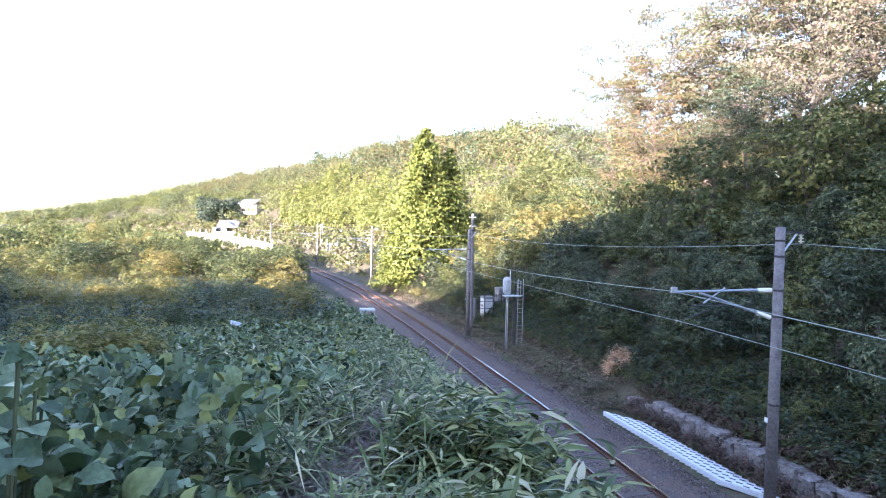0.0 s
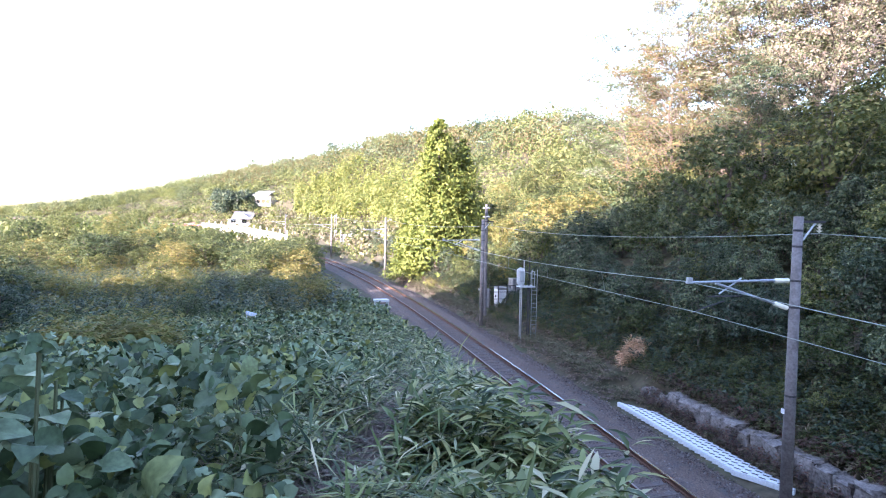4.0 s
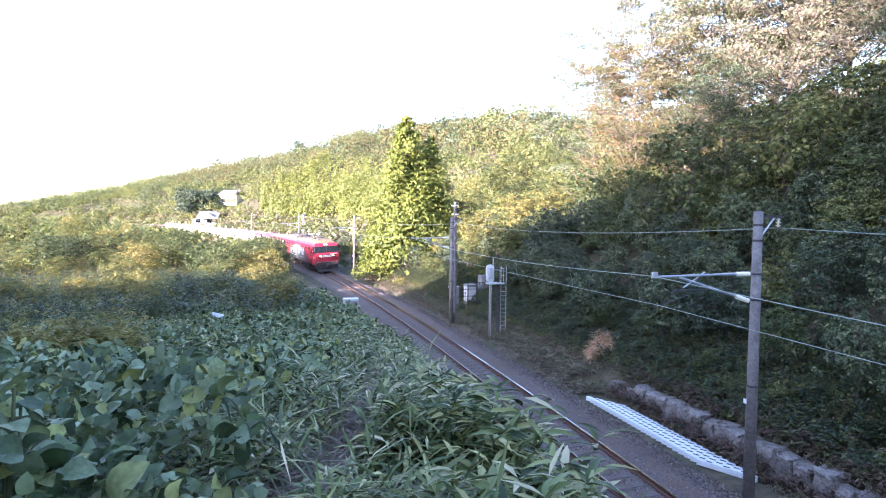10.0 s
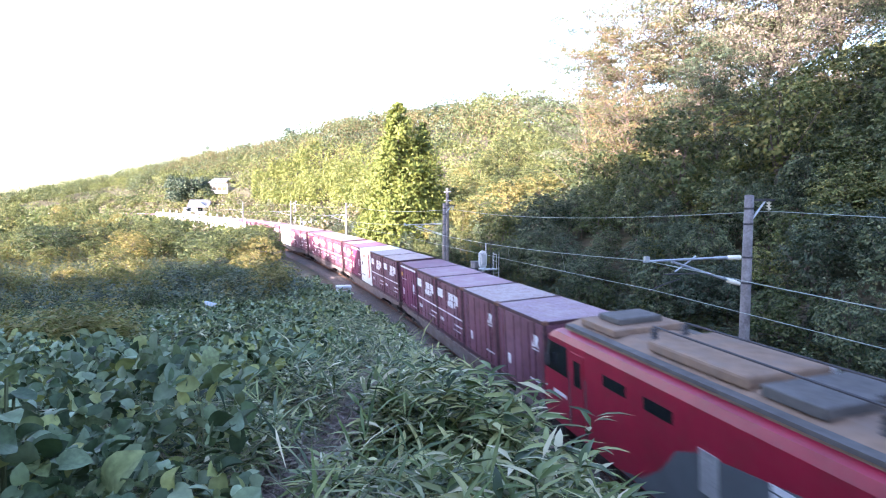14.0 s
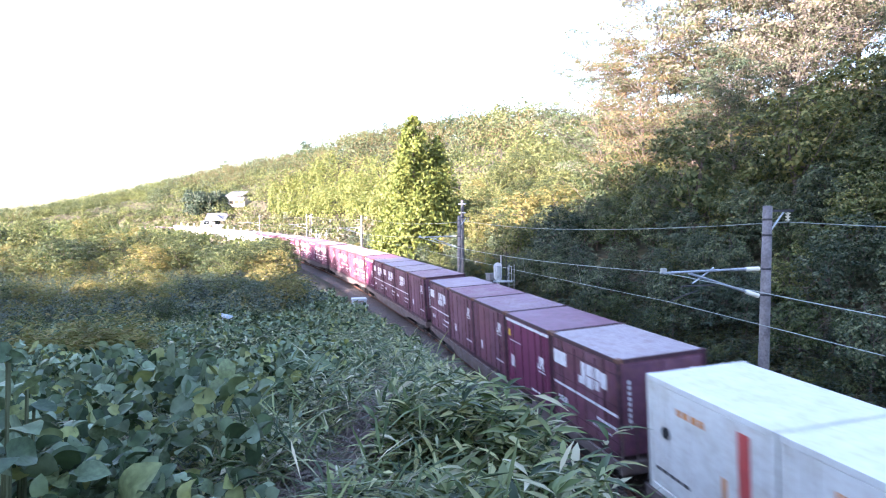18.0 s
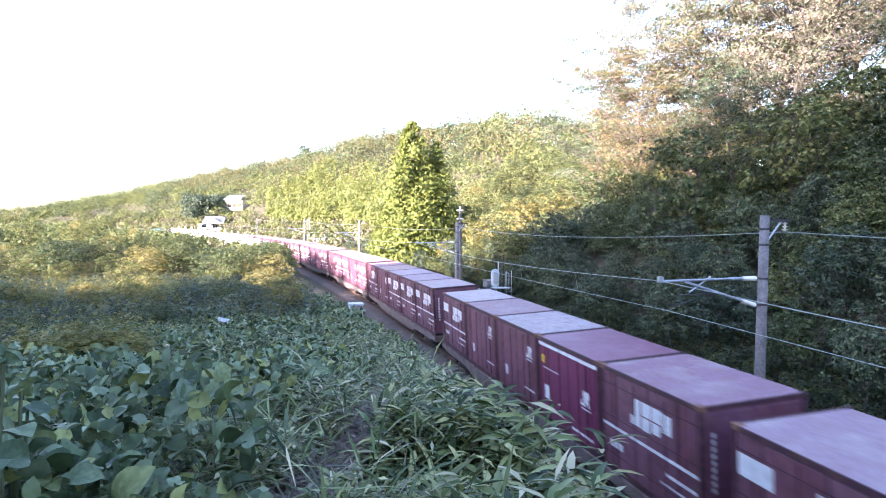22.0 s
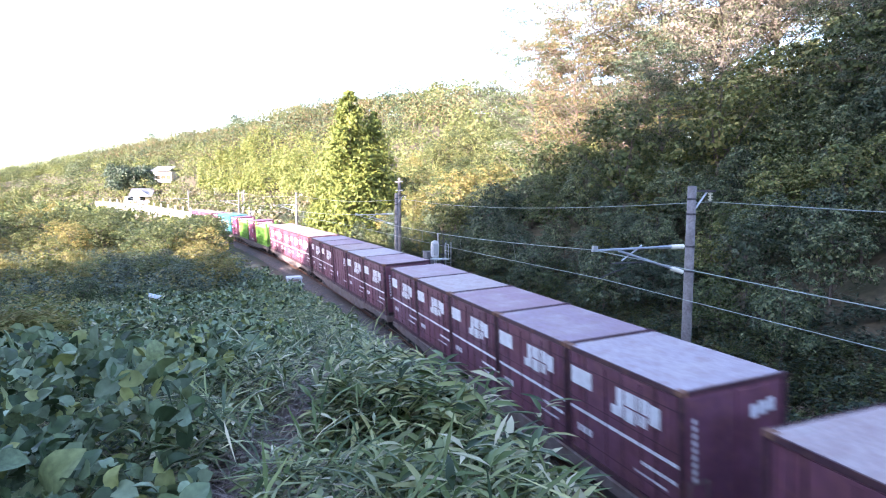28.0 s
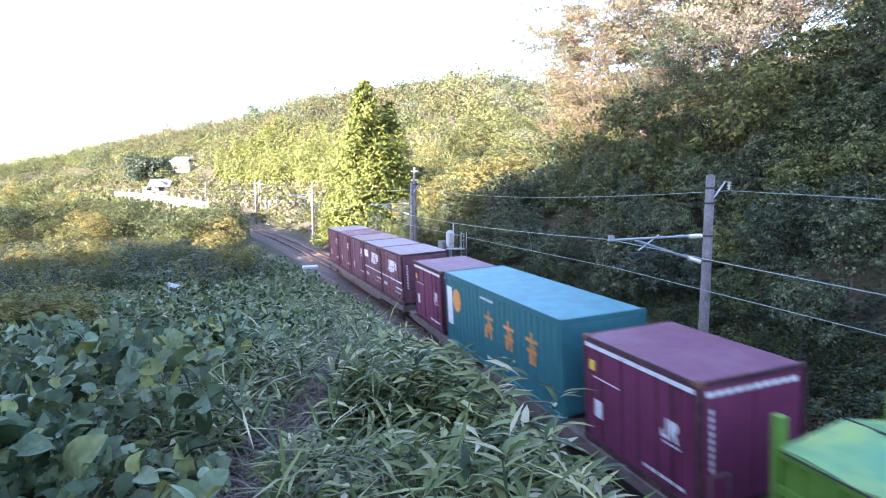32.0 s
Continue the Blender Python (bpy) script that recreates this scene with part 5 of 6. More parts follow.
# ---------------------------------------------------------------- plants
def unit(v):
    return v / np.maximum(np.linalg.norm(v, axis=-1, keepdims=True), 1e-9)


def leaf_arrays(centres, normals, length, width, r):
    """Pointed leaves, folded a little along the midrib: 4 corners and two triangles each, as one quad."""
    n = len(centres)
    t = unit(np.cross(normals, r.normal(size=(n, 3))))
    b = np.cross(normals, t)
    L = (length * r.uniform(0.7, 1.3, n))[:, None] / 2
    Wd = (width * r.uniform(0.7, 1.3, n))[:, None] / 2
    fold = normals * Wd * 0.35
    v = np.stack([centres - t * L, centres + b * Wd + fold, centres + t * L, centres - b * Wd + fold], 1).reshape(-1, 3)
    f = np.arange(4 * n).reshape(-1, 4)
    return v, f


def clump_leaves(c, out, rc, per, r, flat=0.65, rough=0.45):
    """Leaves over the upper and outer side of rounded clumps: places and normals."""
    k = len(c)
    d = unit(r.normal(size=(k, per, 3)) + out[:, None] * 0.7 + np.array([0, 0, 0.55]))
    p = c[:, None] + d * rc[:, None, None] * r.uniform(0.7, 1.12, (k, per, 1)) * np.array([1, 1, flat])
    nrm = unit(d * np.array([1, 1, 1.3]) + np.array([0, 0, 0.35]) + r.normal(size=(k, per, 3)) * rough)
    return p.reshape(-1, 3), nrm.reshape(-1, 3)


def crown_points(n_clumps, per, rx, rz, zc, r, shell=0.55, clump=0.24, flat=0.65):
    """A crown of rounded leaf clumps with dark gaps between them."""
    d = unit(r.normal(size=(n_clumps, 3)))
    d[:, 2] = np.where(d[:, 2] < -0.5, -d[:, 2], d[:, 2])
    lobes = 1 + 0.2 * np.sin(3 * np.arctan2(d[:, 1], d[:, 0]) + r.uniform(0, 6)) * np.cos(2.5 * d[:, 2] + r.uniform(0, 3))
    rad = (1 - (1 - shell) * r.uniform(0, 1, n_clumps) ** 2) * lobes
    c = d * rad[:, None] * np.array([rx, rx, rz])
    c[:, 2] += zc
    p, out = clump_leaves(c, d, clump * rx * r.uniform(0.55, 1.35, n_clumps), per, r, flat)
    return p, out, c


def trunk_mesh(name, height, r0, limbs, mat, r):
    """A tapered, slightly bent trunk with limbs that reach into the crown."""
    bm = bmesh.new()
    pts = [Vector((0, 0, -0.3))]
    for i in range(1, 5):
        pts.append(Vector((r.normal() * 0.1 * i, r.normal() * 0.1 * i, height * i / 4)))
    for i in range(4):
        rod(bm, pts[i], pts[i + 1], r0 * (1 - 0.2 * i), r0 * (0.8 - 0.2 * i) + 0.01, n=8)
    for c in limbs:
        z = r.uniform(0.35, 0.9) * height
        k = min(3, int(z / height * 4))
        a = pts[k].lerp(pts[k + 1], z / height * 4 - k)
        c = Vector(c)
        mid = a.lerp(c, 0.5) + Vector((0, 0, 0.1 * height * r.uniform(-0.2, 0.8)))
        rod(bm, a, mid, r0 * 0.38, r0 * 0.22, n=6)
        rod(bm, mid, c, r0 * 0.22, 0.012, n=5)
        for j in range(2):
            e = c + Vector((r.normal(), r.normal(), abs(r.normal()))) * 0.12 * height
            rod(bm, mid.lerp(c, 0.5), e, r0 * 0.12, 0.008, n=4)
    me = bpy.data.meshes.new(name)
    bm.to_mesh(me)
    bm.free()
    me.materials.append(mat)
    return me


def tree_kind(name, label, height, rx, n_clumps, per, leaf, mat, bark, seed, shell=0.6, clump=0.24, limbs=9, base=0.35, category="tree", group="", core=2.6):
    r = np.random.default_rng(seed)
    zc = height * (base + (1 - base) / 2)
    rz = height * (1 - base) / 2
    p, nrm, c = crown_points(n_clumps, per, rx, rz, zc, r, shell, clump)
    v, f = leaf_arrays(p, nrm, leaf, leaf * 0.66, r)
    k = int(n_clumps * core * 2)
    d = unit(r.normal(size=(k, 3)))
    q = d * (r.uniform(0.1, 1.0, k) ** 0.5 * 0.62)[:, None] * np.array([rx, rx, rz]) + np.array([0, 0, zc])
    v2, f2 = leaf_arrays(q, unit(d + r.normal(size=(k, 3)) * 0.5), leaf * 1.3, leaf * 0.95, r)
    v, f = np.concatenate([v, v2]), np.concatenate([f, f2 + len(v)])
    e = thing(name, label, category, group)
    part("trunk", trunk_mesh("trunk", height * 0.75, 0.012 * height + 0.04, c[r.permutation(len(c))[:limbs]], bark, r), bark, e)
    part("crown", quads_of("crown", v, f, mat), mat, e)
    return e


def conifer_kind(name, label, height, rx, seed, mat, leaf=0.7):
    r = np.random.default_rng(seed)
    P, N = [], []
    levels = 26
    for i in range(levels):
        z = height * (0.1 + 0.9 * i / levels)
        rad = rx * (1 - i / levels) ** 0.75 * r.uniform(0.8, 1.1) + 0.15
        for k in range(max(4, int(11 * (1 - i / levels)) + 3)):
            a = r.uniform(0, 2 * math.pi)
            m = 44
            t = r.uniform(0.25, 1, m)
            q = np.c_[np.cos(a) * rad * t, np.sin(a) * rad * t, z + 0.25 * rad * (1 - t) - 0.15 * rad * t ** 2 + 0 * t] + r.normal(size=(m, 3)) * 0.16 * max(rad, 0.6) * np.array([1, 1, 0.8])
            P.append(q)
            N.append(unit(np.c_[np.full(m, np.cos(a)), np.full(m, np.sin(a)), np.full(m, 0.9)] + r.normal(size=(m, 3)) * 0.6))
    P, N = np.concatenate(P), np.concatenate(N)
    v, f = leaf_arrays(P, N, leaf, leaf * 0.5, r)
    e = thing(name, label, "tree")
    part("trunk", rods(((0, 0, -0.5), (0, 0, height * 0.95), 0.28, 0.03), n=10), M_bark, e)
    part("crown", quads_of("crown", v, f, mat), mat, e)
    return e


def tall_kind(label, height, rx, limbs, pads, per, leaf, mat, bark, seed, low=0.3, flat=0.4, pad=0.13):
    """A tall open tree: limbs that fan out and carry flat pads of small leaves, with sky between them."""
    r = np.random.default_rng(seed)
    bm = bmesh.new()
    r0 = 0.01 * height + 0.02
    pts = [Vector((0, 0, -0.4))] + [Vector((r.normal() * 0.05 * height * i / 4, r.normal() * 0.05 * height * i / 4, height * 0.82 * i / 4)) for i in range(1, 5)]
    for i in range(4):
        rod(bm, pts[i], pts[i + 1], r0 * (1 - 0.21 * i), r0 * (0.79 - 0.21 * i), n=8)
    C = []
    for k in range(limbs):
        f = low + (0.98 - low) * (k + 0.5) / limbs
        j = min(3, int(f * 4))
        a = pts[j].lerp(pts[j + 1], f * 4 - j)
        az = 2.4 * k + r.uniform(-0.5, 0.5)
        u = (f - low) / (1 - low)
        reach = rx * (0.55 + 0.45 * math.sin(math.pi * min(1, 0.25 + 0.75 * u))) * r.uniform(0.7, 1.15)
        tip = a + Vector((math.cos(az) * reach, math.sin(az) * reach, height * (0.1 + 0.12 * r.uniform())))
        mid = a.lerp(tip, 0.5) + Vector((0, 0, height * 0.03))
        rod(bm, a, mid, r0 * (0.36 - 0.2 * u), r0 * 0.14, n=6)
        rod(bm, mid, tip, r0 * 0.14, 0.01, n=5)
        for q in range(pads):
            g = r.uniform(0.35, 1.05)
            b = mid.lerp(tip, (g - 0.5) * 2) if g > 0.5 else a.lerp(mid, g * 2)
            e = b + Vector((r.normal(), r.normal(), 0.55 * abs(r.normal()))) * 0.17 * reach
            rod(bm, b, e, r0 * 0.1, 0.008, n=4)
            rod(bm, e, e + Vector((r.normal(), r.normal(), r.normal() + 0.6)) * 0.09 * reach, 0.012, 0.006, n=3)
            C.append(e)
    c = np.array([tuple(v) for v in C])
    out = unit(c - np.array([0, 0, height * 0.5]))
    p, nrm = clump_leaves(c, out, pad * rx * r.uniform(0.6, 1.4, len(c)), per, r, flat, 0.6)
    v, f = leaf_arrays(p, nrm, leaf, leaf * 0.55, r)
    e = thing("tall_tree", label, "tree", OAK)
    part("trunk", bm, bark, e)
    part("crown", quads_of("crown", v, f, mat), mat, e)
    return e


OAK = "trees on the hillside"
SHRUB = "shrubs on the verge"
TREES = {
    "dark1": tree_kind("evergreen_tree", "dense dark evergreen broadleaf tree on the slope", 8.0, 2.7, 88, 30, 0.27, M_leaf_dark, M_bark, 11, group=OAK, base=0.05),
    "dark2": tree_kind("evergreen_tree", "dark evergreen broadleaf tree with uneven crown", 8.0, 3.0, 110, 26, 0.25, M_leaf_dark, M_bark, 12, group=OAK, base=0.08, clump=0.19),
    "mid1": tree_kind("broadleaf_tree", "green broadleaf tree with sunlit crown on the hillside", 8.0, 2.8, 88, 30, 0.27, M_leaf, M_bark, 13, group=OAK, base=0.08),
    "mid2": tree_kind("broadleaf_tree", "loose green broadleaf tree on the hillside", 8.0, 3.1, 105, 26, 0.25, M_leaf, M_bark, 14, group=OAK, base=0.1, clump=0.18),
    "yel1": tree_kind("autumn_tree", "yellow-green broadleaf tree turning in autumn", 8.0, 2.8, 88, 30, 0.26, M_leaf_yellow, M_bark, 15, group=OAK, base=0.08),
    "yel2": tree_kind("autumn_tree", "yellowish broadleaf tree with open crown", 8.0, 2.9, 105, 26, 0.24, M_leaf_yellow, M_pale_bark, 16, group=OAK, base=0.1, clump=0.17, core=1.6),
    "tall1": tall_kind("tall thin-leaved autumn tree with pale bare limbs", 16.0, 5.0, 30, 16, 40, 0.15, M_leaf_brown, M_twig, 17, 0.2),
    "tall2": tall_kind("tall broadleaf tree with airy yellow-green crown", 17.0, 5.4, 30, 17, 52, 0.16, M_leaf_pale, M_pale_bark, 18, 0.25),
    "tall3": tall_kind("tall dark broadleaf tree with layered crown", 16.0, 5.4, 30, 16, 52, 0.18, M_leaf_dark, M_bark, 19, 0.2, 0.35, 0.15),
    "shrub1": tree_kind("shrub", "dense dark green shrub on the verge", 3.0, 1.5, 60, 28, 0.15, M_leaf_dark, M_bark, 20, base=0.02, category="shrub", group=SHRUB),
    "shrub2": tree_kind("shrub", "rounded green shrub at the foot of the slope", 3.0, 1.6, 60, 28, 0.15, M_leaf, M_bark, 21, base=0.02, category="shrub", group=SHRUB),
    "shrub3": tree_kind("shrub", "yellow-brown autumn shrub in rough ground", 3.0, 1.7, 60, 28, 0.15, M_leaf_yellow, M_bark, 22, base=0.02, category="shrub", group=SHRUB),
    "shrub4": tree_kind("shrub", "brownish leafy shrub in rough ground", 3.0, 1.7, 60, 28, 0.15, M_leaf_brown, M_bark, 23, base=0.05, category="shrub", group=SHRUB),
}
CEDAR = conifer_kind("cedar_tree", "tall yellow-green conical cedar beside the line", 16.0, 5.0, 31, M_cedar, 0.46)
placed = set()


def put(proto, x, y, scale, turn=None, sink=0.15, wide=1.0, z=None):
    m = Matrix.Translation((x, y, (gz(x, y) if z is None else z) - sink)) @ Matrix.Rotation(rng.uniform(0, 6.28) if turn is None else turn, 4, "Z") @ Matrix.Diagonal((scale * wide, scale * wide, scale, 1))
    if proto.name not in placed:
        placed.add(proto.name)
        proto.matrix_basis = m
        return proto
    return copy_thing(proto, m)


# woods on the far side of the line, thickest at the foot
spots = []
r = np.random.default_rng(5)


def room(x, y, d, near=spots):
    for a, b, c in near:
        if (a - x) ** 2 + (b - y) ** 2 < (0.5 * (d + c)) ** 2:
            return False
    near.append((x, y, d))
    return True


def scatter(n, s0, s1, l0, l1, gap, pick, size, wide=1.0):
    for _ in range(n):
        s, l = r.uniform(s0, s1), r.uniform(l0, l1)
        p = on_track(s, l, 0, False)
        if room(p.x, p.y, gap):
            put(TREES[pick[r.integers(len(pick))]], p.x, p.y, r.uniform(*size), wide=wide * r.uniform(0.9, 1.15))


put(CEDAR, -3.2, 66.0, 1.03, wide=0.92)
put(CEDAR, -0.8, 67.5, 0.78, wide=1.15)
put(CEDAR, -6.2, 68.0, 0.5, wide=1.2)
# tall trees that stand against the sky
for key, x, y, k in (("tall1", 14.2, 46, 0.95), ("tall2", 17.5, 50, 1.08), ("tall2", 20.5, 47, 1.2), ("tall2", 23.5, 44, 1.12), ("tall2", 25.5, 47, 1.2), ("tall2", 28.5, 43, 1.1), ("tall3", 17.0, 36.5, 0.62), ("tall3", 20.5, 35.5, 0.66), ("tall3", 23.6, 29.3, 0.95), ("tall3", 22.5, 24.5, 0.9), ("tall3", 27, 28, 1.1),
                     ("tall2", 14.0, 54, 0.9), ("tall1", 17.5, 43.5, 0.85), ("tall2", 22, 40, 0.95), ("tall3", 30, 34, 1.15), ("tall2", 31, 40, 1.1), ("tall3", 31, 24, 1.1), ("tall3", 22.5, 21.5, 0.85)):
    if room(x, y, 2.0):
        put(TREES[key], x, y, k)
scatter(900, -20, 30, 6.4, 9.5, 1.5, ["dark1", "dark2", "shrub1", "mid1", "shrub2"], (0.48, 0.66))
scatter(900, 30, 78, 5.8, 10.5, 1.7, ["dark1", "mid1", "shrub2", "dark2", "yel1"], (0.5, 0.72))
scatter(1800, -12, 34, 8.6, 21, 1.8, ["dark1", "dark2", "dark1", "mid1", "mid2"], (0.66, 0.9))
scatter(1600, 34, 86, 10.5, 26, 2.1, ["mid1", "yel2", "yel1", "mid2", "yel2", "yel1"], (0.7, 1.0))
scatter(500, 0, 40, 21, 36, 2.6, ["mid1", "dark2", "yel2", "mid2", "dark1"], (0.75, 1.0))
scatter(300, 40, 86, 26, 40, 3.0, ["mid1", "yel1", "mid2", "yel2", "mid2"], (0.8, 1.1))
for i in range(24):
    p = on_track(1 + 2.4 * (i % 6) + 0.8 * r.uniform(), 8.8 + 2.2 * (i // 6) + 0.8 * r.uniform(), 0, False)
    put(TREES[("dark1", "dark2", "mid1")[i % 3]], p.x, p.y, r.uniform(0.5, 0.7))
for key, x, y, k in (("yel1", 12.8, 44.6, 0.85), ("yel2", 15.4, 44.8, 0.9), ("mid1", 14.2, 43.2, 0.8), ("yel2", 17.2, 45.5, 0.9), ("mid2", 12.0, 47.5, 0.85), ("dark2", 21.0, 26.5, 0.85), ("dark1", 23.2, 25.2, 0.9), ("dark1", 24.6, 29.5, 0.95), ("dark2", 22.6, 31.5, 0.95), ("mid1", 20.5, 34.0, 0.9)):
    put(TREES[key], x, y, k)
# shrubs between the ballast and the trees
scatter(500, 24, 110, 4.0, 6.4, 0.95, ["shrub1", "shrub2", "shrub3"], (0.35, 0.6))
scatter(260, -12, 22, 5.3, 7.2, 0.95, ["shrub1", "shrub2", "shrub1"], (0.3, 0.52))


# thickets in the hollow on the camera's side
def thicket(n, x0, x1, y0, y1, gap, pick, size, keep=lambda x, y: True):
    for _ in range(n):
        x, y = r.uniform(x0, x1), r.uniform(y0, y1)
        s, l = track_coords([x], [y])
        if l[0] < -4.2 and keep(x, y) and room(x, y, gap):
            put(TREES[pick[r.integers(len(pick))]], x, y, r.uniform(*size), sink=0.3)


TOP_AZ = [-60, -40, -35.5, -32, -28, -25, -23.6, -21.6, -19, -17, -15.4, -14.2, -13.0]
TOP_EL = [-1.5, -1.6, -1.9, -0.9, -0.3, -0.6, -1.1, -2.0, -1.9, -1.7, -1.3, -1.6, -3.6]
TALL = {"yel1": 8.3, "yel2": 8.2, "mid1": 8.3, "mid2": 8.2, "dark1": 8.3, "dark2": 8.2, "shrub1": 3.1, "shrub2": 3.1, "shrub3": 3.1, "shrub4": 3.1}


def hedge(n, az0, az1, d0, d1, below, pick, gap, wide):
    """Bushes of the hollow whose tops make one uneven line."""
    for _ in range(n):
        az, d = r.uniform(az0, az1), r.uniform(d0, d1)
        x, y = d * math.sin(radians(az)), d * math.cos(radians(az))
        s, l = track_coords([x], [y])
        if l[0] > -4.4 or not room(x, y, gap):
            continue
        key = pick[r.integers(len(pick))]
        top = EYE[2] + d * math.tan(radians(float(np.interp(az, TOP_AZ, TOP_EL)) - r.uniform(*below)))
        h = top - gz(x, y) + 0.3
        if h > 0.8:
            k = h / TALL[key]
            put(TREES[key], x, y, k, sink=0.3, wide=max(0.8, min(1.5, wide / k)))


hedge(160, -36, -25.2, 98, 122, (-1.9, -0.7), ["yel1", "yel2", "yel1", "mid2"], 3.4, 0.8)
hedge(420, -46, -19.5, 72, 90, (0.0, 1.2), ["yel1", "yel2", "yel1", "mid2"], 2.7, 0.95)
hedge(300, -20.5, -14.2, 58, 90, (0.0, 0.4), ["mid1", "yel1", "yel2", "mid2"], 1.7, 0.75)
hedge(260, -46, -22.5, 44, 58, (1.0, 3.2), ["yel2", "yel1", "yel1", "mid2", "mid1"], 2.3, 0.8)
hedge(120, -22.5, -18.6, 42, 52, (0.2, 1.8), ["dark1", "mid1", "dark2"], 1.9, 0.72)
hedge(160, -18.6, -12.6, 38, 54, (1.0, 3.2), ["dark1", "shrub1", "yel2", "dark2", "mid1"], 1.8, 0.66)
hedge(220, -44, -22, 34, 42, (3.4, 4.8), ["shrub1", "shrub2", "shrub1", "shrub3"], 2.0, 0.9)
put(TREES["yel1"], -17.4, 38.0, 0.42)
put(TREES["yel2"], -18.4, 39.0, 0.36)
thicket(200, -80, -24, 66, 112, 2.8, ["yel1", "mid2", "yel2"], (0.55, 0.72), lambda x, y: x < -0.36 * y)
thicket(60, -18, -11, 17, 28, 1.5, ["shrub1"], (0.5, 0.75), lambda x, y: x < -0.6 * y)
put(TREES["dark1"], -19.0, 24.5, 0.6)
put(TREES["dark2"], -21.0, 27.5, 0.56)


# ---------------------------------------------------------------- far woods, as masses of leaf clumps
def far_woods(name, label, centres, rx, rz, per, leaf, mat, seed, category="woods"):
    q = np.random.default_rng(seed)
    n = len(centres)
    centres = centres + np.c_[np.zeros((n, 2)), q.uniform(-1.4, 2.4, n)]
    d = unit(q.normal(size=(n, per, 3)))
    d[..., 2] = np.abs(d[..., 2]) * 1.1 - 0.25
    size = q.uniform(0.6, 1.35, (n, 1, 1)) ** 1.3
    lobes = 1 + 0.25 * np.sin(3 * np.arctan2(d[..., 1:2], d[..., 0:1]) + q.uniform(0, 6, (n, 1, 1))) * np.sin(4 * d[..., 2:3] + q.uniform(0, 6, (n, 1, 1)))
    size = size * lobes
    p = centres[:, None] + d * q.uniform(0.62, 1.05, (n, per, 1)) * np.array([rx, rx, rz]) * size
    v, f = leaf_arrays(p.reshape(-1, 3), unit(d.reshape(-1, 3) + q.normal(size=(n * per, 3)) * 0.45 + np.array([0, 0, 0.3])), leaf, leaf * 0.7, q)
    ob = new(name, quads_of(name, v, f, mat))
    return tagged(ob, label, category, kind="stuff")


def hill_points(n, cond, seed, x0=-330, x1=75, y0=45, y1=520, gap=0):
    q = np.random.default_rng(seed)
    x, y = q.uniform(x0, x1, n), q.uniform(y0, y1, n)
    s, l = track_coords(x, y)
    dist, hv = along(RIDGE, x, y)
    az, far = np.degrees(np.arctan2(x, y)), np.hypot(x, y)
    # the houses, and the side road, stand in clearings
    clear = ((az > -20.8) & (az < -16.9) & (far > 120) & (far < 206)) | ((az > -13) & (az < -4.6) & (far < 122))
    ok = cond(x, y, s, l, dist, hv) & ~clear
    x, y = x[ok], y[ok]
    return np.c_[x, y, ground_z(x, y)]


def camera_side(x, y):
    """True on the slope that faces the line, and a little over the crest."""
    r0 = np.hypot(RIDGE[:, 0], RIDGE[:, 1])
    a0 = np.arctan2(RIDGE[:, 0], RIDGE[:, 1])
    o = np.argsort(a0)
    return np.hypot(x, y) < np.interp(np.arctan2(x, y), a0[o], r0[o]) + 14


tone = lambda x, y: 0.7 * wavy(x, y, 24.0, 3.0) + 0.5 * wavy(x, y, 8.0, 6.0)
slope = lambda x, y, s, l, d, hv: (l > 9) & (d < hv[:, 1] * 0.98) & camera_side(x, y) & ((s > 82) | (l > 38))
bamboo_zone = lambda x, y, l: (l < 85) & (y > 112) & (y < 178 + 10 * np.sin(x * 0.12)) & (x < -6 + (y - 118) * 0.02) & (x > -0.3 * y - 4 * np.sin(y * 0.1))
hp = lambda n, c, seed: hill_points(n, c, seed) + np.array([0, 0, 2.2])
far_woods("hill_woods", "dark green woods on the distant hillside", hp(15000, lambda x, y, s, l, d, hv: slope(x, y, s, l, d, hv) & ~bamboo_zone(x, y, l) & (tone(x, y) > 0.25), 41), 3.8, 3.6, 130, 0.52, M_leaf, 51)
far_woods("hill_woods", "yellowish autumn woods on the distant hillside", hp(15000, lambda x, y, s, l, d, hv: slope(x, y, s, l, d, hv) & ~bamboo_zone(x, y, l) & (tone(x, y) <= 0.25) & (tone(x, y) > -0.25) & ((d > hv[:, 1] * 0.42) | (y < 130)), 42), 3.8, 3.4, 130, 0.52, M_leaf_yellow, 52)
far_woods("hill_woods", "brown autumn woods on the distant hillside", hp(15000, lambda x, y, s, l, d, hv: slope(x, y, s, l, d, hv) & ~bamboo_zone(x, y, l) & (tone(x, y) <= np.where((d < hv[:, 1] * 0.42) & (y > 130), 0.2, -0.25)), 43), 3.8, 3.2, 130, 0.52, M_leaf_brown, 53)
far_woods("hill_woods", "dark evergreen clumps along the distant ridge", hp(7000, lambda x, y, s, l, d, hv: slope(x, y, s, l, d, hv) & ~bamboo_zone(x, y, l) & (wavy(x, y, 17.0, 8.0) > np.where((d < hv[:, 1] * 0.42) & (y > 130), -0.05, 0.25)), 46), 3.4, 5.2, 130, 0.5, M_leaf_dark, 59)
far_woods("bamboo_grove", "bright yellow-green bamboo grove on the slope", hp(34000, lambda x, y, s, l, d, hv: slope(x, y, s, l, d, hv) & bamboo_zone(x, y, l), 44), 1.9, 4.6, 150, 0.5, M_bamboo, 54, "bamboo grove")
left_pts = hill_points(3000, lambda x, y, s, l, d, hv: l < -12, 45, -230, -20, 85, 360) + np.array([0, 0, 1.2])
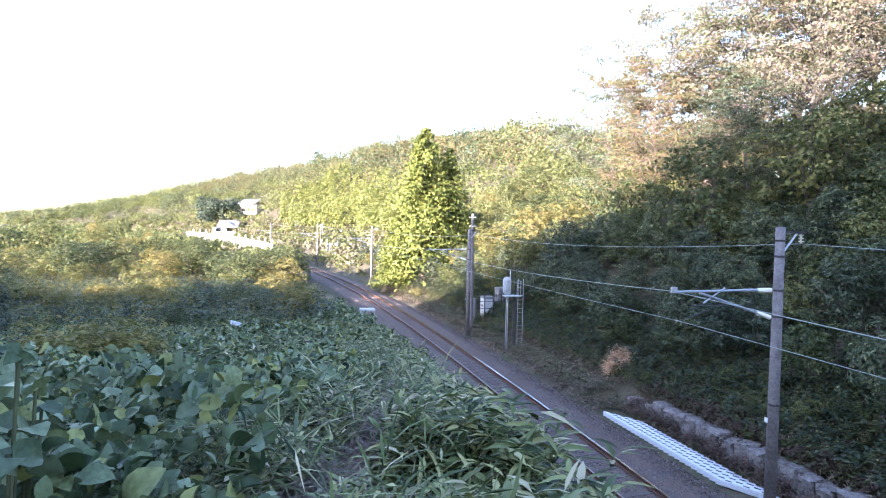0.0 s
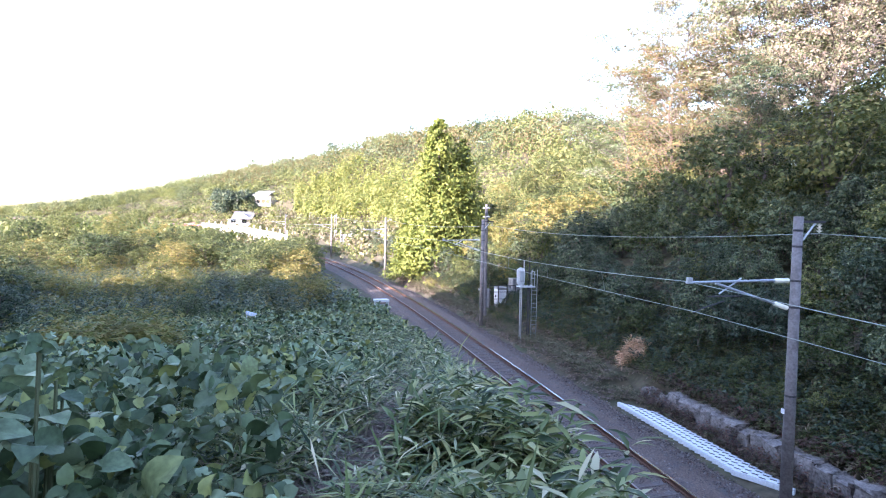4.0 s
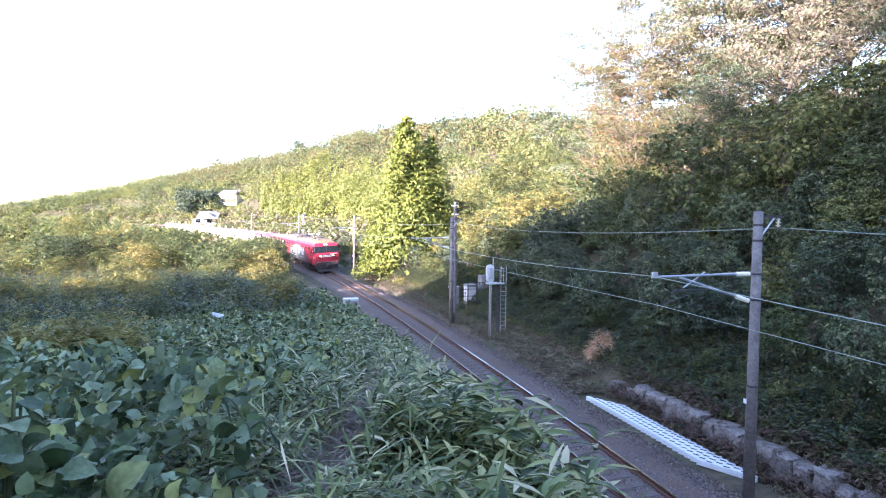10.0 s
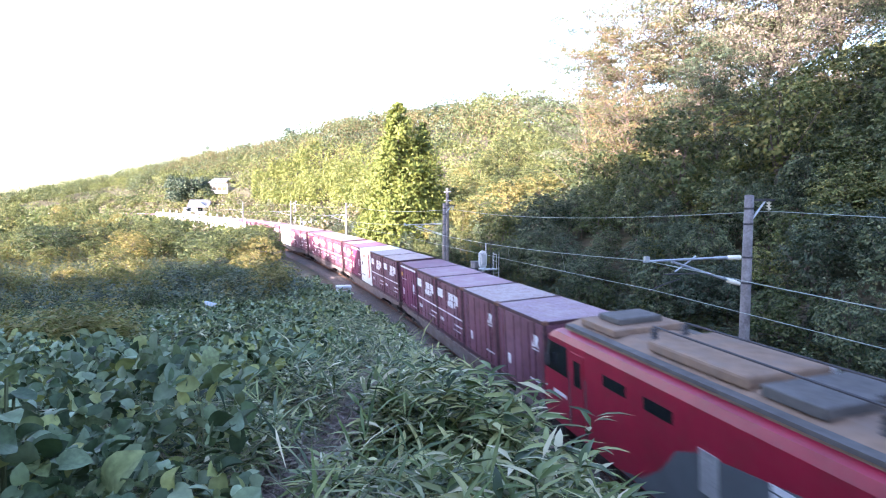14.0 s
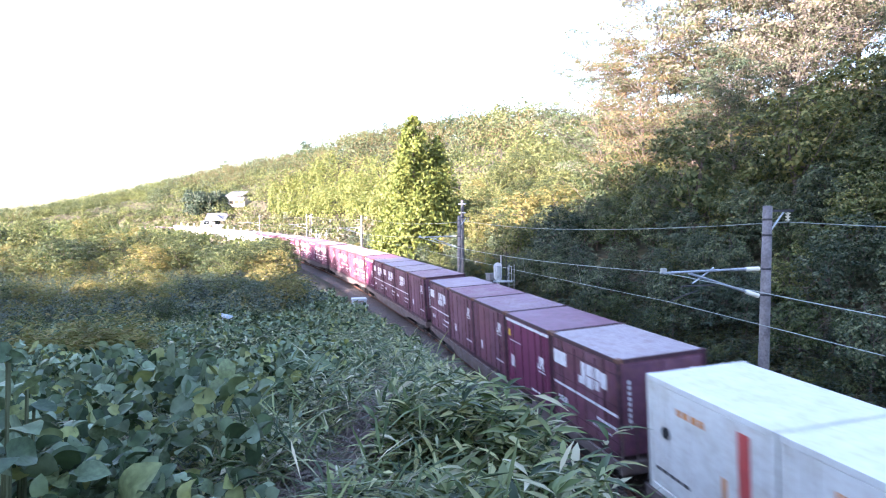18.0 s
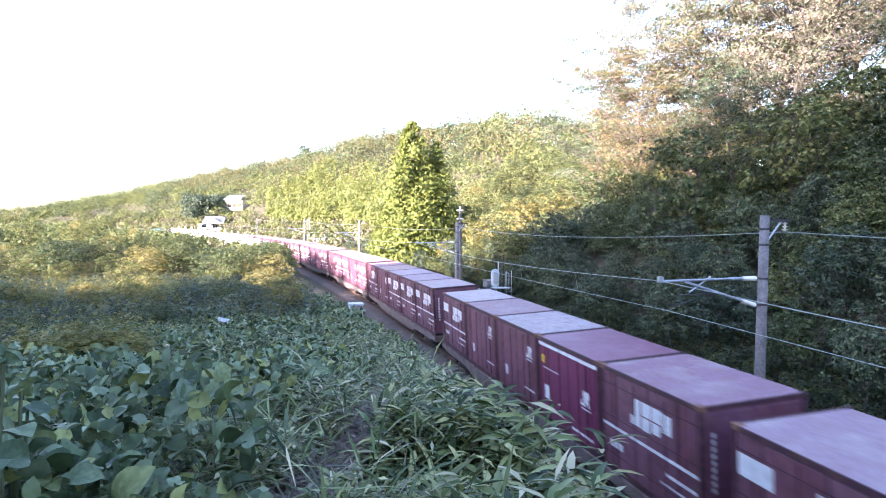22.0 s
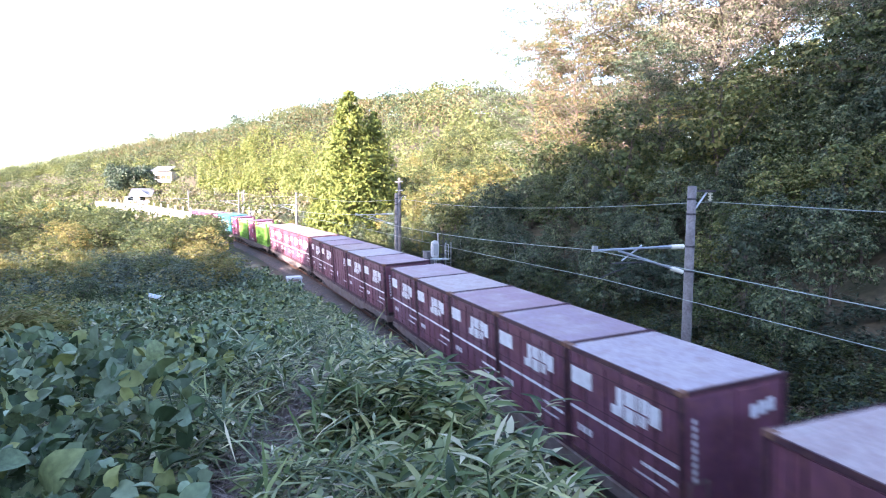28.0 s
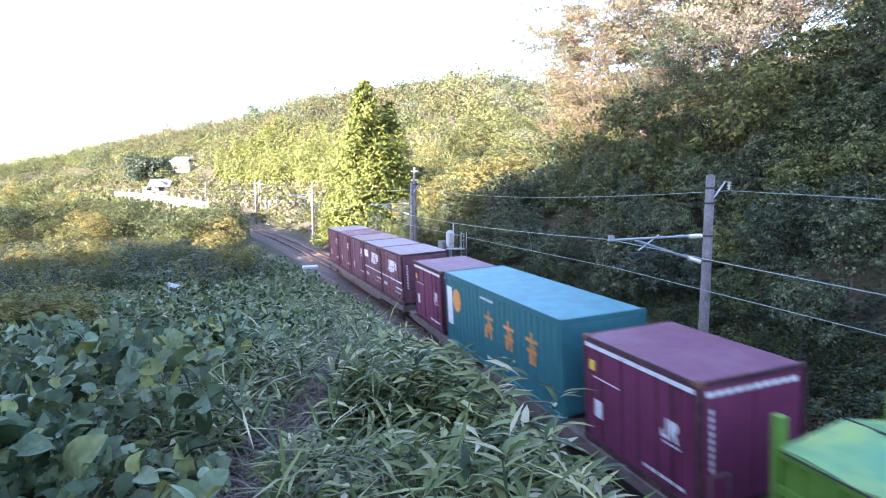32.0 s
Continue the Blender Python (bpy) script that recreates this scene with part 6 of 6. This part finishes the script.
far_woods("valley_thicket", "sunlit yellow-green thicket across the valley", left_pts[::2], 3.0, 2.2, 70, 0.6, M_leaf_yellow, 55, "thicket")
far_woods("valley_thicket", "green thicket across the valley", left_pts[1::2], 3.0, 2.4, 70, 0.6, M_leaf, 56, "thicket")
brush = np.array([(*on_track(a, b, 0, False)[:2], 0) for a, b in zip(r.uniform(78, 300, 1500), r.choice([-1, 1], 1500) * r.uniform(4.6, 15, 1500))])
brush[:, 2] = ground_z(brush[:, 0], brush[:, 1]) + 0.3
far_woods("lineside_brush", "pale dry brush beside the distant line", brush[::2], 1.5, 1.2, 40, 0.55, M_grass, 57, "brush")
far_woods("lineside_brush", "yellow-green brush beside the distant line", brush[1::2], 1.5, 1.3, 40, 0.55, M_leaf_yellow, 58, "brush")
# single large crowns that break the skyline, and dark leaves for the bamboo's shaded edge
crest = lambda n, seed, w, z: hill_points(n, lambda x, y, s, l, d, hv: slope(x, y, s, l, d, hv) & (d < hv[:, 1] * w) & (y > 60), seed) + np.array([0, 0, z])
far_woods("hill_woods", "dark rounded crowns on the distant skyline", crest(700, 61, 0.3, 4.5), 4.4, 4.4, 220, 0.7, M_leaf_dark, 62)
far_woods("hill_woods", "greyish green crowns on the distant skyline", crest(700, 63, 0.3, 4.5), 4.6, 4.6, 220, 0.7, M_leaf, 64)
far_woods("hill_woods", "bare brownish crowns on the distant skyline", crest(450, 65, 0.35, 4.2), 4.2, 4.4, 160, 0.6, M_leaf_brown, 66)
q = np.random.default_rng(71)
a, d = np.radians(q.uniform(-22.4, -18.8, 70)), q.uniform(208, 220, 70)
# sun reaches this spot, so its shade is put into the leaf colour
far_woods("bamboo_edge", "dark leaves standing for the shaded edge of a bamboo grove", np.c_[d * np.sin(a), d * np.cos(a), q.uniform(8.0, 12.6, 70)], 2.0, 2.0, 150, 0.6, M_leaf_dark, 72, "bamboo grove")

# ---------------------------------------------------------------- ground cover on the near bank
def blade_arrays(base, direction, up, length, width, droop, r):
    """Lance-shaped leaves with a midrib fold that arch over: 7 corners, 6 triangles."""
    n = len(base)
    d, u = unit(direction), unit(up)
    side = unit(np.cross(d, u))
    u = np.cross(side, d)
    L, Wd, dr = length[:, None], width[:, None], droop[:, None]
    at = lambda f: base + d * L * f - u * L * dr * f * f
    m1, m2, tip = at(0.3), at(0.65), at(1.0)
    fold = u * Wd * 0.18
    V = np.stack([base, m1 + side * Wd * 0.5 + fold, m1, m1 - side * Wd * 0.5 + fold, m2 + side * Wd * 0.4 + fold, m2, m2 - side * Wd * 0.4 + fold, tip], 1)
    o = np.arange(n)[:, None] * 8
    T = np.array([(0, 1, 2), (0, 2, 3), (1, 4, 2), (4, 5, 2), (2, 5, 3), (5, 6, 3), (4, 7, 5), (5, 7, 6)])
    F = (o[:, :, None] + T[None]).reshape(-1, 3)
    return V.reshape(-1, 3), F


def in_bank(n, x0, x1, y0, y1, keep, seed):
    q = np.random.default_rng(seed)
    x, y = q.uniform(x0, x1, n), q.uniform(y0, y1, n)
    s, l = track_coords(x, y)
    ok = keep(x, y, s, l)
    x, y = x[ok], y[ok]
    return np.c_[x, y, ground_z(x, y)]


def in_strip(n, s0, s1, l0, l1, seed):
    """Places spread over a strip along the line."""
    q = np.random.default_rng(seed)
    p = np.array([on_track(a, b, 0, False)[:2] for a, b in zip(q.uniform(s0, s1, n), q.uniform(l0, l1, n))])
    return np.c_[p, ground_z(p[:, 0], p[:, 1])]


def off_sleepers(p):
    """Leaves out the places where the spare sleepers lie."""
    s, l = track_coords(p[:, 0], p[:, 1])
    return p[~((s > -0.6) & (s < 9.4) & (l < 3.9))]


def path_strip(x, y):
    """The trodden, dead-grass strip down the middle of the bank."""
    return np.abs(x + 0.62 + 0.05 * (y - 4) + 0.2 * np.sin(y * 0.9)) < 0.2 * smooth01((8.5 - y) / 3)


def thin_arrays(base, direction, up, length, width, droop):
    """Simpler leaves for farther off: a bent strip of two triangles a half."""
    d, u = unit(direction), unit(up)
    side = unit(np.cross(d, u))
    u = np.cross(side, d)
    L, Wd, dr = length[:, None], width[:, None], droop[:, None]
    m = base + d * L * 0.45 - u * L * dr * 0.2
    V = np.stack([base, m + side * Wd * 0.5, base + d * L - u * L * dr, m - side * Wd * 0.5], 1)
    return V.reshape(-1, 3), np.arange(4 * len(base)).reshape(-1, 4)


def sasa(name, label, spots, leaves, length, width, height, seed, mat, fine=False, tuft=0.55, lift=(-0.3, 0.6)):
    q = np.random.default_rng(seed)
    n = len(spots)
    k = n * leaves
    b = np.repeat(spots, leaves, 0)
    tops = q.uniform(0.55, 1.0, n) * (0.8 + 0.45 * wavy(spots[:, 0], spots[:, 1], 0.45, 2.0))
    h = np.repeat(tops, leaves) * height
    lean = np.repeat(q.normal(size=(n, 2)) * 0.12, leaves, 0)
    f = 1 - tuft * q.uniform(0, 1, k) ** 1.6
    b = b + np.c_[lean * (h * f)[:, None] * 1.5, h * f]
    a = q.uniform(0, 2 * math.pi, k)
    rise = q.uniform(*lift, k)
    d = np.c_[np.cos(a), np.sin(a), rise]
    up = np.c_[-np.cos(a) * rise, -np.sin(a) * rise, np.ones(k)] + q.normal(size=(k, 3)) * 0.25
    args = (b, d, up, length * q.uniform(0.6, 1.25, k), width * q.uniform(0.7, 1.2, k), q.uniform(0.1, 0.55, k))
    V, F = blade_arrays(*args, q) if fine else thin_arrays(*args)
    return tagged(new(name, quads_of(name, V, F, mat, fine)), label, "plants", kind="stuff")


edge = lambda y: np.where(y < 8, -0.62 - 0.05 * (y - 4), -0.82 - 0.3 * (y - 8)) + 0.3 * np.sin(y * 1.1)
sasa_zone = lambda x, y, s, l: (l < np.where(s > 20, -4.6, -2.9)) & ~path_strip(x, y) & (x > edge(y) + 0.45 * smooth01((9 - y) / 3)) & (np.hypot(x, y) > 1.9)
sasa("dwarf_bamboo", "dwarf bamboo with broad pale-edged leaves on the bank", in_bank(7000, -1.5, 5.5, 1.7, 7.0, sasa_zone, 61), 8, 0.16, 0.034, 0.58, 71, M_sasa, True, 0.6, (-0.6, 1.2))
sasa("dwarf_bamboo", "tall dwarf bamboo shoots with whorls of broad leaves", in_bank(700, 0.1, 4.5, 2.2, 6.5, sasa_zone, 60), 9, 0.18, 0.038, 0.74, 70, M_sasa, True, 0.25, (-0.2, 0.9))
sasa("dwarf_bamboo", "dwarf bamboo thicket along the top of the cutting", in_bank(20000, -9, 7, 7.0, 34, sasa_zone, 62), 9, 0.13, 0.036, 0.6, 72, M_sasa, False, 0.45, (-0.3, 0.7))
grass_all = lambda x, y, s, l: (l < -2.6) & (np.hypot(x, y) > 1.5)
sasa("bank_grass", "thin grass and weeds between the leaves", in_bank(12000, -9, 7, 1.3, 16, grass_all, 63), 5, 0.2, 0.011, 0.5, 73, M_grass)
sasa("dead_grass", "flattened brown dead grass on a trodden strip", in_bank(14000, -2.2, 1.0, 1.4, 9, lambda x, y, s, l: (np.abs(x + 0.62 + 0.05 * (y - 4)) < 0.5) & (l < -3), 64), 5, 0.28, 0.009, 0.22, 74, M_dry)
sasa("bank_grass", "fresh green grass growing through the vines", in_bank(2600, -5, 0.8, 1.4, 9, lambda x, y, s, l: (l < -3) & (np.hypot(x, y) > 1.6) & ~path_strip(x, y), 59), 6, 0.26, 0.016, 0.6, 69, M_sasa, False, 0.5, (0.0, 1.4))
sasa("bank_weeds", "small-leaved weeds beside the trodden strip", in_bank(16000, -2.2, 1.2, 1.5, 11, lambda x, y, s, l: (l < -3.2) & (np.abs(x - edge(y)) < 0.75) & ~path_strip(x, y), 56), 9, 0.085, 0.028, 0.42, 66, M_sasa, False, 0.9, (-0.3, 0.9))
sasa("bank_weeds", "low mixed weeds on the bank", in_bank(14000, -22, -1, 7, 42, lambda x, y, s, l: (l < -3.4) & (x <= edge(y)), 65), 6, 0.24, 0.06, 0.75, 75, M_sasa)

hollow = lambda x, y, s, l: (l < -6) & (x > -0.95 * y) & (x < -0.1 * y - 2)
sasa("hollow_weeds", "tall yellowing weeds and brush in the hollow", in_bank(9000, -60, -8, 34, 92, hollow, 53), 14, 0.2, 0.1, 1.7, 63, M_leaf_yellow, False, 0.8)
sasa("hollow_weeds", "dark green brush in the hollow", in_bank(6000, -50, -7, 32, 64, hollow, 54), 16, 0.2, 0.09, 1.8, 64, M_leaf_dark, False, 0.8)

# kudzu: broad three-part leaves in a tumbling mass
LEAF_OUT = []
for i in range(14):
    th = 2 * math.pi * i / 14
    k = 1 + 0.14 * math.sin(2 * th) ** 2
    LEAF_OUT.append((0.44 * math.sin(th) * k, -0.5 * math.cos(th) * k + (0.2 if i == 7 else 0.06 if i in (6, 8) else 0.13 if i == 0 else 0)))


def kudzu_arrays(c, nrm, size, q, triples=True):
    """Rounded leaflets in threes on one stalk, each bent and tilted a little."""
    n = len(c)
    t = unit(np.cross(nrm, q.normal(size=(n, 3)) + np.array([0, 0, 0.001])))
    b = np.cross(nrm, t)
    S = size * q.uniform(0.55, 1.25, n)
    C, B, T, N, Z = [], [], [], [], []
    for turn in (0.0, 1.9, -1.9) if triples else (0.0,):
        ax = b * math.cos(turn) + t * math.sin(turn)
        nn = unit(nrm + q.normal(size=(n, 3)) * 0.4)
        ax = unit(ax - nn * (ax * nn).sum(1, keepdims=True))
        C.append(c + ax * S[:, None] * 0.5)
        B.append(ax)
        N.append(nn)
        T.append(np.cross(ax, nn))
        Z.append(S)
    c, b, nrm, t, S = (np.concatenate(k) for k in (C, B, N, T, Z))
    n = len(c)
    pts = np.array(LEAF_OUT)
    bend, fold = q.uniform(0.0, 0.9, (n, 1)), q.uniform(0.0, 0.75, (n, 1))
    ring = c[:, None] + S[:, None, None] * (pts[None, :, :1] * t[:, None] + pts[None, :, 1:] * b[:, None] - nrm[:, None] * (bend[:, :, None] * pts[None, :, 1:] ** 2 - fold[:, :, None] * np.abs(pts[None, :, :1]) + 0.3 * pts[None, :, :1] ** 2))
    V = np.concatenate([c[:, None], ring], 1)
    k = len(pts)
    F = (np.arange(n)[:, None, None] * (k + 1) + np.array([(0, 1 + i, 1 + (i + 1) % k) for i in range(k)])[None]).reshape(-1, 3)
    return V.reshape(-1, 3), F


def kudzu_normals(n, q, tilt=1.05):
    return unit(np.c_[q.normal(size=(n, 2)) * tilt + np.array([0.05, -0.25]), np.ones(n)])


def mound(x, y):
    """Height of the vine mass over the ground."""
    dip = 0.32 * smooth01((-1.1 - x) / 0.8) * smooth01((15 - y) / 5) * smooth01((np.hypot(x, y) - 1.4) / 0.6)
    return dip + 0.46 + (0.16 + 0.22 * smooth01((y - 8) / 6)) * wavy(x, y, 2.2, 1.0) + 0.2 * wavy(x, y, 0.4, 4.0) + 0.12 * smooth01((-x - 0.6) / 1.5) * smooth01((4.5 - y) / 3)


kz = lambda x, y, s, l: (l < -4) & (x < edge(y) - 0.3) & (np.hypot(x, y) > 1.7)


def kudzu(name, label, pts, size, seed, depth=0.5):
    q = np.random.default_rng(seed)
    c = pts.copy()
    c[:, 2] += mound(c[:, 0], c[:, 1]) * (1 - depth * q.uniform(0, 1, len(c)) ** 2)
    V, F = kudzu_arrays(c, kudzu_normals(len(c), q), size, q)
    return tagged(new(name, quads_of(name, V, F, M_kudzu, True)), label, "vine", kind="stuff")


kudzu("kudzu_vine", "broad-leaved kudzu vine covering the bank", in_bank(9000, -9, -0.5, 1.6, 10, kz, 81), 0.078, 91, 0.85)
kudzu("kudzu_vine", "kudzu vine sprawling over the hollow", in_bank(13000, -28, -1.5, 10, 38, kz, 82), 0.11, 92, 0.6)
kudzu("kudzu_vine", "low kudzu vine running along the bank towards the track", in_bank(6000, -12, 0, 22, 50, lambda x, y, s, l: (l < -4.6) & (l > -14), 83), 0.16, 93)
sasa("goldenrod", "yellow-green patch of tall weeds among the vines", in_bank(1500, -9.5, -6, 11.5, 15.5, lambda x, y, s, l: (x + 7.9) ** 2 / 1.6 + (y - 13.6) ** 2 / 2.2 < 1, 57), 9, 0.18, 0.06, 1.35, 67, M_leaf_yellow)

# the nearest leaves, each one by itself
leaf_meshes = []
for i in range(5):
    q = np.random.default_rng(100 + i)
    V, F = kudzu_arrays(np.zeros((1, 3)), np.array([[0.0, 0.0, 1.0]]), 1.0, q)
    me = mesh_of("leaf", V + np.array([0, 0, 0.02]) * q.normal(size=(len(V), 1)), F, M_kudzu_piece, smooth=True)
    leaf_meshes.append(me)
vine = thing("kudzu_clump", "kudzu clump with large dull green heart-shaped leaves", "vine")
q = np.random.default_rng(9)
near = in_bank(2600, -3.2, -0.5, 1.1, 3.2, lambda x, y, s, l: (x < -0.5 - 0.18 * y) & (np.hypot(x, y) > 1.7), 84)[:280]
nn = kudzu_normals(len(near), q, 0.7)
for i, (c, nv) in enumerate(zip(near, nn)):
    h = float(mound(np.array([c[0]]), np.array([c[1]]))[0]) * (1 - 0.5 * q.uniform() ** 2)
    ob = new("leaf", leaf_meshes[i % 5])
    ob.parent = vine
    s = q.uniform(0.06, 0.095) if i % 6 or c[0] > -1.4 else q.uniform(0.105, 0.13)
    ob.matrix_basis = Matrix.Translation((c[0], c[1], c[2] + h)) @ Vector(nv).to_track_quat("Z", "Y").to_matrix().to_4x4() @ Matrix.Rotation(q.uniform(0, 6.28), 4, "Z") @ Matrix.Scale(s, 4)
for i in range(12):      # the largest leaves, close by
    a, d = radians(q.uniform(-38, -28)), q.uniform(2.0, 3.1)
    x, y = d * math.sin(a), d * math.cos(a)
    ob = new("leaf", leaf_meshes[i % 5])
    ob.parent = vine
    nv = Vector((q.normal() * 0.3 + 0.1, q.normal() * 0.3 - 0.5, 1.0))
    ob.matrix_basis = Matrix.Translation((x, y, gz(x, y) + q.uniform(0.38, 0.58))) @ nv.to_track_quat("Z", "Y").to_matrix().to_4x4() @ Matrix.Rotation(q.uniform(0, 6.28), 4, "Z") @ Matrix.Scale(q.uniform(0.1, 0.14), 4)
for i in range(26):      # a shoot that stands up beside the camera, over a dark hollow
    a, d = radians(q.uniform(-41, -33.5)), q.uniform(2.1, 2.9)
    x, y = d * math.sin(a), d * math.cos(a)
    top = EYE[2] - d * math.tan(radians(q.uniform(10, 20)))
    ob = new("leaf", leaf_meshes[i % 5])
    ob.parent = vine
    nv = Vector((q.normal() * 0.45 + 0.2, q.normal() * 0.45 - 0.35, 0.9))
    ob.matrix_basis = Matrix.Translation((x, y, top)) @ nv.to_track_quat("Z", "Y").to_matrix().to_4x4() @ Matrix.Rotation(q.uniform(0, 6.28), 4, "Z") @ Matrix.Scale(q.uniform(0.065, 0.105), 4)
    if i % 2 == 0:
        part("stem", rods(((x - 0.1, y + 0.05, gz(x, y) - 0.05), (x, y, top - 0.01), 0.006), n=5), M_stem, vine)
for c in near[::7]:
    part("stem", rods(((c[0], c[1], c[2] - 0.05), (c[0] + q.normal() * 0.08, c[1] + q.normal() * 0.08, c[2] + 0.6), 0.005), n=5), M_stem, vine)

# verge on the far side: dry grass, weeds and orange tufts that stand for sun flecks
sasa("verge_grass", "dry grass and weeds along the foot of the slope", off_sleepers(in_strip(13000, -10, 50, 3.0, 7.4, 66)), 6, 0.24, 0.04, 0.42, 76, M_grass)
sasa("verge_weeds", "leafy weeds below the trees", in_strip(9000, -14, 60, 4.9, 9.5, 67), 12, 0.13, 0.075, 0.9, 77, M_leaf_dark)
sasa("verge_weeds", "lighter green weeds and ferns on the verge", in_strip(6500, -12, 45, 4.7, 8.0, 86), 11, 0.12, 0.06, 0.75, 96, M_leaf)
sasa("verge_weeds", "dead leaves and dry stalks below the trees", off_sleepers(in_strip(9000, -10, 60, 2.8, 6.2, 70)), 6, 0.2, 0.045, 0.26, 80, M_dry)
sasa("dead_vine", "reddish dead vine hanging over the low wall", off_sleepers(in_strip(2600, -9, 9, 3.9, 5.0, 85)), 8, 0.11, 0.06, 0.75, 95, M_vine)
sasa("fern_tuft", "small tuft coloured pale orange for a sun fleck on the verge", in_bank(900, 6.9, 8.1, 27.0, 28.6, lambda x, y, s, l: (x - 7.45) ** 2 + (y - 27.8) ** 2 < 0.24, 68), 9, 0.3, 0.035, 0.85, 78, M_orange)
sasa("fern_tuft", "tuft coloured faint orange for a sun fleck on the verge", in_bank(300, 3.5, 6.5, 34, 39, lambda x, y, s, l: (s - 22) ** 2 + (l - 5.2) ** 2 < 0.3, 69), 6, 0.3, 0.03, 0.5, 79, M_orange)

# loose ballast
q = np.random.default_rng(12)
n = 26000
ss, ll = -8 + 58 * q.uniform(0, 1, n) ** 1.3, q.uniform(-2.6, 3.0, n)
ps = np.array([on_track(a, b, -0.19 - 0.28 * max(0.0, (abs(b) - 1.45)) + (0.0 if abs(abs(b) - 0.566) > 0.08 else -0.05)) for a, b in zip(ss, ll)])
oct_ = np.array([(1, 0, 0), (-1, 0, 0), (0, 1, 0), (0, -1, 0), (0, 0, 1), (0, 0, -1)], float)
tri = np.array([(0, 2, 4), (2, 1, 4), (1, 3, 4), (3, 0, 4), (2, 0, 5), (1, 2, 5), (3, 1, 5), (0, 3, 5)])
V = ps[:, None] + oct_[None] * q.uniform(0.018, 0.05, (n, 1, 3)) + q.normal(size=(n, 6, 3)) * 0.008
F = (np.arange(n)[:, None, None] * 6 + tri[None]).reshape(-1, 3)
tagged(new("ballast_stones", quads_of("ballast_stones", V.reshape(-1, 3), F, M_stone)), "loose grey and rust-brown ballast stones", "ballast", kind="stuff")

motions()
